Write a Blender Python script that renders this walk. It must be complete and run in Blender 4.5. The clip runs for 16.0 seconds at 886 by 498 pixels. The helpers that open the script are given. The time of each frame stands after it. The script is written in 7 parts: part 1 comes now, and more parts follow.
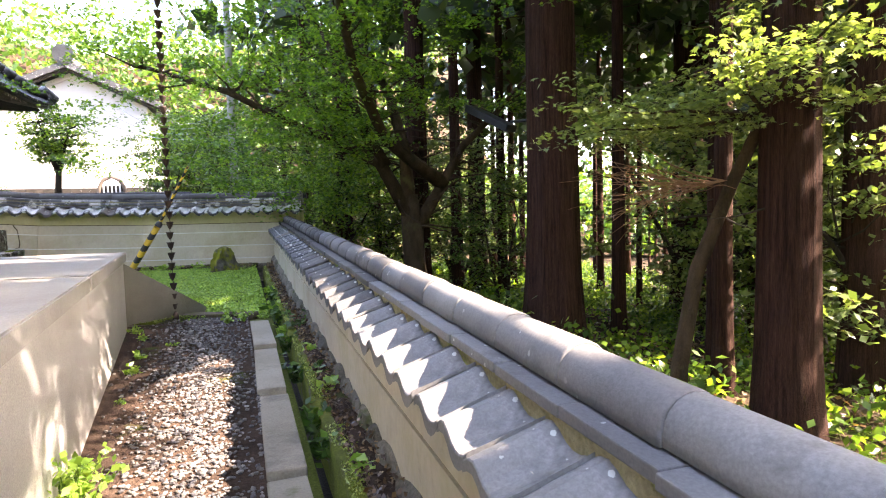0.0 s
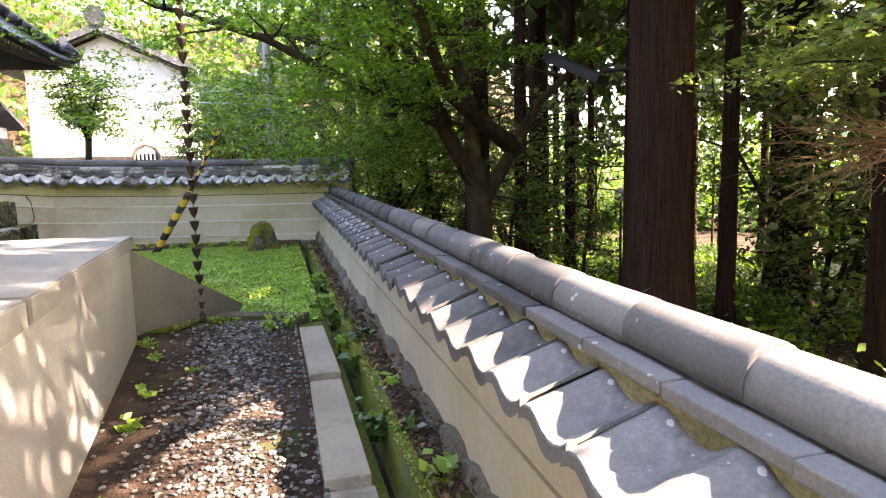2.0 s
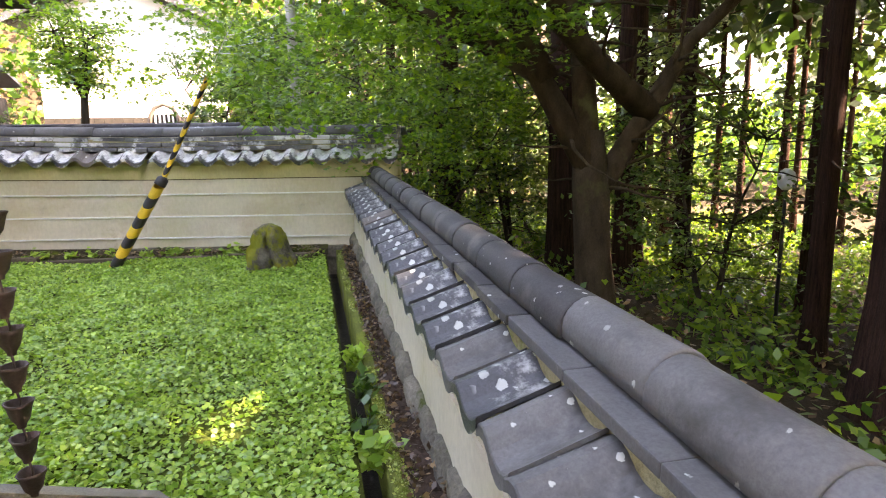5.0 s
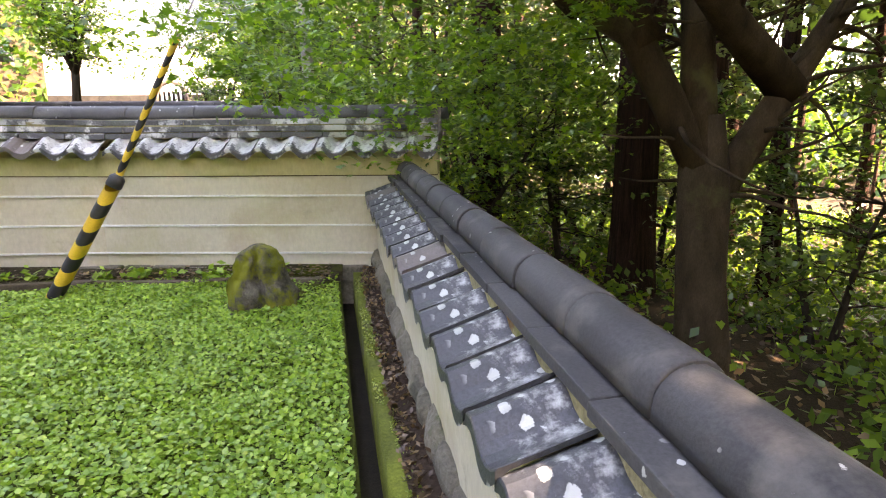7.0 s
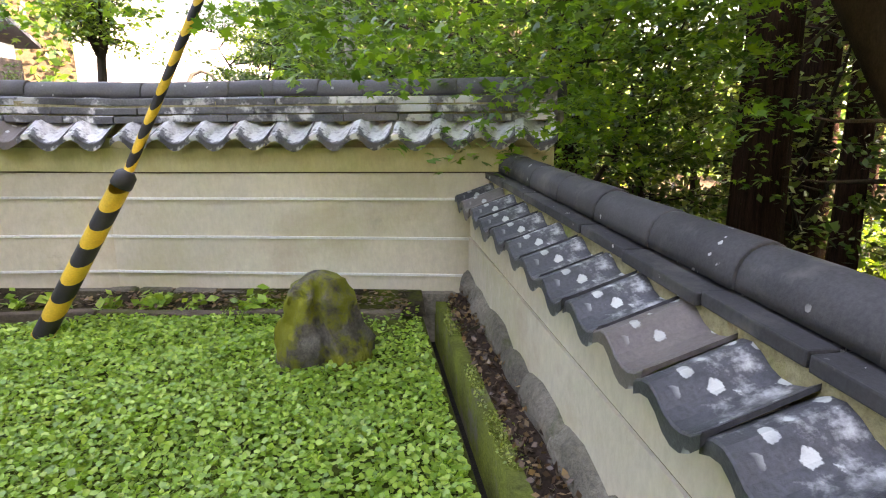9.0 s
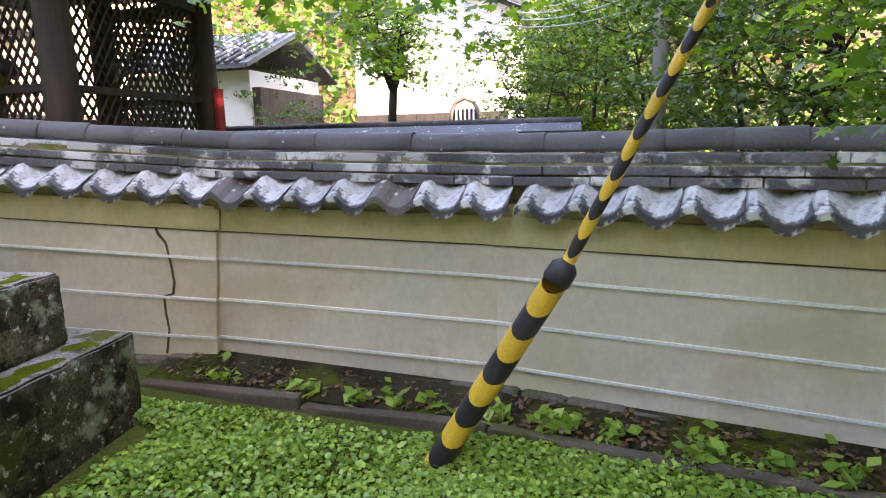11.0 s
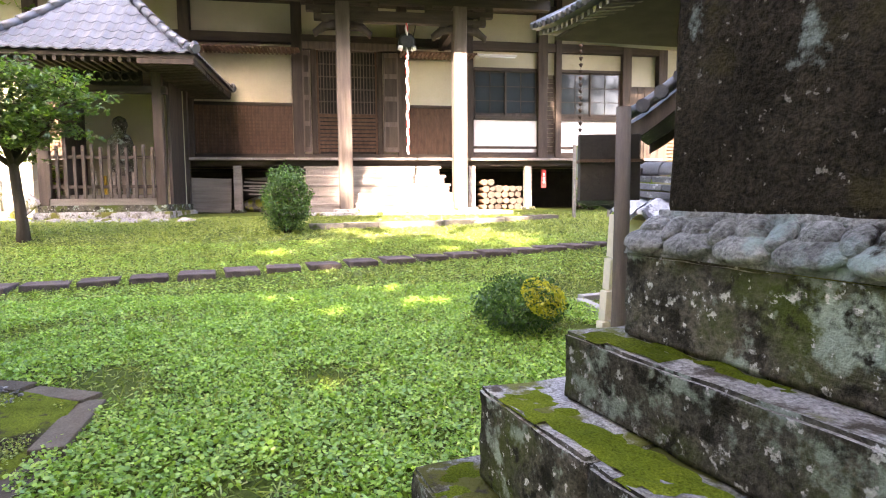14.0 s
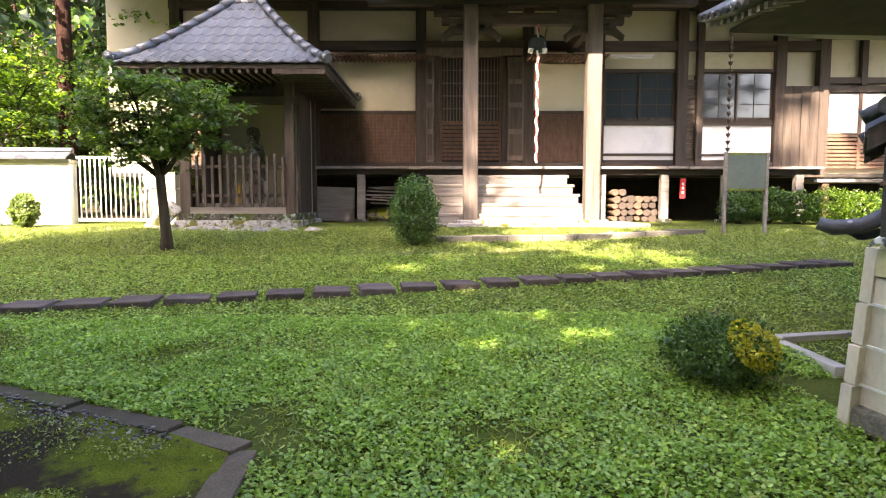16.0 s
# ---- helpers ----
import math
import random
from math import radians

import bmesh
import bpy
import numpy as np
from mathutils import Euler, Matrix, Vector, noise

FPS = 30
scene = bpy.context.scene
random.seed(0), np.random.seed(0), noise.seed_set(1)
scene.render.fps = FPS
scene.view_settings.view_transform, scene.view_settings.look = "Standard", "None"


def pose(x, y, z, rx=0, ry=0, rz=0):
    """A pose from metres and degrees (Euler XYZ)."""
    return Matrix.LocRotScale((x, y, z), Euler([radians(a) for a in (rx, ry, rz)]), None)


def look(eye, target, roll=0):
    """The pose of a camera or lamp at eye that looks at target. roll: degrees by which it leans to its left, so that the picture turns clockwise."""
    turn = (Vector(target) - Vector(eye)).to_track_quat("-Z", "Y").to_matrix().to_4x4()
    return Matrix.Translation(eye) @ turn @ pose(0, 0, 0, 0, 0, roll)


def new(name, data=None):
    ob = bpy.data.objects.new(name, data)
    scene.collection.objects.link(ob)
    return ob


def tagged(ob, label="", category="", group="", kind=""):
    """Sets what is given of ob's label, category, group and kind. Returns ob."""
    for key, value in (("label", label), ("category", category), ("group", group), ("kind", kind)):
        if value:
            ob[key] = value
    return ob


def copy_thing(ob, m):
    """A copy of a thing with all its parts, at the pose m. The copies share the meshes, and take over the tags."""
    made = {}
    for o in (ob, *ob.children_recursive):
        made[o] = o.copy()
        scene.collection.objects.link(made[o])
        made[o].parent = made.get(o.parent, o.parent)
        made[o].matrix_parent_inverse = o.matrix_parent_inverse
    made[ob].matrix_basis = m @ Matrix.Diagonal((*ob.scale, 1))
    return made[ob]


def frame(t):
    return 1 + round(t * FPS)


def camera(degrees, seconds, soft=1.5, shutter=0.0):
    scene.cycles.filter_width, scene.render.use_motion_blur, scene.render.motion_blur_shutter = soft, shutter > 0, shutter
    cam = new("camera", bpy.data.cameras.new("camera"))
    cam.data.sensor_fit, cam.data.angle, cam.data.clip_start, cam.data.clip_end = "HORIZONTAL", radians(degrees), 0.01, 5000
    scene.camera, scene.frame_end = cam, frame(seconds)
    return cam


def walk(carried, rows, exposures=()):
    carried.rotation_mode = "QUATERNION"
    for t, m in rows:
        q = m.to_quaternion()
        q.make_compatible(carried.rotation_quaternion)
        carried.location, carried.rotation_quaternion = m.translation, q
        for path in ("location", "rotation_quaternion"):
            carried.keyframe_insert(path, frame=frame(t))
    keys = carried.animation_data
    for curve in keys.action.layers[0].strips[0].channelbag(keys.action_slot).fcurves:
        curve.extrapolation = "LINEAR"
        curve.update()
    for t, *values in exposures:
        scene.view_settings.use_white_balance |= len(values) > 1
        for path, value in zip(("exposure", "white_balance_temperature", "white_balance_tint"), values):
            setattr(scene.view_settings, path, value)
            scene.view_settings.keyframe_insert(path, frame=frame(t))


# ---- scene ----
cam = camera(73.5, 16.0, soft=1.1)
METRES, EYE, TILT, LEAN, TURN = 14.0, 1.12, 0.0, 0.0, -16.5
ROWS = [
    (0.0, 0.0, 0.0, 0.0, -0.1, -3.75, 1.49),
    (0.5, -0.0148, 0.0239, -0.0013, 1.42, -4.56, 1.46),
    (1.0, -0.0252, 0.0553, -0.0016, 1.94, -5.27, 1.49),
    (1.5, -0.0352, 0.089, 0.0, 2.52, -5.92, 1.43),
    (2.0, -0.0487, 0.1273, 0.0006, 3.1, -6.58, 1.41),
    (2.5, -0.055, 0.1705, 0.0046, 3.66, -7.21, 1.42),
    (3.0, -0.0644, 0.2058, 0.0125, 4.19, -7.81, 1.37),
    (3.5, -0.0801, 0.2456, 0.0152, 4.75, -8.42, 1.27),
    (4.0, -0.0913, 0.2888, 0.0163, 5.33, -9.11, 1.27),
    (6.5, -0.1463, 0.4797, 0.02, 7.45, -11.49, 0.76),
    (7.0, -0.1548, 0.5072, 0.0218, 7.92, -12.01, 0.7),
    (7.5, -0.1698, 0.5359, 0.0212, 8.51, -12.64, 0.63),
    (8.0, -0.1764, 0.5586, 0.0127, 9.04, -12.89, 0.65),
    (10.5, -0.3031, 0.6466, 0.028, 22.36, -11.25, 0.94),
    (11.0, -0.3293, 0.6532, 0.0323, 31.83, -10.35, 1.21),
    (11.5, -0.3565, 0.6536, 0.0316, 45.86, -9.35, 1.38),
    (12.0, -0.3896, 0.6437, 0.0357, 59.65, -8.36, 1.27),
    (12.5, -0.4206, 0.6299, 0.0351, 71.65, -7.32, 1.2),
    (13.0, -0.4444, 0.6179, 0.0387, 81.43, -6.46, 0.92),
    (13.5, -0.4536, 0.605, 0.0401, 88.33, -5.56, 0.74),
    (14.0, -0.4568, 0.5944, 0.0406, 92.89, -4.82, 0.52),
    (14.5, -0.4584, 0.5893, 0.0414, 98.1, -4.14, 0.41),
    (15.0, -0.4682, 0.5815, 0.0398, 100.24, -4.06, 0.17),
    (15.5, -0.489, 0.5686, 0.0464, 101.77, -4.13, 0.11),
    (16.0, -0.509, 0.5464, 0.0493, 102.86, -4.18, -0.04),
]
walk(cam, [(t, pose(0, 0, EYE, TILT, LEAN, TURN) @ pose(METRES * x, METRES * y, METRES * z, 90 + pitch, roll, yaw)) for t, x, y, z, yaw, pitch, roll in ROWS],
     exposures=[(0.0, 3.9, 7800, 25), (2.5, 4.0, 8400, 25), (4.0, 4.25, 9000, 26), (7.0, 4.5, 9600, 29), (10.4, 4.25, 8600, 29), (11.1, 3.95, 8100, 28), (13.0, 4.4, 7900, 31), (14.5, 3.9, 7700, 26), (16.0, 3.35, 7800, 23)])

# ---- world, sun and exposure ----
SUN_AZ, SUN_EL = radians(-20.0), radians(41.0)      # from +x towards +y
world = bpy.data.worlds.new("sky")
scene.world = world
world.use_nodes = True
wn = world.node_tree
wn.nodes.clear()
sky = wn.nodes.new("ShaderNodeTexSky")
sky.sky_type = "NISHITA"
sky.sun_disc = False
sky.sun_elevation = SUN_EL
sky.sun_rotation = radians(90.0) - SUN_AZ
sky.air_density, sky.dust_density = 1.0, 2.0
bg = wn.nodes.new("ShaderNodeBackground")
bg.inputs["Strength"].default_value = 0.15
wo = wn.nodes.new("ShaderNodeOutputWorld")
wn.links.new(sky.outputs["Color"], bg.inputs["Color"])
wn.links.new(bg.outputs["Background"], wo.inputs["Surface"])
sun_data = bpy.data.lights.new("sun", "SUN")
sun_data.energy, sun_data.angle, sun_data.color = 4.0, radians(0.6), (1.0, 0.95, 0.86)
sun = new("sun", sun_data)
sun_dir = Vector((math.cos(SUN_EL) * math.cos(SUN_AZ), math.cos(SUN_EL) * math.sin(SUN_AZ), math.sin(SUN_EL)))
sun.matrix_world = look(sun_dir * 60, (0, 0, 0))


# ---- materials ----
def ramp(nt, fac, stops):
    r = nt.nodes.new("ShaderNodeValToRGB")
    el = r.color_ramp.elements
    while len(el) < len(stops):
        el.new(0.5)
    for e, (p, c) in zip(el, stops):
        e.position, e.color = p, (*c, 1) if len(c) == 3 else c
    nt.links.new(fac, r.inputs["Fac"])
    return r.outputs["Color"]


def noise_tex(nt, vec, scale, detail=6.0, rough=0.6):
    n = nt.nodes.new("ShaderNodeTexNoise")
    n.inputs["Scale"].default_value, n.inputs["Detail"].default_value, n.inputs["Roughness"].default_value = scale, detail, rough
    nt.links.new(vec, n.inputs["Vector"])
    return n.outputs["Fac"]


def mixc(nt, fac, a, b, blend="MIX"):
    m = nt.nodes.new("ShaderNodeMix")
    m.data_type, m.blend_type = "RGBA", blend
    for sock, v in ((m.inputs[0], fac), (m.inputs[6], a), (m.inputs[7], b)):
        if isinstance(v, (int, float)):
            sock.default_value = v
        elif isinstance(v, tuple):
            sock.default_value = (*v, 1)
        else:
            nt.links.new(v, sock)
    return m.outputs[2]


def surface(name, c1, c2, scale=3.0, fine=40.0, rough=0.8, bump=0.3, spots=None, vary=0.12, metal=0.0, stretch=(1, 1, 1), patches=(), trans=0.0, gloss=0.4):
    """Two-scale mottled surface. spots and patches: (colour, scale, from, to) laid over it where a noise is high."""
    m = bpy.data.materials.new(name)
    m.use_nodes = True
    nt = m.node_tree
    nt.nodes.clear()
    tc = nt.nodes.new("ShaderNodeTexCoord")
    mp = nt.nodes.new("ShaderNodeMapping")
    mp.inputs["Scale"].default_value = stretch
    nt.links.new(tc.outputs["Object"], mp.inputs["Vector"])
    vec = mp.outputs["Vector"]
    big = noise_tex(nt, vec, scale)
    small = noise_tex(nt, vec, fine, 4.0, 0.7)
    col = ramp(nt, big, [(0.3, c1), (0.7, c2)])
    dark = ramp(nt, small, [(0.25, (1 - vary * 2,) * 3), (0.75, (1 + vary,) * 3)])
    col = mixc(nt, 1.0, col, dark, "MULTIPLY")
    for c, s, lo, hi in patches:
        f = ramp(nt, noise_tex(nt, tc.outputs["Object"], s, 8.0, 0.65), [(lo, (0, 0, 0)), (hi, (1, 1, 1))])
        col = mixc(nt, f, col, c)
    if spots:
        c, s, r0 = spots
        v = nt.nodes.new("ShaderNodeTexVoronoi")
        v.inputs["Scale"].default_value = s
        nt.links.new(tc.outputs["Object"], v.inputs["Vector"])
        wob = nt.nodes.new("ShaderNodeMath")
        wob.operation = "MULTIPLY_ADD"
        nt.links.new(noise_tex(nt, tc.outputs["Object"], s * 1.7, 4.0), wob.inputs[0])
        wob.inputs[1].default_value = 0.7
        nt.links.new(v.outputs["Distance"], wob.inputs[2])
        f1 = ramp(nt, wob.outputs["Value"], [(r0 * 0.8 + 0.25, (1, 1, 1)), (r0 * 0.9 + 0.25, (0, 0, 0))])
        f2 = ramp(nt, noise_tex(nt, tc.outputs["Object"], s * 0.22, 3.0), [(0.5, (0, 0, 0)), (0.58, (1, 1, 1))])
        col = mixc(nt, mixc(nt, 1.0, f1, f2, "MULTIPLY"), col, c)
    oi = nt.nodes.new("ShaderNodeObjectInfo")
    tone = ramp(nt, oi.outputs["Random"], [(0.0, (1 - vary, 1 - vary, 1 - vary)), (1.0, (1 + vary * 0.6,) * 3)])
    col = mixc(nt, 1.0, col, tone, "MULTIPLY")
    b = nt.nodes.new("ShaderNodeBsdfPrincipled")
    b.inputs["Roughness"].default_value, b.inputs["Metallic"].default_value = rough, metal
    b.inputs["Specular IOR Level"].default_value = gloss
    nt.links.new(col, b.inputs["Base Color"])
    if bump:
        bp = nt.nodes.new("ShaderNodeBump")
        bp.inputs["Strength"].default_value, bp.inputs["Distance"].default_value = bump, 0.02
        nt.links.new(small, bp.inputs["Height"])
        nt.links.new(bp.outputs["Normal"], b.inputs["Normal"])
    out = nt.nodes.new("ShaderNodeOutputMaterial")
    if trans:
        tr = nt.nodes.new("ShaderNodeBsdfTranslucent")
        nt.links.new(mixc(nt, 1.0, col, (1.25, 1.3, 0.6), "MULTIPLY"), tr.inputs["Color"])
        ad = nt.nodes.new("ShaderNodeMixShader")
        ad.inputs["Fac"].default_value = trans
        nt.links.new(b.outputs["BSDF"], ad.inputs[1])
        nt.links.new(tr.outputs["BSDF"], ad.inputs[2])
        nt.links.new(ad.outputs["Shader"], out.inputs["Surface"])
    else:
        nt.links.new(b.outputs["BSDF"], out.inputs["Surface"])
    return m


def leaf_material(name, c1, c2, c3, trans=0.45):
    """Leaves: the tone goes from leaf to leaf, and part of the light comes through."""
    m = bpy.data.materials.new(name)
    m.use_nodes = True
    nt = m.node_tree
    nt.nodes.clear()
    g = nt.nodes.new("ShaderNodeNewGeometry")
    col = ramp(nt, g.outputs["Random Per Island"], [(0.0, c1), (0.55, c2), (1.0, c3)])
    b = nt.nodes.new("ShaderNodeBsdfPrincipled")
    b.inputs["Roughness"].default_value = 0.36
    b.inputs["Specular IOR Level"].default_value = 0.6
    nt.links.new(col, b.inputs["Base Color"])
    tr = nt.nodes.new("ShaderNodeBsdfTranslucent")
    nt.links.new(mixc(nt, 1.0, col, (1.5, 1.5, 0.65), "MULTIPLY"), tr.inputs["Color"])
    ad = nt.nodes.new("ShaderNodeMixShader")
    ad.inputs["Fac"].default_value = trans
    out = nt.nodes.new("ShaderNodeOutputMaterial")
    nt.links.new(b.outputs["BSDF"], ad.inputs[1])
    nt.links.new(tr.outputs["BSDF"], ad.inputs[2])
    nt.links.new(ad.outputs["Shader"], out.inputs["Surface"])
    return m


def glass_material():
    m = bpy.data.materials.new("window_glass")
    m.use_nodes = True
    b = m.node_tree.nodes["Principled BSDF"]
    b.inputs["Base Color"].default_value = (0.03, 0.04, 0.045, 1)
    b.inputs["Roughness"].default_value = 0.06
    b.inputs["Specular IOR Level"].default_value = 0.7
    return m


M = dict(
    lawn=surface("lawn_soil", (0.045, 0.065, 0.012), (0.11, 0.14, 0.028), 0.9, 60, 0.95, 0.6, patches=((( 0.16, 0.13, 0.06), 0.55, 0.6, 0.75),), vary=0.3, gloss=0.1),
    forest=surface("forest_soil", (0.03, 0.022, 0.014), (0.075, 0.05, 0.03), 1.2, 30, 0.95, 0.8, vary=0.3, gloss=0.1),
    soil=surface("bed_soil", (0.035, 0.024, 0.018), (0.085, 0.055, 0.04), 2.5, 70, 0.95, 0.9, patches=(((0.05, 0.075, 0.012), 1.4, 0.6, 0.7),), vary=0.3, gloss=0.1),
    pebble=surface("pebbles", (0.15, 0.14, 0.135), (0.32, 0.30, 0.28), 4, 60, 0.6, 0.2, vary=0.35),
    kerb=surface("kerb_concrete", (0.25, 0.22, 0.165), (0.37, 0.335, 0.265), 1.6, 70, 0.85, 0.4, patches=(((0.08, 0.10, 0.02), 1.3, 0.58, 0.68), ((0.10, 0.09, 0.075), 2.2, 0.55, 0.75))),
    kerbdark=surface("brown_kerb", (0.085, 0.068, 0.05), (0.165, 0.135, 0.10), 1.6, 70, 0.9, 0.5, patches=(((0.08, 0.10, 0.02), 1.3, 0.56, 0.66),), vary=0.2, gloss=0.1),
    mossstrip=surface("mossy_soil", (0.05, 0.042, 0.028), (0.12, 0.105, 0.065), 4.5, 80, 1.0, 1.0, patches=(((0.11, 0.14, 0.02), 1.9, 0.5, 0.6), ((0.03, 0.022, 0.016), 5.0, 0.55, 0.65)), vary=0.35, gloss=0.05),
    paving=surface("purple_brown_stone", (0.075, 0.058, 0.055), (0.15, 0.12, 0.112), 3, 80, 0.9, 0.7, patches=(((0.06, 0.075, 0.02), 2.5, 0.6, 0.7),), vary=0.2, gloss=0.1),
    mossbed=surface("moss_bed", (0.09, 0.12, 0.015), (0.17, 0.21, 0.025), 5.5, 90, 1.0, 1.0, patches=(((0.045, 0.035, 0.026), 1.1, 0.53, 0.60), ((0.05, 0.04, 0.03), 9.0, 0.58, 0.66)), vary=0.35, gloss=0.05),
    mosskerb=surface("mossy_kerb", (0.09, 0.105, 0.03), (0.18, 0.215, 0.035), 4, 60, 0.95, 0.7, patches=(((0.13, 0.12, 0.09), 3, 0.55, 0.65),), vary=0.25, gloss=0.1),
    # Near-black tone for the floor and sides of the gutter.
    gutter=surface("dark_gutter", (0.008, 0.007, 0.006), (0.03, 0.024, 0.018), 6, 40, 0.7, 0.5, gloss=0.3),
    concrete=surface("washed_concrete", (0.44, 0.43, 0.395), (0.58, 0.565, 0.53), 0.9, 130, 0.9, 0.7, patches=(((0.42, 0.33, 0.25), 1.1, 0.62, 0.8),), vary=0.18),
    capstone=surface("cap_concrete", (0.30, 0.285, 0.255), (0.42, 0.40, 0.36), 1.2, 90, 0.8, 0.25, patches=(((0.24, 0.23, 0.20), 0.9, 0.55, 0.75),)),
    wing=surface("stained_concrete", (0.15, 0.14, 0.105), (0.28, 0.26, 0.20), 1.0, 130, 0.9, 0.6, patches=(((0.10, 0.09, 0.065), 1.4, 0.55, 0.75),), vary=0.2),
    plaster=surface("cream_plaster", (0.52, 0.465, 0.35), (0.64, 0.58, 0.46), 0.8, 25, 0.9, 0.15, patches=(((0.42, 0.38, 0.20), 1.1, 0.52, 0.8), ((0.44, 0.34, 0.25), 1.7, 0.56, 0.8), ((0.36, 0.32, 0.24), 5.0, 0.62, 0.8)), vary=0.07, stretch=(1, 1, 0.6)),
    olive=surface("algae_plaster", (0.42, 0.38, 0.18), (0.56, 0.50, 0.29), 1.3, 30, 0.9, 0.15, vary=0.08, stretch=(1, 1, 0.5)),
    seam=surface("white_line", (0.68, 0.68, 0.64), (0.80, 0.80, 0.76), 3, 60, 0.8, 0.1),
    crackmat=surface("crack", (0.05, 0.035, 0.02), (0.13, 0.09, 0.05), 5, 60, 0.95, 0.2),
    footing=surface("rubble_footing", (0.12, 0.11, 0.085), (0.26, 0.23, 0.18), 4, 40, 0.95, 0.9, patches=(((0.06, 0.08, 0.015), 2.2, 0.58, 0.68),), vary=0.25),
    tile=surface("smoked_tile", (0.028, 0.03, 0.034), (0.075, 0.078, 0.086), 3, 80, 0.48, 0.15, spots=((0.48, 0.50, 0.47), 14.0, 0.40), patches=(((0.40, 0.41, 0.40), 3.2, 0.60, 0.66), ((0.025, 0.026, 0.03), 4.0, 0.58, 0.7)), vary=0.25, gloss=0.5),
    tilered=surface("weathered_tile", (0.09, 0.075, 0.07), (0.17, 0.145, 0.13), 3, 80, 0.5, 0.15, spots=((0.46, 0.47, 0.44), 14.0, 0.36), vary=0.15, gloss=0.5),
    # Pale copy of ridge_tile: sunlight on the near end put into the colour.
    lit_tone=surface("lit_tone_tile", (0.15, 0.15, 0.152), (0.27, 0.268, 0.265), 1.5, 90, 0.6, 0.10, spots=((0.5, 0.51, 0.48), 16.0, 0.24), patches=(((0.09, 0.088, 0.085), 2.4, 0.58, 0.7),), vary=0.14, gloss=0.3),
    # Weathered grey ridge of the cross walls; half-lit tone on the long wall.
    weathered=surface("weathered_half_lit_tile", (0.085, 0.085, 0.087), (0.16, 0.159, 0.158), 1.5, 90, 0.6, 0.10, spots=((0.48, 0.49, 0.46), 16.0, 0.26), patches=(((0.06, 0.059, 0.057), 2.4, 0.55, 0.68),), vary=0.14, gloss=0.2),
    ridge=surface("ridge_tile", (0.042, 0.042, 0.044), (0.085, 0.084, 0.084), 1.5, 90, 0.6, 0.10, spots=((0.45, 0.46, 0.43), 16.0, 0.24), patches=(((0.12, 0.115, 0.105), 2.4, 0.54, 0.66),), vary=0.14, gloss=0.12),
    paletile=surface("pale_tile", (0.04, 0.041, 0.046), (0.11, 0.112, 0.12), 3, 80, 0.42, 0.2, spots=((0.6, 0.6, 0.58), 16.0, 0.35), patches=(((0.62, 0.62, 0.61), 3.6, 0.50, 0.55), ((0.03, 0.03, 0.034), 4.0, 0.58, 0.7)), vary=0.25, gloss=0.5),
    noshi=surface("course_tile", (0.07, 0.072, 0.077), (0.20, 0.20, 0.205), 3, 80, 0.5, 0.2, patches=(((0.58, 0.58, 0.57), 3.5, 0.51, 0.57), ((0.03, 0.03, 0.03), 6.0, 0.6, 0.7)), vary=0.25, gloss=0.4),
    clay=surface("ridge_clay", (0.24, 0.21, 0.10), (0.38, 0.34, 0.20), 5, 50, 0.95, 0.8, patches=(((0.15, 0.20, 0.03), 2.2, 0.55, 0.65), ((0.20, 0.09, 0.03), 3, 0.62, 0.7)), vary=0.2),
    templetile=surface("temple_tile", (0.05, 0.056, 0.066), (0.12, 0.13, 0.15), 2, 40, 0.35, 0.1, vary=0.2, gloss=0.6),
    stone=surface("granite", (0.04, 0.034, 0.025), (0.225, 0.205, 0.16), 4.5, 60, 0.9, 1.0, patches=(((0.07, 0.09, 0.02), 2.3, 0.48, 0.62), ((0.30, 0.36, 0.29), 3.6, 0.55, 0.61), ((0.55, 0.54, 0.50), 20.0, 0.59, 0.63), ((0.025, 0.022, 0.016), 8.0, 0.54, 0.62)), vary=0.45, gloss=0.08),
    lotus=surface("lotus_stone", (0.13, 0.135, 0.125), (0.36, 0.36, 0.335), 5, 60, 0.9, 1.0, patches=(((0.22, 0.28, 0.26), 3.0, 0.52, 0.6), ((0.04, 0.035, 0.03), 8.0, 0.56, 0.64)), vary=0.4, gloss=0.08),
    # Pale mossy granite, also for step tops as if lit from above.
    palestone=surface("pale_granite", (0.42, 0.39, 0.36), (0.72, 0.68, 0.63), 4, 70, 0.9, 1.0, patches=(((0.16, 0.16, 0.035), 2.2, 0.52, 0.58), ((0.10, 0.08, 0.06), 7.0, 0.55, 0.64)), vary=0.45, gloss=0.12),
    shaft=surface("dark_stone", (0.010, 0.0085, 0.0065), (0.050, 0.040, 0.029), 2.6, 60, 0.9, 1.0, patches=(((0.17, 0.20, 0.18), 2.4, 0.61, 0.66), ((0.06, 0.05, 0.018), 1.6, 0.54, 0.7), ((0.16, 0.15, 0.135), 26.0, 0.63, 0.67)), vary=0.45, gloss=0.04),
    moss=surface("moss", (0.10, 0.14, 0.012), (0.20, 0.24, 0.02), 6, 120, 1.0, 1.0, vary=0.35, gloss=0.05),
    rock=surface("mossy_rock", (0.045, 0.04, 0.032), (0.22, 0.20, 0.17), 7, 60, 0.95, 0.9, patches=(((0.20, 0.21, 0.018), 4.5, 0.44, 0.54),), vary=0.3),
    rust=surface("rusty_iron", (0.045, 0.032, 0.028), (0.10, 0.065, 0.05), 9, 90, 0.6, 0.3, metal=0.5),
    yellow=surface("yellow_band", (0.62, 0.38, 0.03), (0.72, 0.46, 0.05), 5, 90, 0.5, 0.1),
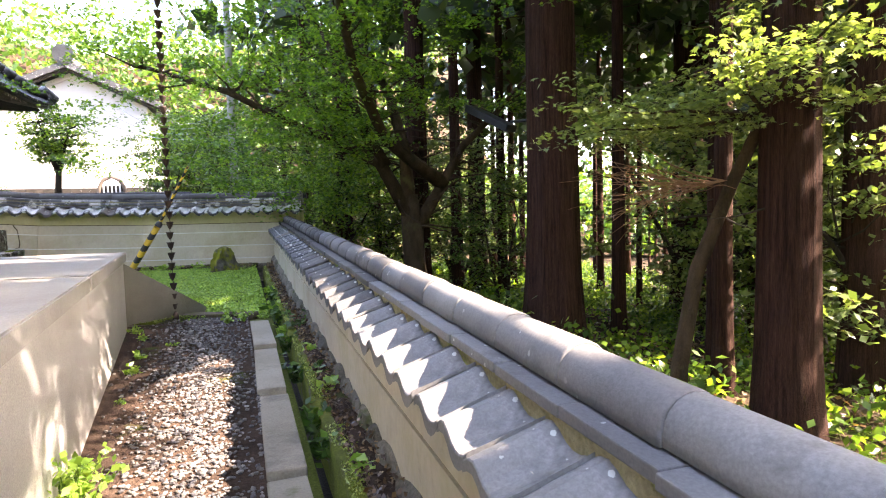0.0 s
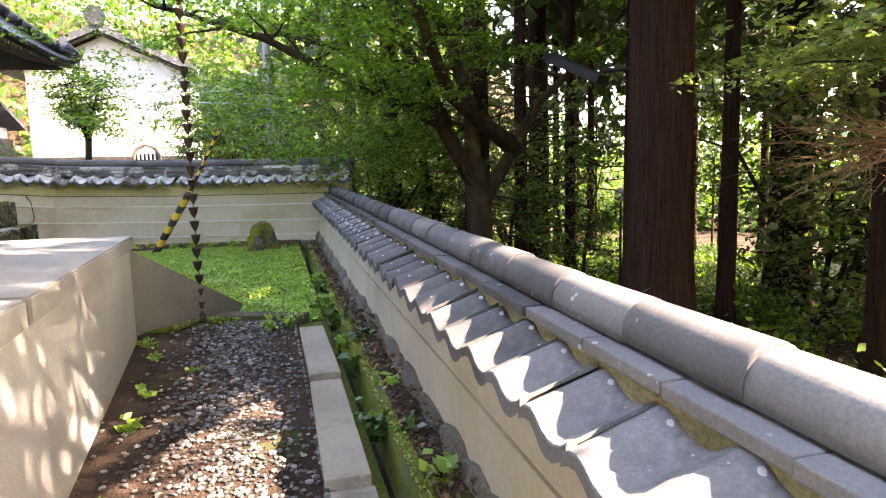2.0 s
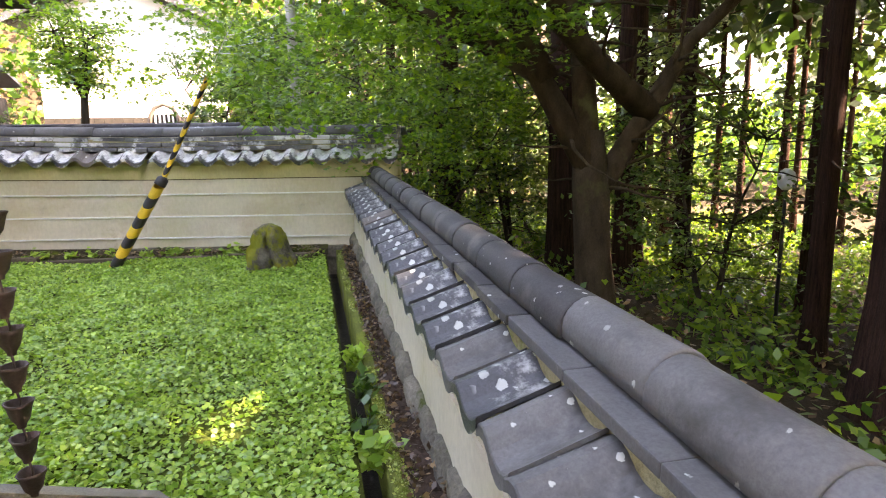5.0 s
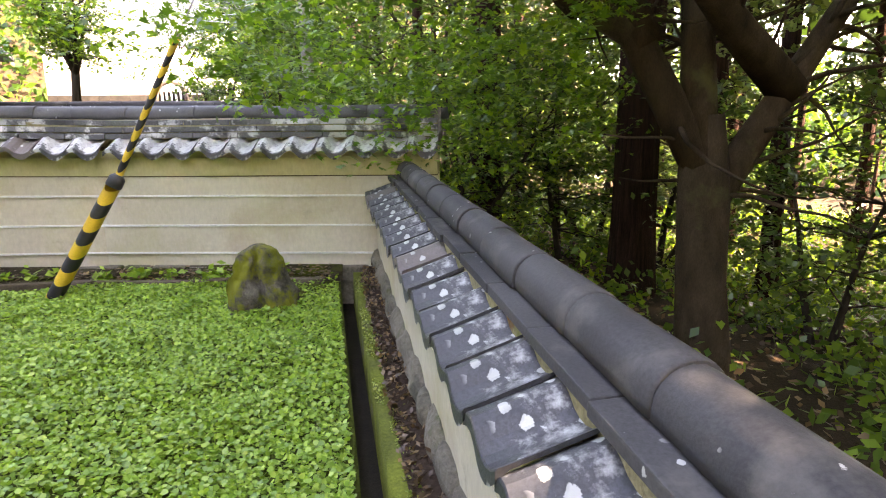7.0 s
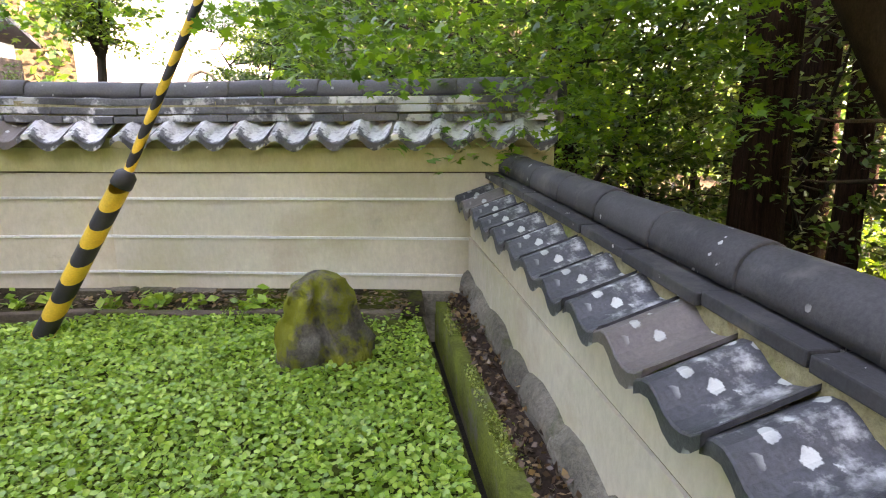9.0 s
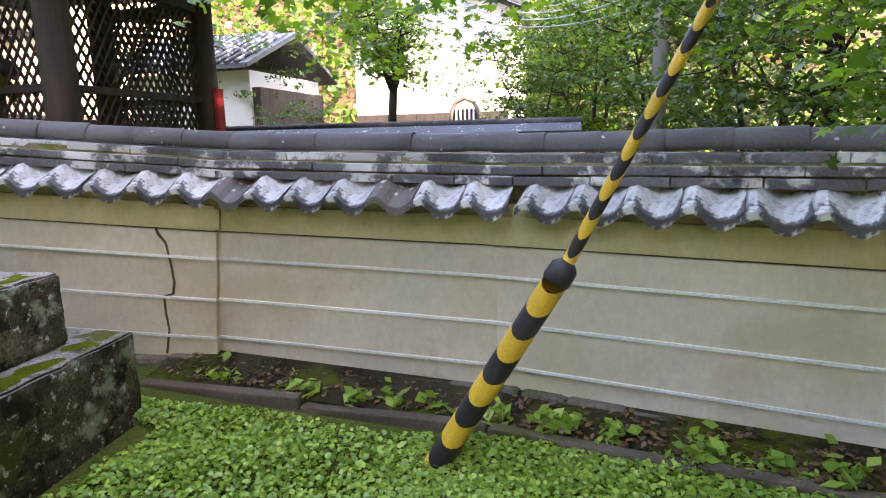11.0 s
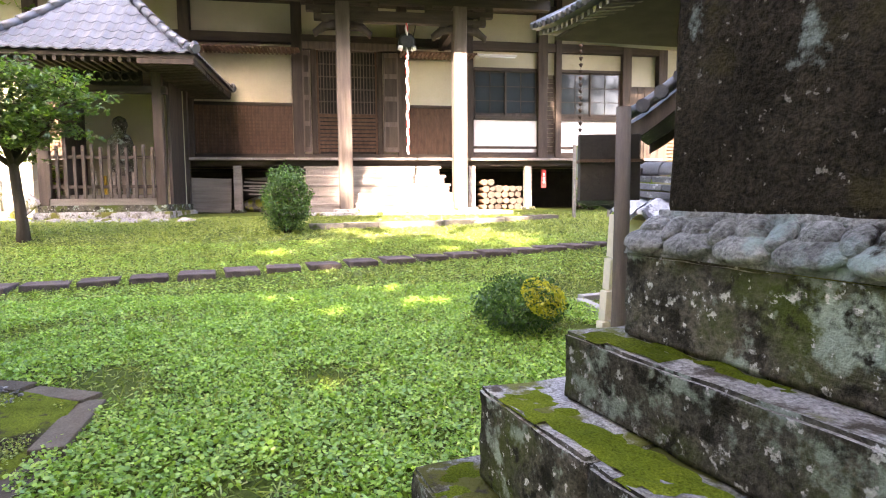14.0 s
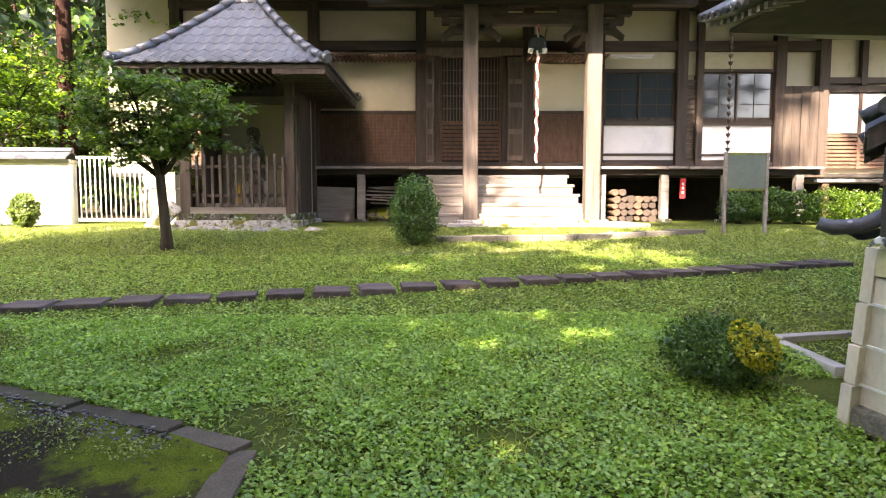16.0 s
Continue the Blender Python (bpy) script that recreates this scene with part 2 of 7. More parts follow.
    black=surface("black_rubber", (0.012, 0.012, 0.014), (0.03, 0.03, 0.033), 5, 90, 0.5, 0.1),
    steel=surface("galvanised_steel", (0.35, 0.36, 0.37), (0.5, 0.51, 0.52), 5, 50, 0.4, 0.05, metal=0.8),
    wood=surface("dark_wood", (0.035, 0.025, 0.018), (0.095, 0.07, 0.052), 2, 60, 0.75, 0.4, stretch=(4, 4, 0.4), vary=0.2),
    woodh=surface("dark_beam", (0.035, 0.025, 0.018), (0.09, 0.068, 0.05), 2, 60, 0.75, 0.4, stretch=(0.4, 4, 4), vary=0.2),
    grey=surface("grey_wood", (0.22, 0.19, 0.165), (0.36, 0.32, 0.28), 2, 50, 0.85, 0.5, stretch=(0.5, 4, 6), vary=0.25),
    colwood=surface("column_wood", (0.085, 0.066, 0.053), (0.175, 0.138, 0.11), 2, 50, 0.8, 0.4, stretch=(6, 6, 0.4), vary=0.1),
    redwood=surface("brown_lattice", (0.085, 0.047, 0.03), (0.18, 0.105, 0.065), 3, 60, 0.75, 0.3, stretch=(3, 3, 1), vary=0.2),
    white=surface("white_plaster", (0.72, 0.71, 0.68), (0.82, 0.81, 0.79), 0.7, 40, 0.85, 0.1, patches=(((0.52, 0.52, 0.51), 0.6, 0.58, 0.75),), vary=0.04),
    wall=surface("ochre_plaster", (0.50, 0.45, 0.31), (0.62, 0.56, 0.41), 0.8, 40, 0.9, 0.1, patches=(((0.33, 0.29, 0.18), 0.7, 0.6, 0.8),), vary=0.06),
    # Dark boards; also shade put into the colour under floors and behind lattices.
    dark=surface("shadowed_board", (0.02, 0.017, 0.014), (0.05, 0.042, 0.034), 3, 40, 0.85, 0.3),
    paper=surface("shoji_paper", (0.68, 0.68, 0.66), (0.75, 0.75, 0.73), 2, 60, 0.8, 0.05, vary=0.03),
    glass=glass_material(),
    red=surface("red_cloth", (0.45, 0.03, 0.03), (0.55, 0.05, 0.04), 6, 60, 0.8, 0.2),
    cloth=surface("white_cloth", (0.74, 0.72, 0.68), (0.82, 0.80, 0.77), 6, 60, 0.8, 0.2),
    bell=surface("dark_bronze", (0.03, 0.035, 0.035), (0.07, 0.075, 0.07), 6, 60, 0.4, 0.1, metal=0.7),
    bark=surface("cedar_bark", (0.026, 0.013, 0.010), (0.085, 0.043, 0.031), 5, 40, 0.95, 1.0, stretch=(5, 5, 0.25), vary=0.3, gloss=0.1),
    maplebark=surface("maple_bark", (0.03, 0.021, 0.013), (0.085, 0.06, 0.037), 3, 50, 0.95, 0.7, patches=(((0.10, 0.11, 0.04), 1.3, 0.55, 0.7),), stretch=(2, 2, 0.7), vary=0.2, gloss=0.1),
    thin=surface("thin_bark", (0.035, 0.028, 0.02), (0.08, 0.065, 0.05), 3, 50, 0.95, 0.5, stretch=(3, 3, 0.5), gloss=0.1),
    deadtwig=surface("dead_twig", (0.20, 0.10, 0.05), (0.32, 0.18, 0.10), 3, 50, 0.9, 0.2),
    maple=leaf_material("maple_leaf", (0.04, 0.11, 0.018), (0.10, 0.22, 0.026), (0.22, 0.36, 0.04), 0.55),
    mapledark=leaf_material("maple_leaf_dark", (0.03, 0.075, 0.016), (0.06, 0.13, 0.022), (0.12, 0.20, 0.03), 0.4),
    wood_leaf=leaf_material("wood_leaf", (0.035, 0.085, 0.018), (0.10, 0.19, 0.03), (0.24, 0.37, 0.045), 0.55),
    bright_leaf=leaf_material("bright_leaf", (0.08, 0.13, 0.04), (0.15, 0.215, 0.07), (0.25, 0.31, 0.12), 0.45),
    needle=leaf_material("cedar_needle", (0.014, 0.035, 0.012), (0.03, 0.065, 0.02), (0.06, 0.10, 0.025), 0.3),
    clover=leaf_material("clover_leaf", (0.12, 0.25, 0.035), (0.24, 0.41, 0.06), (0.38, 0.53, 0.11), 0.35),
    grassleaf=leaf_material("grass_blade", (0.13, 0.20, 0.035), (0.24, 0.31, 0.07), (0.38, 0.42, 0.12), 0.3),
    bush=leaf_material("bush_leaf", (0.02, 0.06, 0.012), (0.045, 0.12, 0.02), (0.10, 0.20, 0.03), 0.3),
    yellowleaf=leaf_material("yellow_leaf", (0.35, 0.36, 0.03), (0.48, 0.46, 0.04), (0.6, 0.55, 0.06), 0.3),
    dryleaf=leaf_material("dry_leaf", (0.05, 0.027, 0.014), (0.11, 0.06, 0.03), (0.26, 0.16, 0.07), 0.2),
    carpaint=surface("white_car_paint", (0.68, 0.69, 0.70), (0.74, 0.75, 0.76), 1, 10, 0.25, 0.0, vary=0.02, gloss=0.6),
    tyre=surface("tyre_rubber", (0.012, 0.012, 0.012), (0.03, 0.03, 0.03), 5, 60, 0.8, 0.2),
)


# ---- building blocks ----
def bm_new():
    return bmesh.new()


def box(bm, c, size, rz=0.0, rx=0.0, ry=0.0, bevel=0.0):
    r = bmesh.ops.create_cube(bm, size=1.0, matrix=pose(*c, rx, ry, rz) @ Matrix.Diagonal((*size, 1)))
    if bevel:
        es = list({e for v in r["verts"] for e in v.link_edges})
        bmesh.ops.bevel(bm, geom=es, offset=bevel, segments=2, affect="EDGES", profile=0.6)
    return bm


def span(bm, x0, x1, y0, y1, z0, z1, bevel=0.0):
    return box(bm, ((x0 + x1) / 2, (y0 + y1) / 2, (z0 + z1) / 2), (abs(x1 - x0), abs(y1 - y0), abs(z1 - z0)), bevel=bevel)


def tube(bm, pts, radii, seg=10, cap=True, wob=0.0):
    """A round limb through the points, with a radius at each."""
    rings = []
    pts = [Vector(p) for p in pts]
    side = None
    for i, p in enumerate(pts):
        d = (pts[min(i + 1, len(pts) - 1)] - pts[max(i - 1, 0)]).normalized()
        if side is None:
            side = d.orthogonal().normalized()
        side = (side - d * side.dot(d)).normalized()
        up = d.cross(side)
        ring = []
        for k in range(seg):
            a = 2 * math.pi * k / seg
            r = radii[i] * (1 + (wob * noise.noise(Vector((math.cos(a) * 2, math.sin(a) * 2, p.z * 0.7 + p.x))) if wob else 0))
            ring.append(bm.verts.new(p + (side * math.cos(a) + up * math.sin(a)) * r))
        rings.append(ring)
    for a, b in zip(rings, rings[1:]):
        for k in range(seg):
            f = bm.faces.new((a[k], a[(k + 1) % seg], b[(k + 1) % seg], b[k]))
            f.smooth = True
    if cap:
        bm.faces.new(rings[0][::-1])
        bm.faces.new(rings[-1])
    return bm


def loft(bm, sections, closed=True, caps=True, smooth=False):
    """Joins sections (lists of as many points) one after another."""
    rows = [[bm.verts.new(p) for p in s] for s in sections]
    n = len(rows[0])
    for a, b in zip(rows, rows[1:]):
        for k in range(n if closed else n - 1):
            f = bm.faces.new((a[k], a[(k + 1) % n], b[(k + 1) % n], b[k]))
            f.smooth = smooth
    if caps and closed:
        bm.faces.new(rows[0][::-1])
        bm.faces.new(rows[-1])
    return bm


def mesh_of(bm, name, material):
    bmesh.ops.recalc_face_normals(bm, faces=bm.faces)
    me = bpy.data.meshes.new(name)
    bm.to_mesh(me)
    bm.free()
    for m in material if isinstance(material, (list, tuple)) else [material]:
        me.materials.append(m)
    return me


def part(name, bm, material, parent=None, label=""):
    """One mesh under a thing or under a part; bm may also be a finished mesh."""
    me = bm if isinstance(bm, bpy.types.Mesh) else mesh_of(bm, name, material)
    ob = new(name, me)
    ob.parent = parent
    return tagged(ob, label)


def thing(name, m, label, category, group="", kind=""):
    ob = new(name)
    ob.empty_display_size = 0.2
    ob.matrix_world = m if isinstance(m, Matrix) else pose(*m)
    return tagged(ob, label, category, group, kind)


def whole(name, bm, material, label, category, m=None, group="", kind=""):
    ob = part(name, bm, material, None, label)
    if m is not None:
        ob.matrix_world = m
    return tagged(ob, label, category, group, kind)


def quads_mesh(name, V, material, per=4):
    """A mesh of loose polygons, each of `per` corners. V: array (n, per, 3)."""
    n = len(V)
    me = bpy.data.meshes.new(name)
    me.vertices.add(n * per)
    me.vertices.foreach_set("co", np.asarray(V, dtype=np.float32).ravel())
    me.loops.add(n * per)
    me.loops.foreach_set("vertex_index", np.arange(n * per, dtype=np.int32))
    me.polygons.add(n)
    me.polygons.foreach_set("loop_start", np.arange(0, n * per, per, dtype=np.int32))
    me.update(calc_edges=True)
    me.materials.append(material)
    return me


def unit(v):
    return v / np.maximum(np.linalg.norm(v, axis=-1, keepdims=True), 1e-9)


def leaves(P, size, rng, flat=0.6, shape="leaf", droop=0.0):
    """Leaf polygons at the points P. flat: 1 lies level, 0 any way."""
    n = len(P)
    nrm = unit(rng.normal(size=(n, 3)) * (1 - flat) + np.array([0, 0, 1.0]) * flat)
    a = unit(np.cross(nrm, rng.normal(size=(n, 3))))
    a[:, 2] -= droop
    a = unit(a)
    b = np.cross(nrm, a)
    s = size * rng.uniform(0.65, 1.25, (n, 1))
    if shape == "maple":
        outline = [(-0.35, 0), (-0.15, 0.5), (0.05, 0.2), (0.35, 0.42), (0.3, 0.12), (0.75, 0), (0.3, -0.12), (0.35, -0.42), (0.05, -0.2), (-0.15, -0.5)]
    elif shape == "clover":
        outline = [(-0.4, 0.0), (-0.1, 0.42), (0.38, 0.36), (0.45, -0.1), (0.1, -0.46)]
    elif shape == "needle":
        outline = [(-0.6, 0), (0, 0.13), (0.7, 0), (0, -0.13)]
    elif shape == "blade":
        outline = [(-0.5, 0.07), (0.1, 0.06), (0.6, 0), (-0.5, -0.07)]
    else:
        outline = [(-0.5, 0), (0, 0.33), (0.55, 0), (0, -0.33)]
    V = np.stack([P + (a * u + b * v) * s + nrm * s * (-0.25 * (u * u + v * v)) for u, v in outline], axis=1)
    return V


def lookup(x, xs, zs):
    return np.interp(x, xs, zs)


# ---- ground ----
LEAN_Y = 0.043      # the long wall leans this much to -x for each metre along y


def height(x, y):
    """Height of the ground. The lawn rises to the temple; past the long wall the wood falls away."""
    x, y = np.asarray(x, float), np.asarray(y, float)
    edge = -0.38 + 0.034 * np.clip(y, -5, 13)
    z = lookup(x, [-400, -60, -24, -20.4, -17.5, -12.5, -8, -2.7], [1.6, 1.5, 1.35, 1.33, 1.1, 0.58, 0.29, 0.02])
    t = np.clip((x + 2.7) / 2.9, 0, 1)
    z = z * (1 - t) + edge * t
    bed_y = np.clip((7.35 - y) / 0.3, 0, 1) * np.clip((x + 1.9) / 0.25, 0, 1)
    z = z * (1 - bed_y) + (-0.315 + 0.034 * y) * bed_y
    z = z + np.clip((y - 14) / 16, 0, 1) * np.clip((0.9 - z), 0, 2)
    u = x + LEAN_Y * y
    wood = lookup(u, [1.2, 1.6, 3, 6, 12, 25, 80, 400], [-0.55, -0.7, -1.05, -1.6, -2.5, -3.4, -3.8, -4.0]) + 0.02 * np.clip(y, 0, 13)
    return np.where(u > 1.0, wood, z)


def ground_sheet():
    us = [-400, -150, -80, -50, -38, -30] + list(np.arange(-26, -0.4, 0.5)) + [0.0, 0.2, 0.325, 0.335, 0.445, 0.45, 0.52, 0.60, 0.68, 0.8, 1.2, 1.22] + list(np.arange(1.6, 12, 0.7)) + [14, 17, 20, 25, 30, 40, 60, 100, 180, 400]
    ys = [-400, -150, -80, -40, -20, -10] + list(np.arange(-6, 14.1, 0.5)) + list(np.arange(15, 30, 1.5)) + [33, 38, 45, 60, 90, 150, 400]
    bm = bm_new()
    grid = []
    for y in ys:
        row = []
        for u in us:
            x = u - LEAN_Y * y
            z = float(height(x, y))
            if -20 < y < 13.2:
                if 0.33 < u < 0.447:
                    z -= 0.32
                elif 0.59 < u < 0.7:
                    z += 0.04
            far = max(abs(x), abs(y))
            z += noise.noise(Vector((x * 0.6, y * 0.6, 0))) * (0.012 if u < 0.3 and u > -2 else 0.025 if u < 0.3 else 0.0 if u < 1.2 else 0.15) * (1 if far < 60 else 4)
            row.append(bm.verts.new((x, y, z)))
        grid.append(row)
    for j in range(len(ys) - 1):
        for i in range(len(us) - 1):
            f = bm.faces.new((grid[j][i], grid[j][i + 1], grid[j + 1][i + 1], grid[j + 1][i]))
            f.smooth = True
            u, y = (us[i] + us[i + 1]) / 2, (ys[j] + ys[j + 1]) / 2
            k = 1
            if u < 0.33 and -24 < u and y < (13.4 if u > -8.5 else 27):
                k = 0
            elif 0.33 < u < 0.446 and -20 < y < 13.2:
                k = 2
            elif 0.445 < u < 0.53 and -20 < y < 13.2:
                k = 3
            elif 0.5 < u < 1.25 and y < 13.4:
                k = 4
            f.material_index = k
    return whole("ground", bm, [M["lawn"], M["forest"], M["gutter"], M["mosskerb"], M["soil"]], "mossy lawn and dark forest floor sloping past a narrow gutter", "ground", kind="structure")


ground_sheet()


# ---- tiled walls ----
def tile_mesh(pitch, run, rise, wave=0.040, thick=0.016, lip=0.04):
    """One curved eave tile: its front end at the origin, running back along -y and up."""
    bm = bm_new()
    n = 9

    def w(t):
        return wave * (0.5 + 0.5 * math.cos(2 * math.pi * (t - 0.80))) ** 1.6 - 0.010 * math.sin(math.pi * min(1, t / 0.62)) * (t < 0.62)
    rows = []
    for yy, zz, th in ((0.004, -0.004, lip), (0.0, 0.002, lip), (-0.03, rise * 0.03 / run, thick), (-run * 0.5, rise * 0.5, thick), (-run, rise, thick)):
        top, bot = [], []
        for k in range(n):
            t = k / (n - 1) * 1.06 - 0.03
            top.append(Vector((t * pitch, yy, zz + w(t) + 0.012 * (1 - t))))
            bot.append(Vector((t * pitch, yy, zz + w(t) * 0.9 + 0.012 * (1 - t) - th * (0.75 + 0.5 * math.sin(math.pi * min(1, max(0, t / 0.7)))))))
        rows.append(top + bot[::-1])
    loft(bm, rows, smooth=False)
    for f in bm.faces:
        f.smooth = abs(f.normal.z) > 0.5
    return bm


def half_tube(bm, x0, x1, r0, r1, z, seg=10, drop=0.03):
    secs = []
    for x, r in ((x0, r0 * 0.96), (x0 + 0.012, r0), (x1 - 0.02, r1), (x1, r1 * 0.97)):
        ring = [Vector((x, r * math.cos(math.pi * k / seg), z + r * math.sin(math.pi * k / seg))) for k in range(seg + 1)]
        ring = [Vector((x, r, z - drop))] + ring + [Vector((x, -r, z - drop))]
        secs.append(ring)
    loft(bm, secs)
    for f in bm.faces:
        f.smooth = len(f.verts) == 4 and abs(f.normal.x) < 0.5
    return bm


def tiled_roof(parent, L, pitch, eave, run, rise, courses, ridge_r, ridge_len, seed, two_sided=False, tile_mat="tile", start=0.0, noshi=0.42, wave=0.04, thick=0.042, course_mat="noshi", lift=0.012, over=0.09, lit_to=-9.0, ridge_mat="ridge"):
    """The little roof of a garden wall, along local x, its front towards +y; z 0 is the tip of the eave tiles."""
    rng = random.Random(seed)
    me = mesh_of(tile_mesh(pitch, run, rise, wave), "roof_tile", M[tile_mat])
    me2 = mesh_of(tile_mesh(pitch, run, rise, wave), "roof_tile", M["tilered"])
    # Paler tile copies that paint the sunlit end of the long wall.
    greyed = {k: mesh_of(tile_mesh(pitch, run, rise, wave), "roof_tile", M[k]) for k in ("lit_tone", "weathered")}

    def lit_tone_at(x, other):
        """Tile tone stands for light: pale at the sunlit end, dark under the maple."""
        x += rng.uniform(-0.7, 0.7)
        return "lit_tone" if x < lit_to else "weathered" if x < lit_to + 3.2 else other
    n = int((L - start) / pitch)
    for side in ((1, -1) if two_sided else (1,)):
        for i in range(n):
            x = start + i * pitch
            ob = part("roof_tile", greyed.get(lit_tone_at(x, ""), me2 if rng.random() < 0.10 else me), None, parent)
            ob.matrix_local = pose(x if side > 0 else x + pitch, side * eave + rng.uniform(-0.006, 0.006), rng.uniform(-0.006, 0.006), rng.uniform(-1.2, 1.2), rng.uniform(-1.5, 1.5), (0 if side > 0 else 180) + rng.uniform(-1.2, 1.2))
    if not two_sided:
        bm = bm_new()
        loft(bm, [[(x, -eave, -0.03), (x, -eave, 0.01), (x, -eave + run, rise + 0.01), (x, -eave + run, rise - 0.03)] for x in (start, L)])
        part("back_slope", bm, M[tile_mat], parent)
    bm = bm_new()
    inner = eave - run
    span(bm, start, L, -inner - 0.015, inner + 0.015, rise - 0.08, rise + lift - 0.012 + (thick - 0.01) * courses)
    part("clay_bed", bm, M["clay"], parent, "mossy clay bedding under the ridge")
    z = rise + lift
    for c in range(courses):
        half = inner + over - 0.034 * c
        x = start + rng.uniform(-0.2, 0)
        while x < L:
            ln = noshi * rng.uniform(0.9, 1.1)
            a, b = max(start, x), min(L, x + ln - 0.006)
            if b - a > 0.05:
                bm = bm_new()
                box(bm, ((a + b) / 2, 0, z + 0.017), (b - a, 2 * half + rng.uniform(-0.015, 0.015), thick * 0.80), rz=rng.uniform(-0.5, 0.5), rx=rng.uniform(-1, 1), ry=rng.uniform(-0.4, 0.4), bevel=0.006)
                part("course_tile", bm, M[lit_tone_at(a, course_mat)], parent)
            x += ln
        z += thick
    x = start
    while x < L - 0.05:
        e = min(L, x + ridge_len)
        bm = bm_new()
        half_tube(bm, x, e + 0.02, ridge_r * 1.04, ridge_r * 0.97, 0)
        ob = part("ridge_tile", bm, M[lit_tone_at(x, ridge_mat)], parent)
        ob.location = (0, rng.uniform(-0.004, 0.004), z + ridge_r * 0.30 + rng.uniform(-0.004, 0.004))
        x = e
    return z + ridge_r * 1.3


def axis_pose(p0, p1):
    """Local x from p0 to p1, z as upright as can be."""
    p0, p1 = Vector(p0), Vector(p1)
    x = (p1 - p0).normalized()
    y = Vector((0, 0, 1)).cross(x).normalized()
    z = x.cross(y)
    return Matrix.Translation(p0) @ Matrix((x, y, z)).transposed().to_4x4(), (p1 - p0).length


def long_wall():
    """The low wall that runs beside the walk."""
    y0, y1 = -3.0, 12.98

    def on(y):
        return (0.975 - LEAN_Y * y, y, 0.345 + 0.034 * y)
    m, L = axis_pose(on(y0), on(y1))
    w = thing("garden_wall", m, "long low cream plaster garden wall capped with dark lichened tiles", "wall", kind="structure")
    bm = bm_new()
    span(bm, 0, L, -0.27, 0.272, -0.27, 0.03)
    part("plaster_upper", bm, M["plaster"], w)
    bm = bm_new()
    span(bm, 0, L, -0.27, 0.284, -0.60, -0.275)
    part("plaster_lower", bm, M["plaster"], w)
    bm = bm_new()
    span(bm, 0, L, -0.25, 0.27, -0.277, -0.268)
    part("groove", bm, M["crackmat"], w)
    bm = bm_new()
    span(bm, 0, L, -0.3, 0.30, -1.6, -0.60)
    part("foundation", bm, M["footing"], w)
    rng = random.Random(4)
    x = 2.0
    while x < L:
        ln = rng.uniform(0.22, 0.5)
        bm = bm_new()
        bmesh.ops.create_icosphere(bm, subdivisions=2, radius=0.5, matrix=pose(x + ln / 2, 0.283, -0.66 + rng.uniform(-0.02, 0.02), rng.uniform(-9, 9), rng.uniform(-9, 9), 0) @ Matrix.Diagonal((ln * 1.55, 0.13, 0.26, 1)))
        for v in bm.verts:
            v.co += noise.noise_vector(v.co * 9) * 0.03
        part("footing_stone", bm, M["footing"], w)
        x += ln
    tiled_roof(w, L, 0.27, 0.39, 0.26, 0.085, 1, 0.092, 0.46, 7, course_mat="ridge", thick=0.05, lift=0.055, over=0.035, lit_to=6.6)


long_wall()

KINK = (-2.4, 13.70)


def seam_wall(name, p0, p1, proud, seed, kind_label, ends, eave_z=1.19, base=-0.3, start=0.0):
    """A stretch of the cross wall with ruled plaster courses. p0, p1: its middle line, garden on its left-hand side."""
    m, L = axis_pose((*p0, ends[0]), (*p1, ends[1]))
    w = thing(name, m, kind_label, "wall", kind="structure")
    f = 0.28 + proud
    zs = [0.10, 0.255, 0.52, 0.80, 0.985, 1.15]
    for k, (a, b) in enumerate(zip(zs, zs[1:])):
        bm = bm_new()
        d = 0.006 if k % 2 else 0.0
        span(bm, 0, L, -0.28, f + d + (0.022 if k == 4 else 0), a - eave_z, b - eave_z - (0.012 if k < 4 else 0))
        part("plaster_course", bm, M["olive" if k == 4 else "plaster"], w)
        if k in (0, 1, 2):
            bm = bm_new()
            span(bm, 0, L, 0, f + 0.016, b - eave_z - 0.013, b - eave_z + 0.004)
            part("white_line", bm, M["seam"], w)
        elif k == 3:
            bm = bm_new()
            span(bm, 0, L, 0, f - 0.004, b - eave_z - 0.012, b - eave_z)
            part("dark_line", bm, M["crackmat"], w)
    bm = bm_new()
    span(bm, 0, L, -0.27, f - 0.02, 1.15 - eave_z, 0.03)
    part("eave_board", bm, M["olive"], w)
    bm = bm_new()
    span(bm, 0, L, -0.32, f + 0.03, base - eave_z, 0.10 - eave_z)
    part("foundation", bm, M["footing"], w)
    rng = random.Random(seed)
    x = 0.0
    while x < L - 0.1:
        ln = min(rng.uniform(0.25, 0.5), L - x)
        bm = bm_new()
        box(bm, (x + ln / 2, f + 0.01, 0.035 - eave_z + rng.uniform(-0.02, 0.02)), (ln - 0.01, 0.12, 0.16), rx=rng.uniform(-5, 5), bevel=0.03)
        for v in bm.verts:
            v.co += noise.noise_vector(v.co * 11) * 0.012
        part("footing_stone", bm, M["footing"], w)
        x += ln
    tiled_roof(w, L, 0.275, 0.42, 0.27, 0.13, 3, 0.082, 0.33, seed, start=start, wave=0.062, thick=0.06, tile_mat="paletile", ridge_mat="weathered")
    return w, L


PILASTER = (-4.36, 13.70)
wl, _ = seam_wall("cross_wall", (KINK[0] + 0.05, KINK[1]), PILASTER, 0.0, 11, "cream plaster cross wall with white ruled lines under dark wavy tiles", (1.18, 1.23))
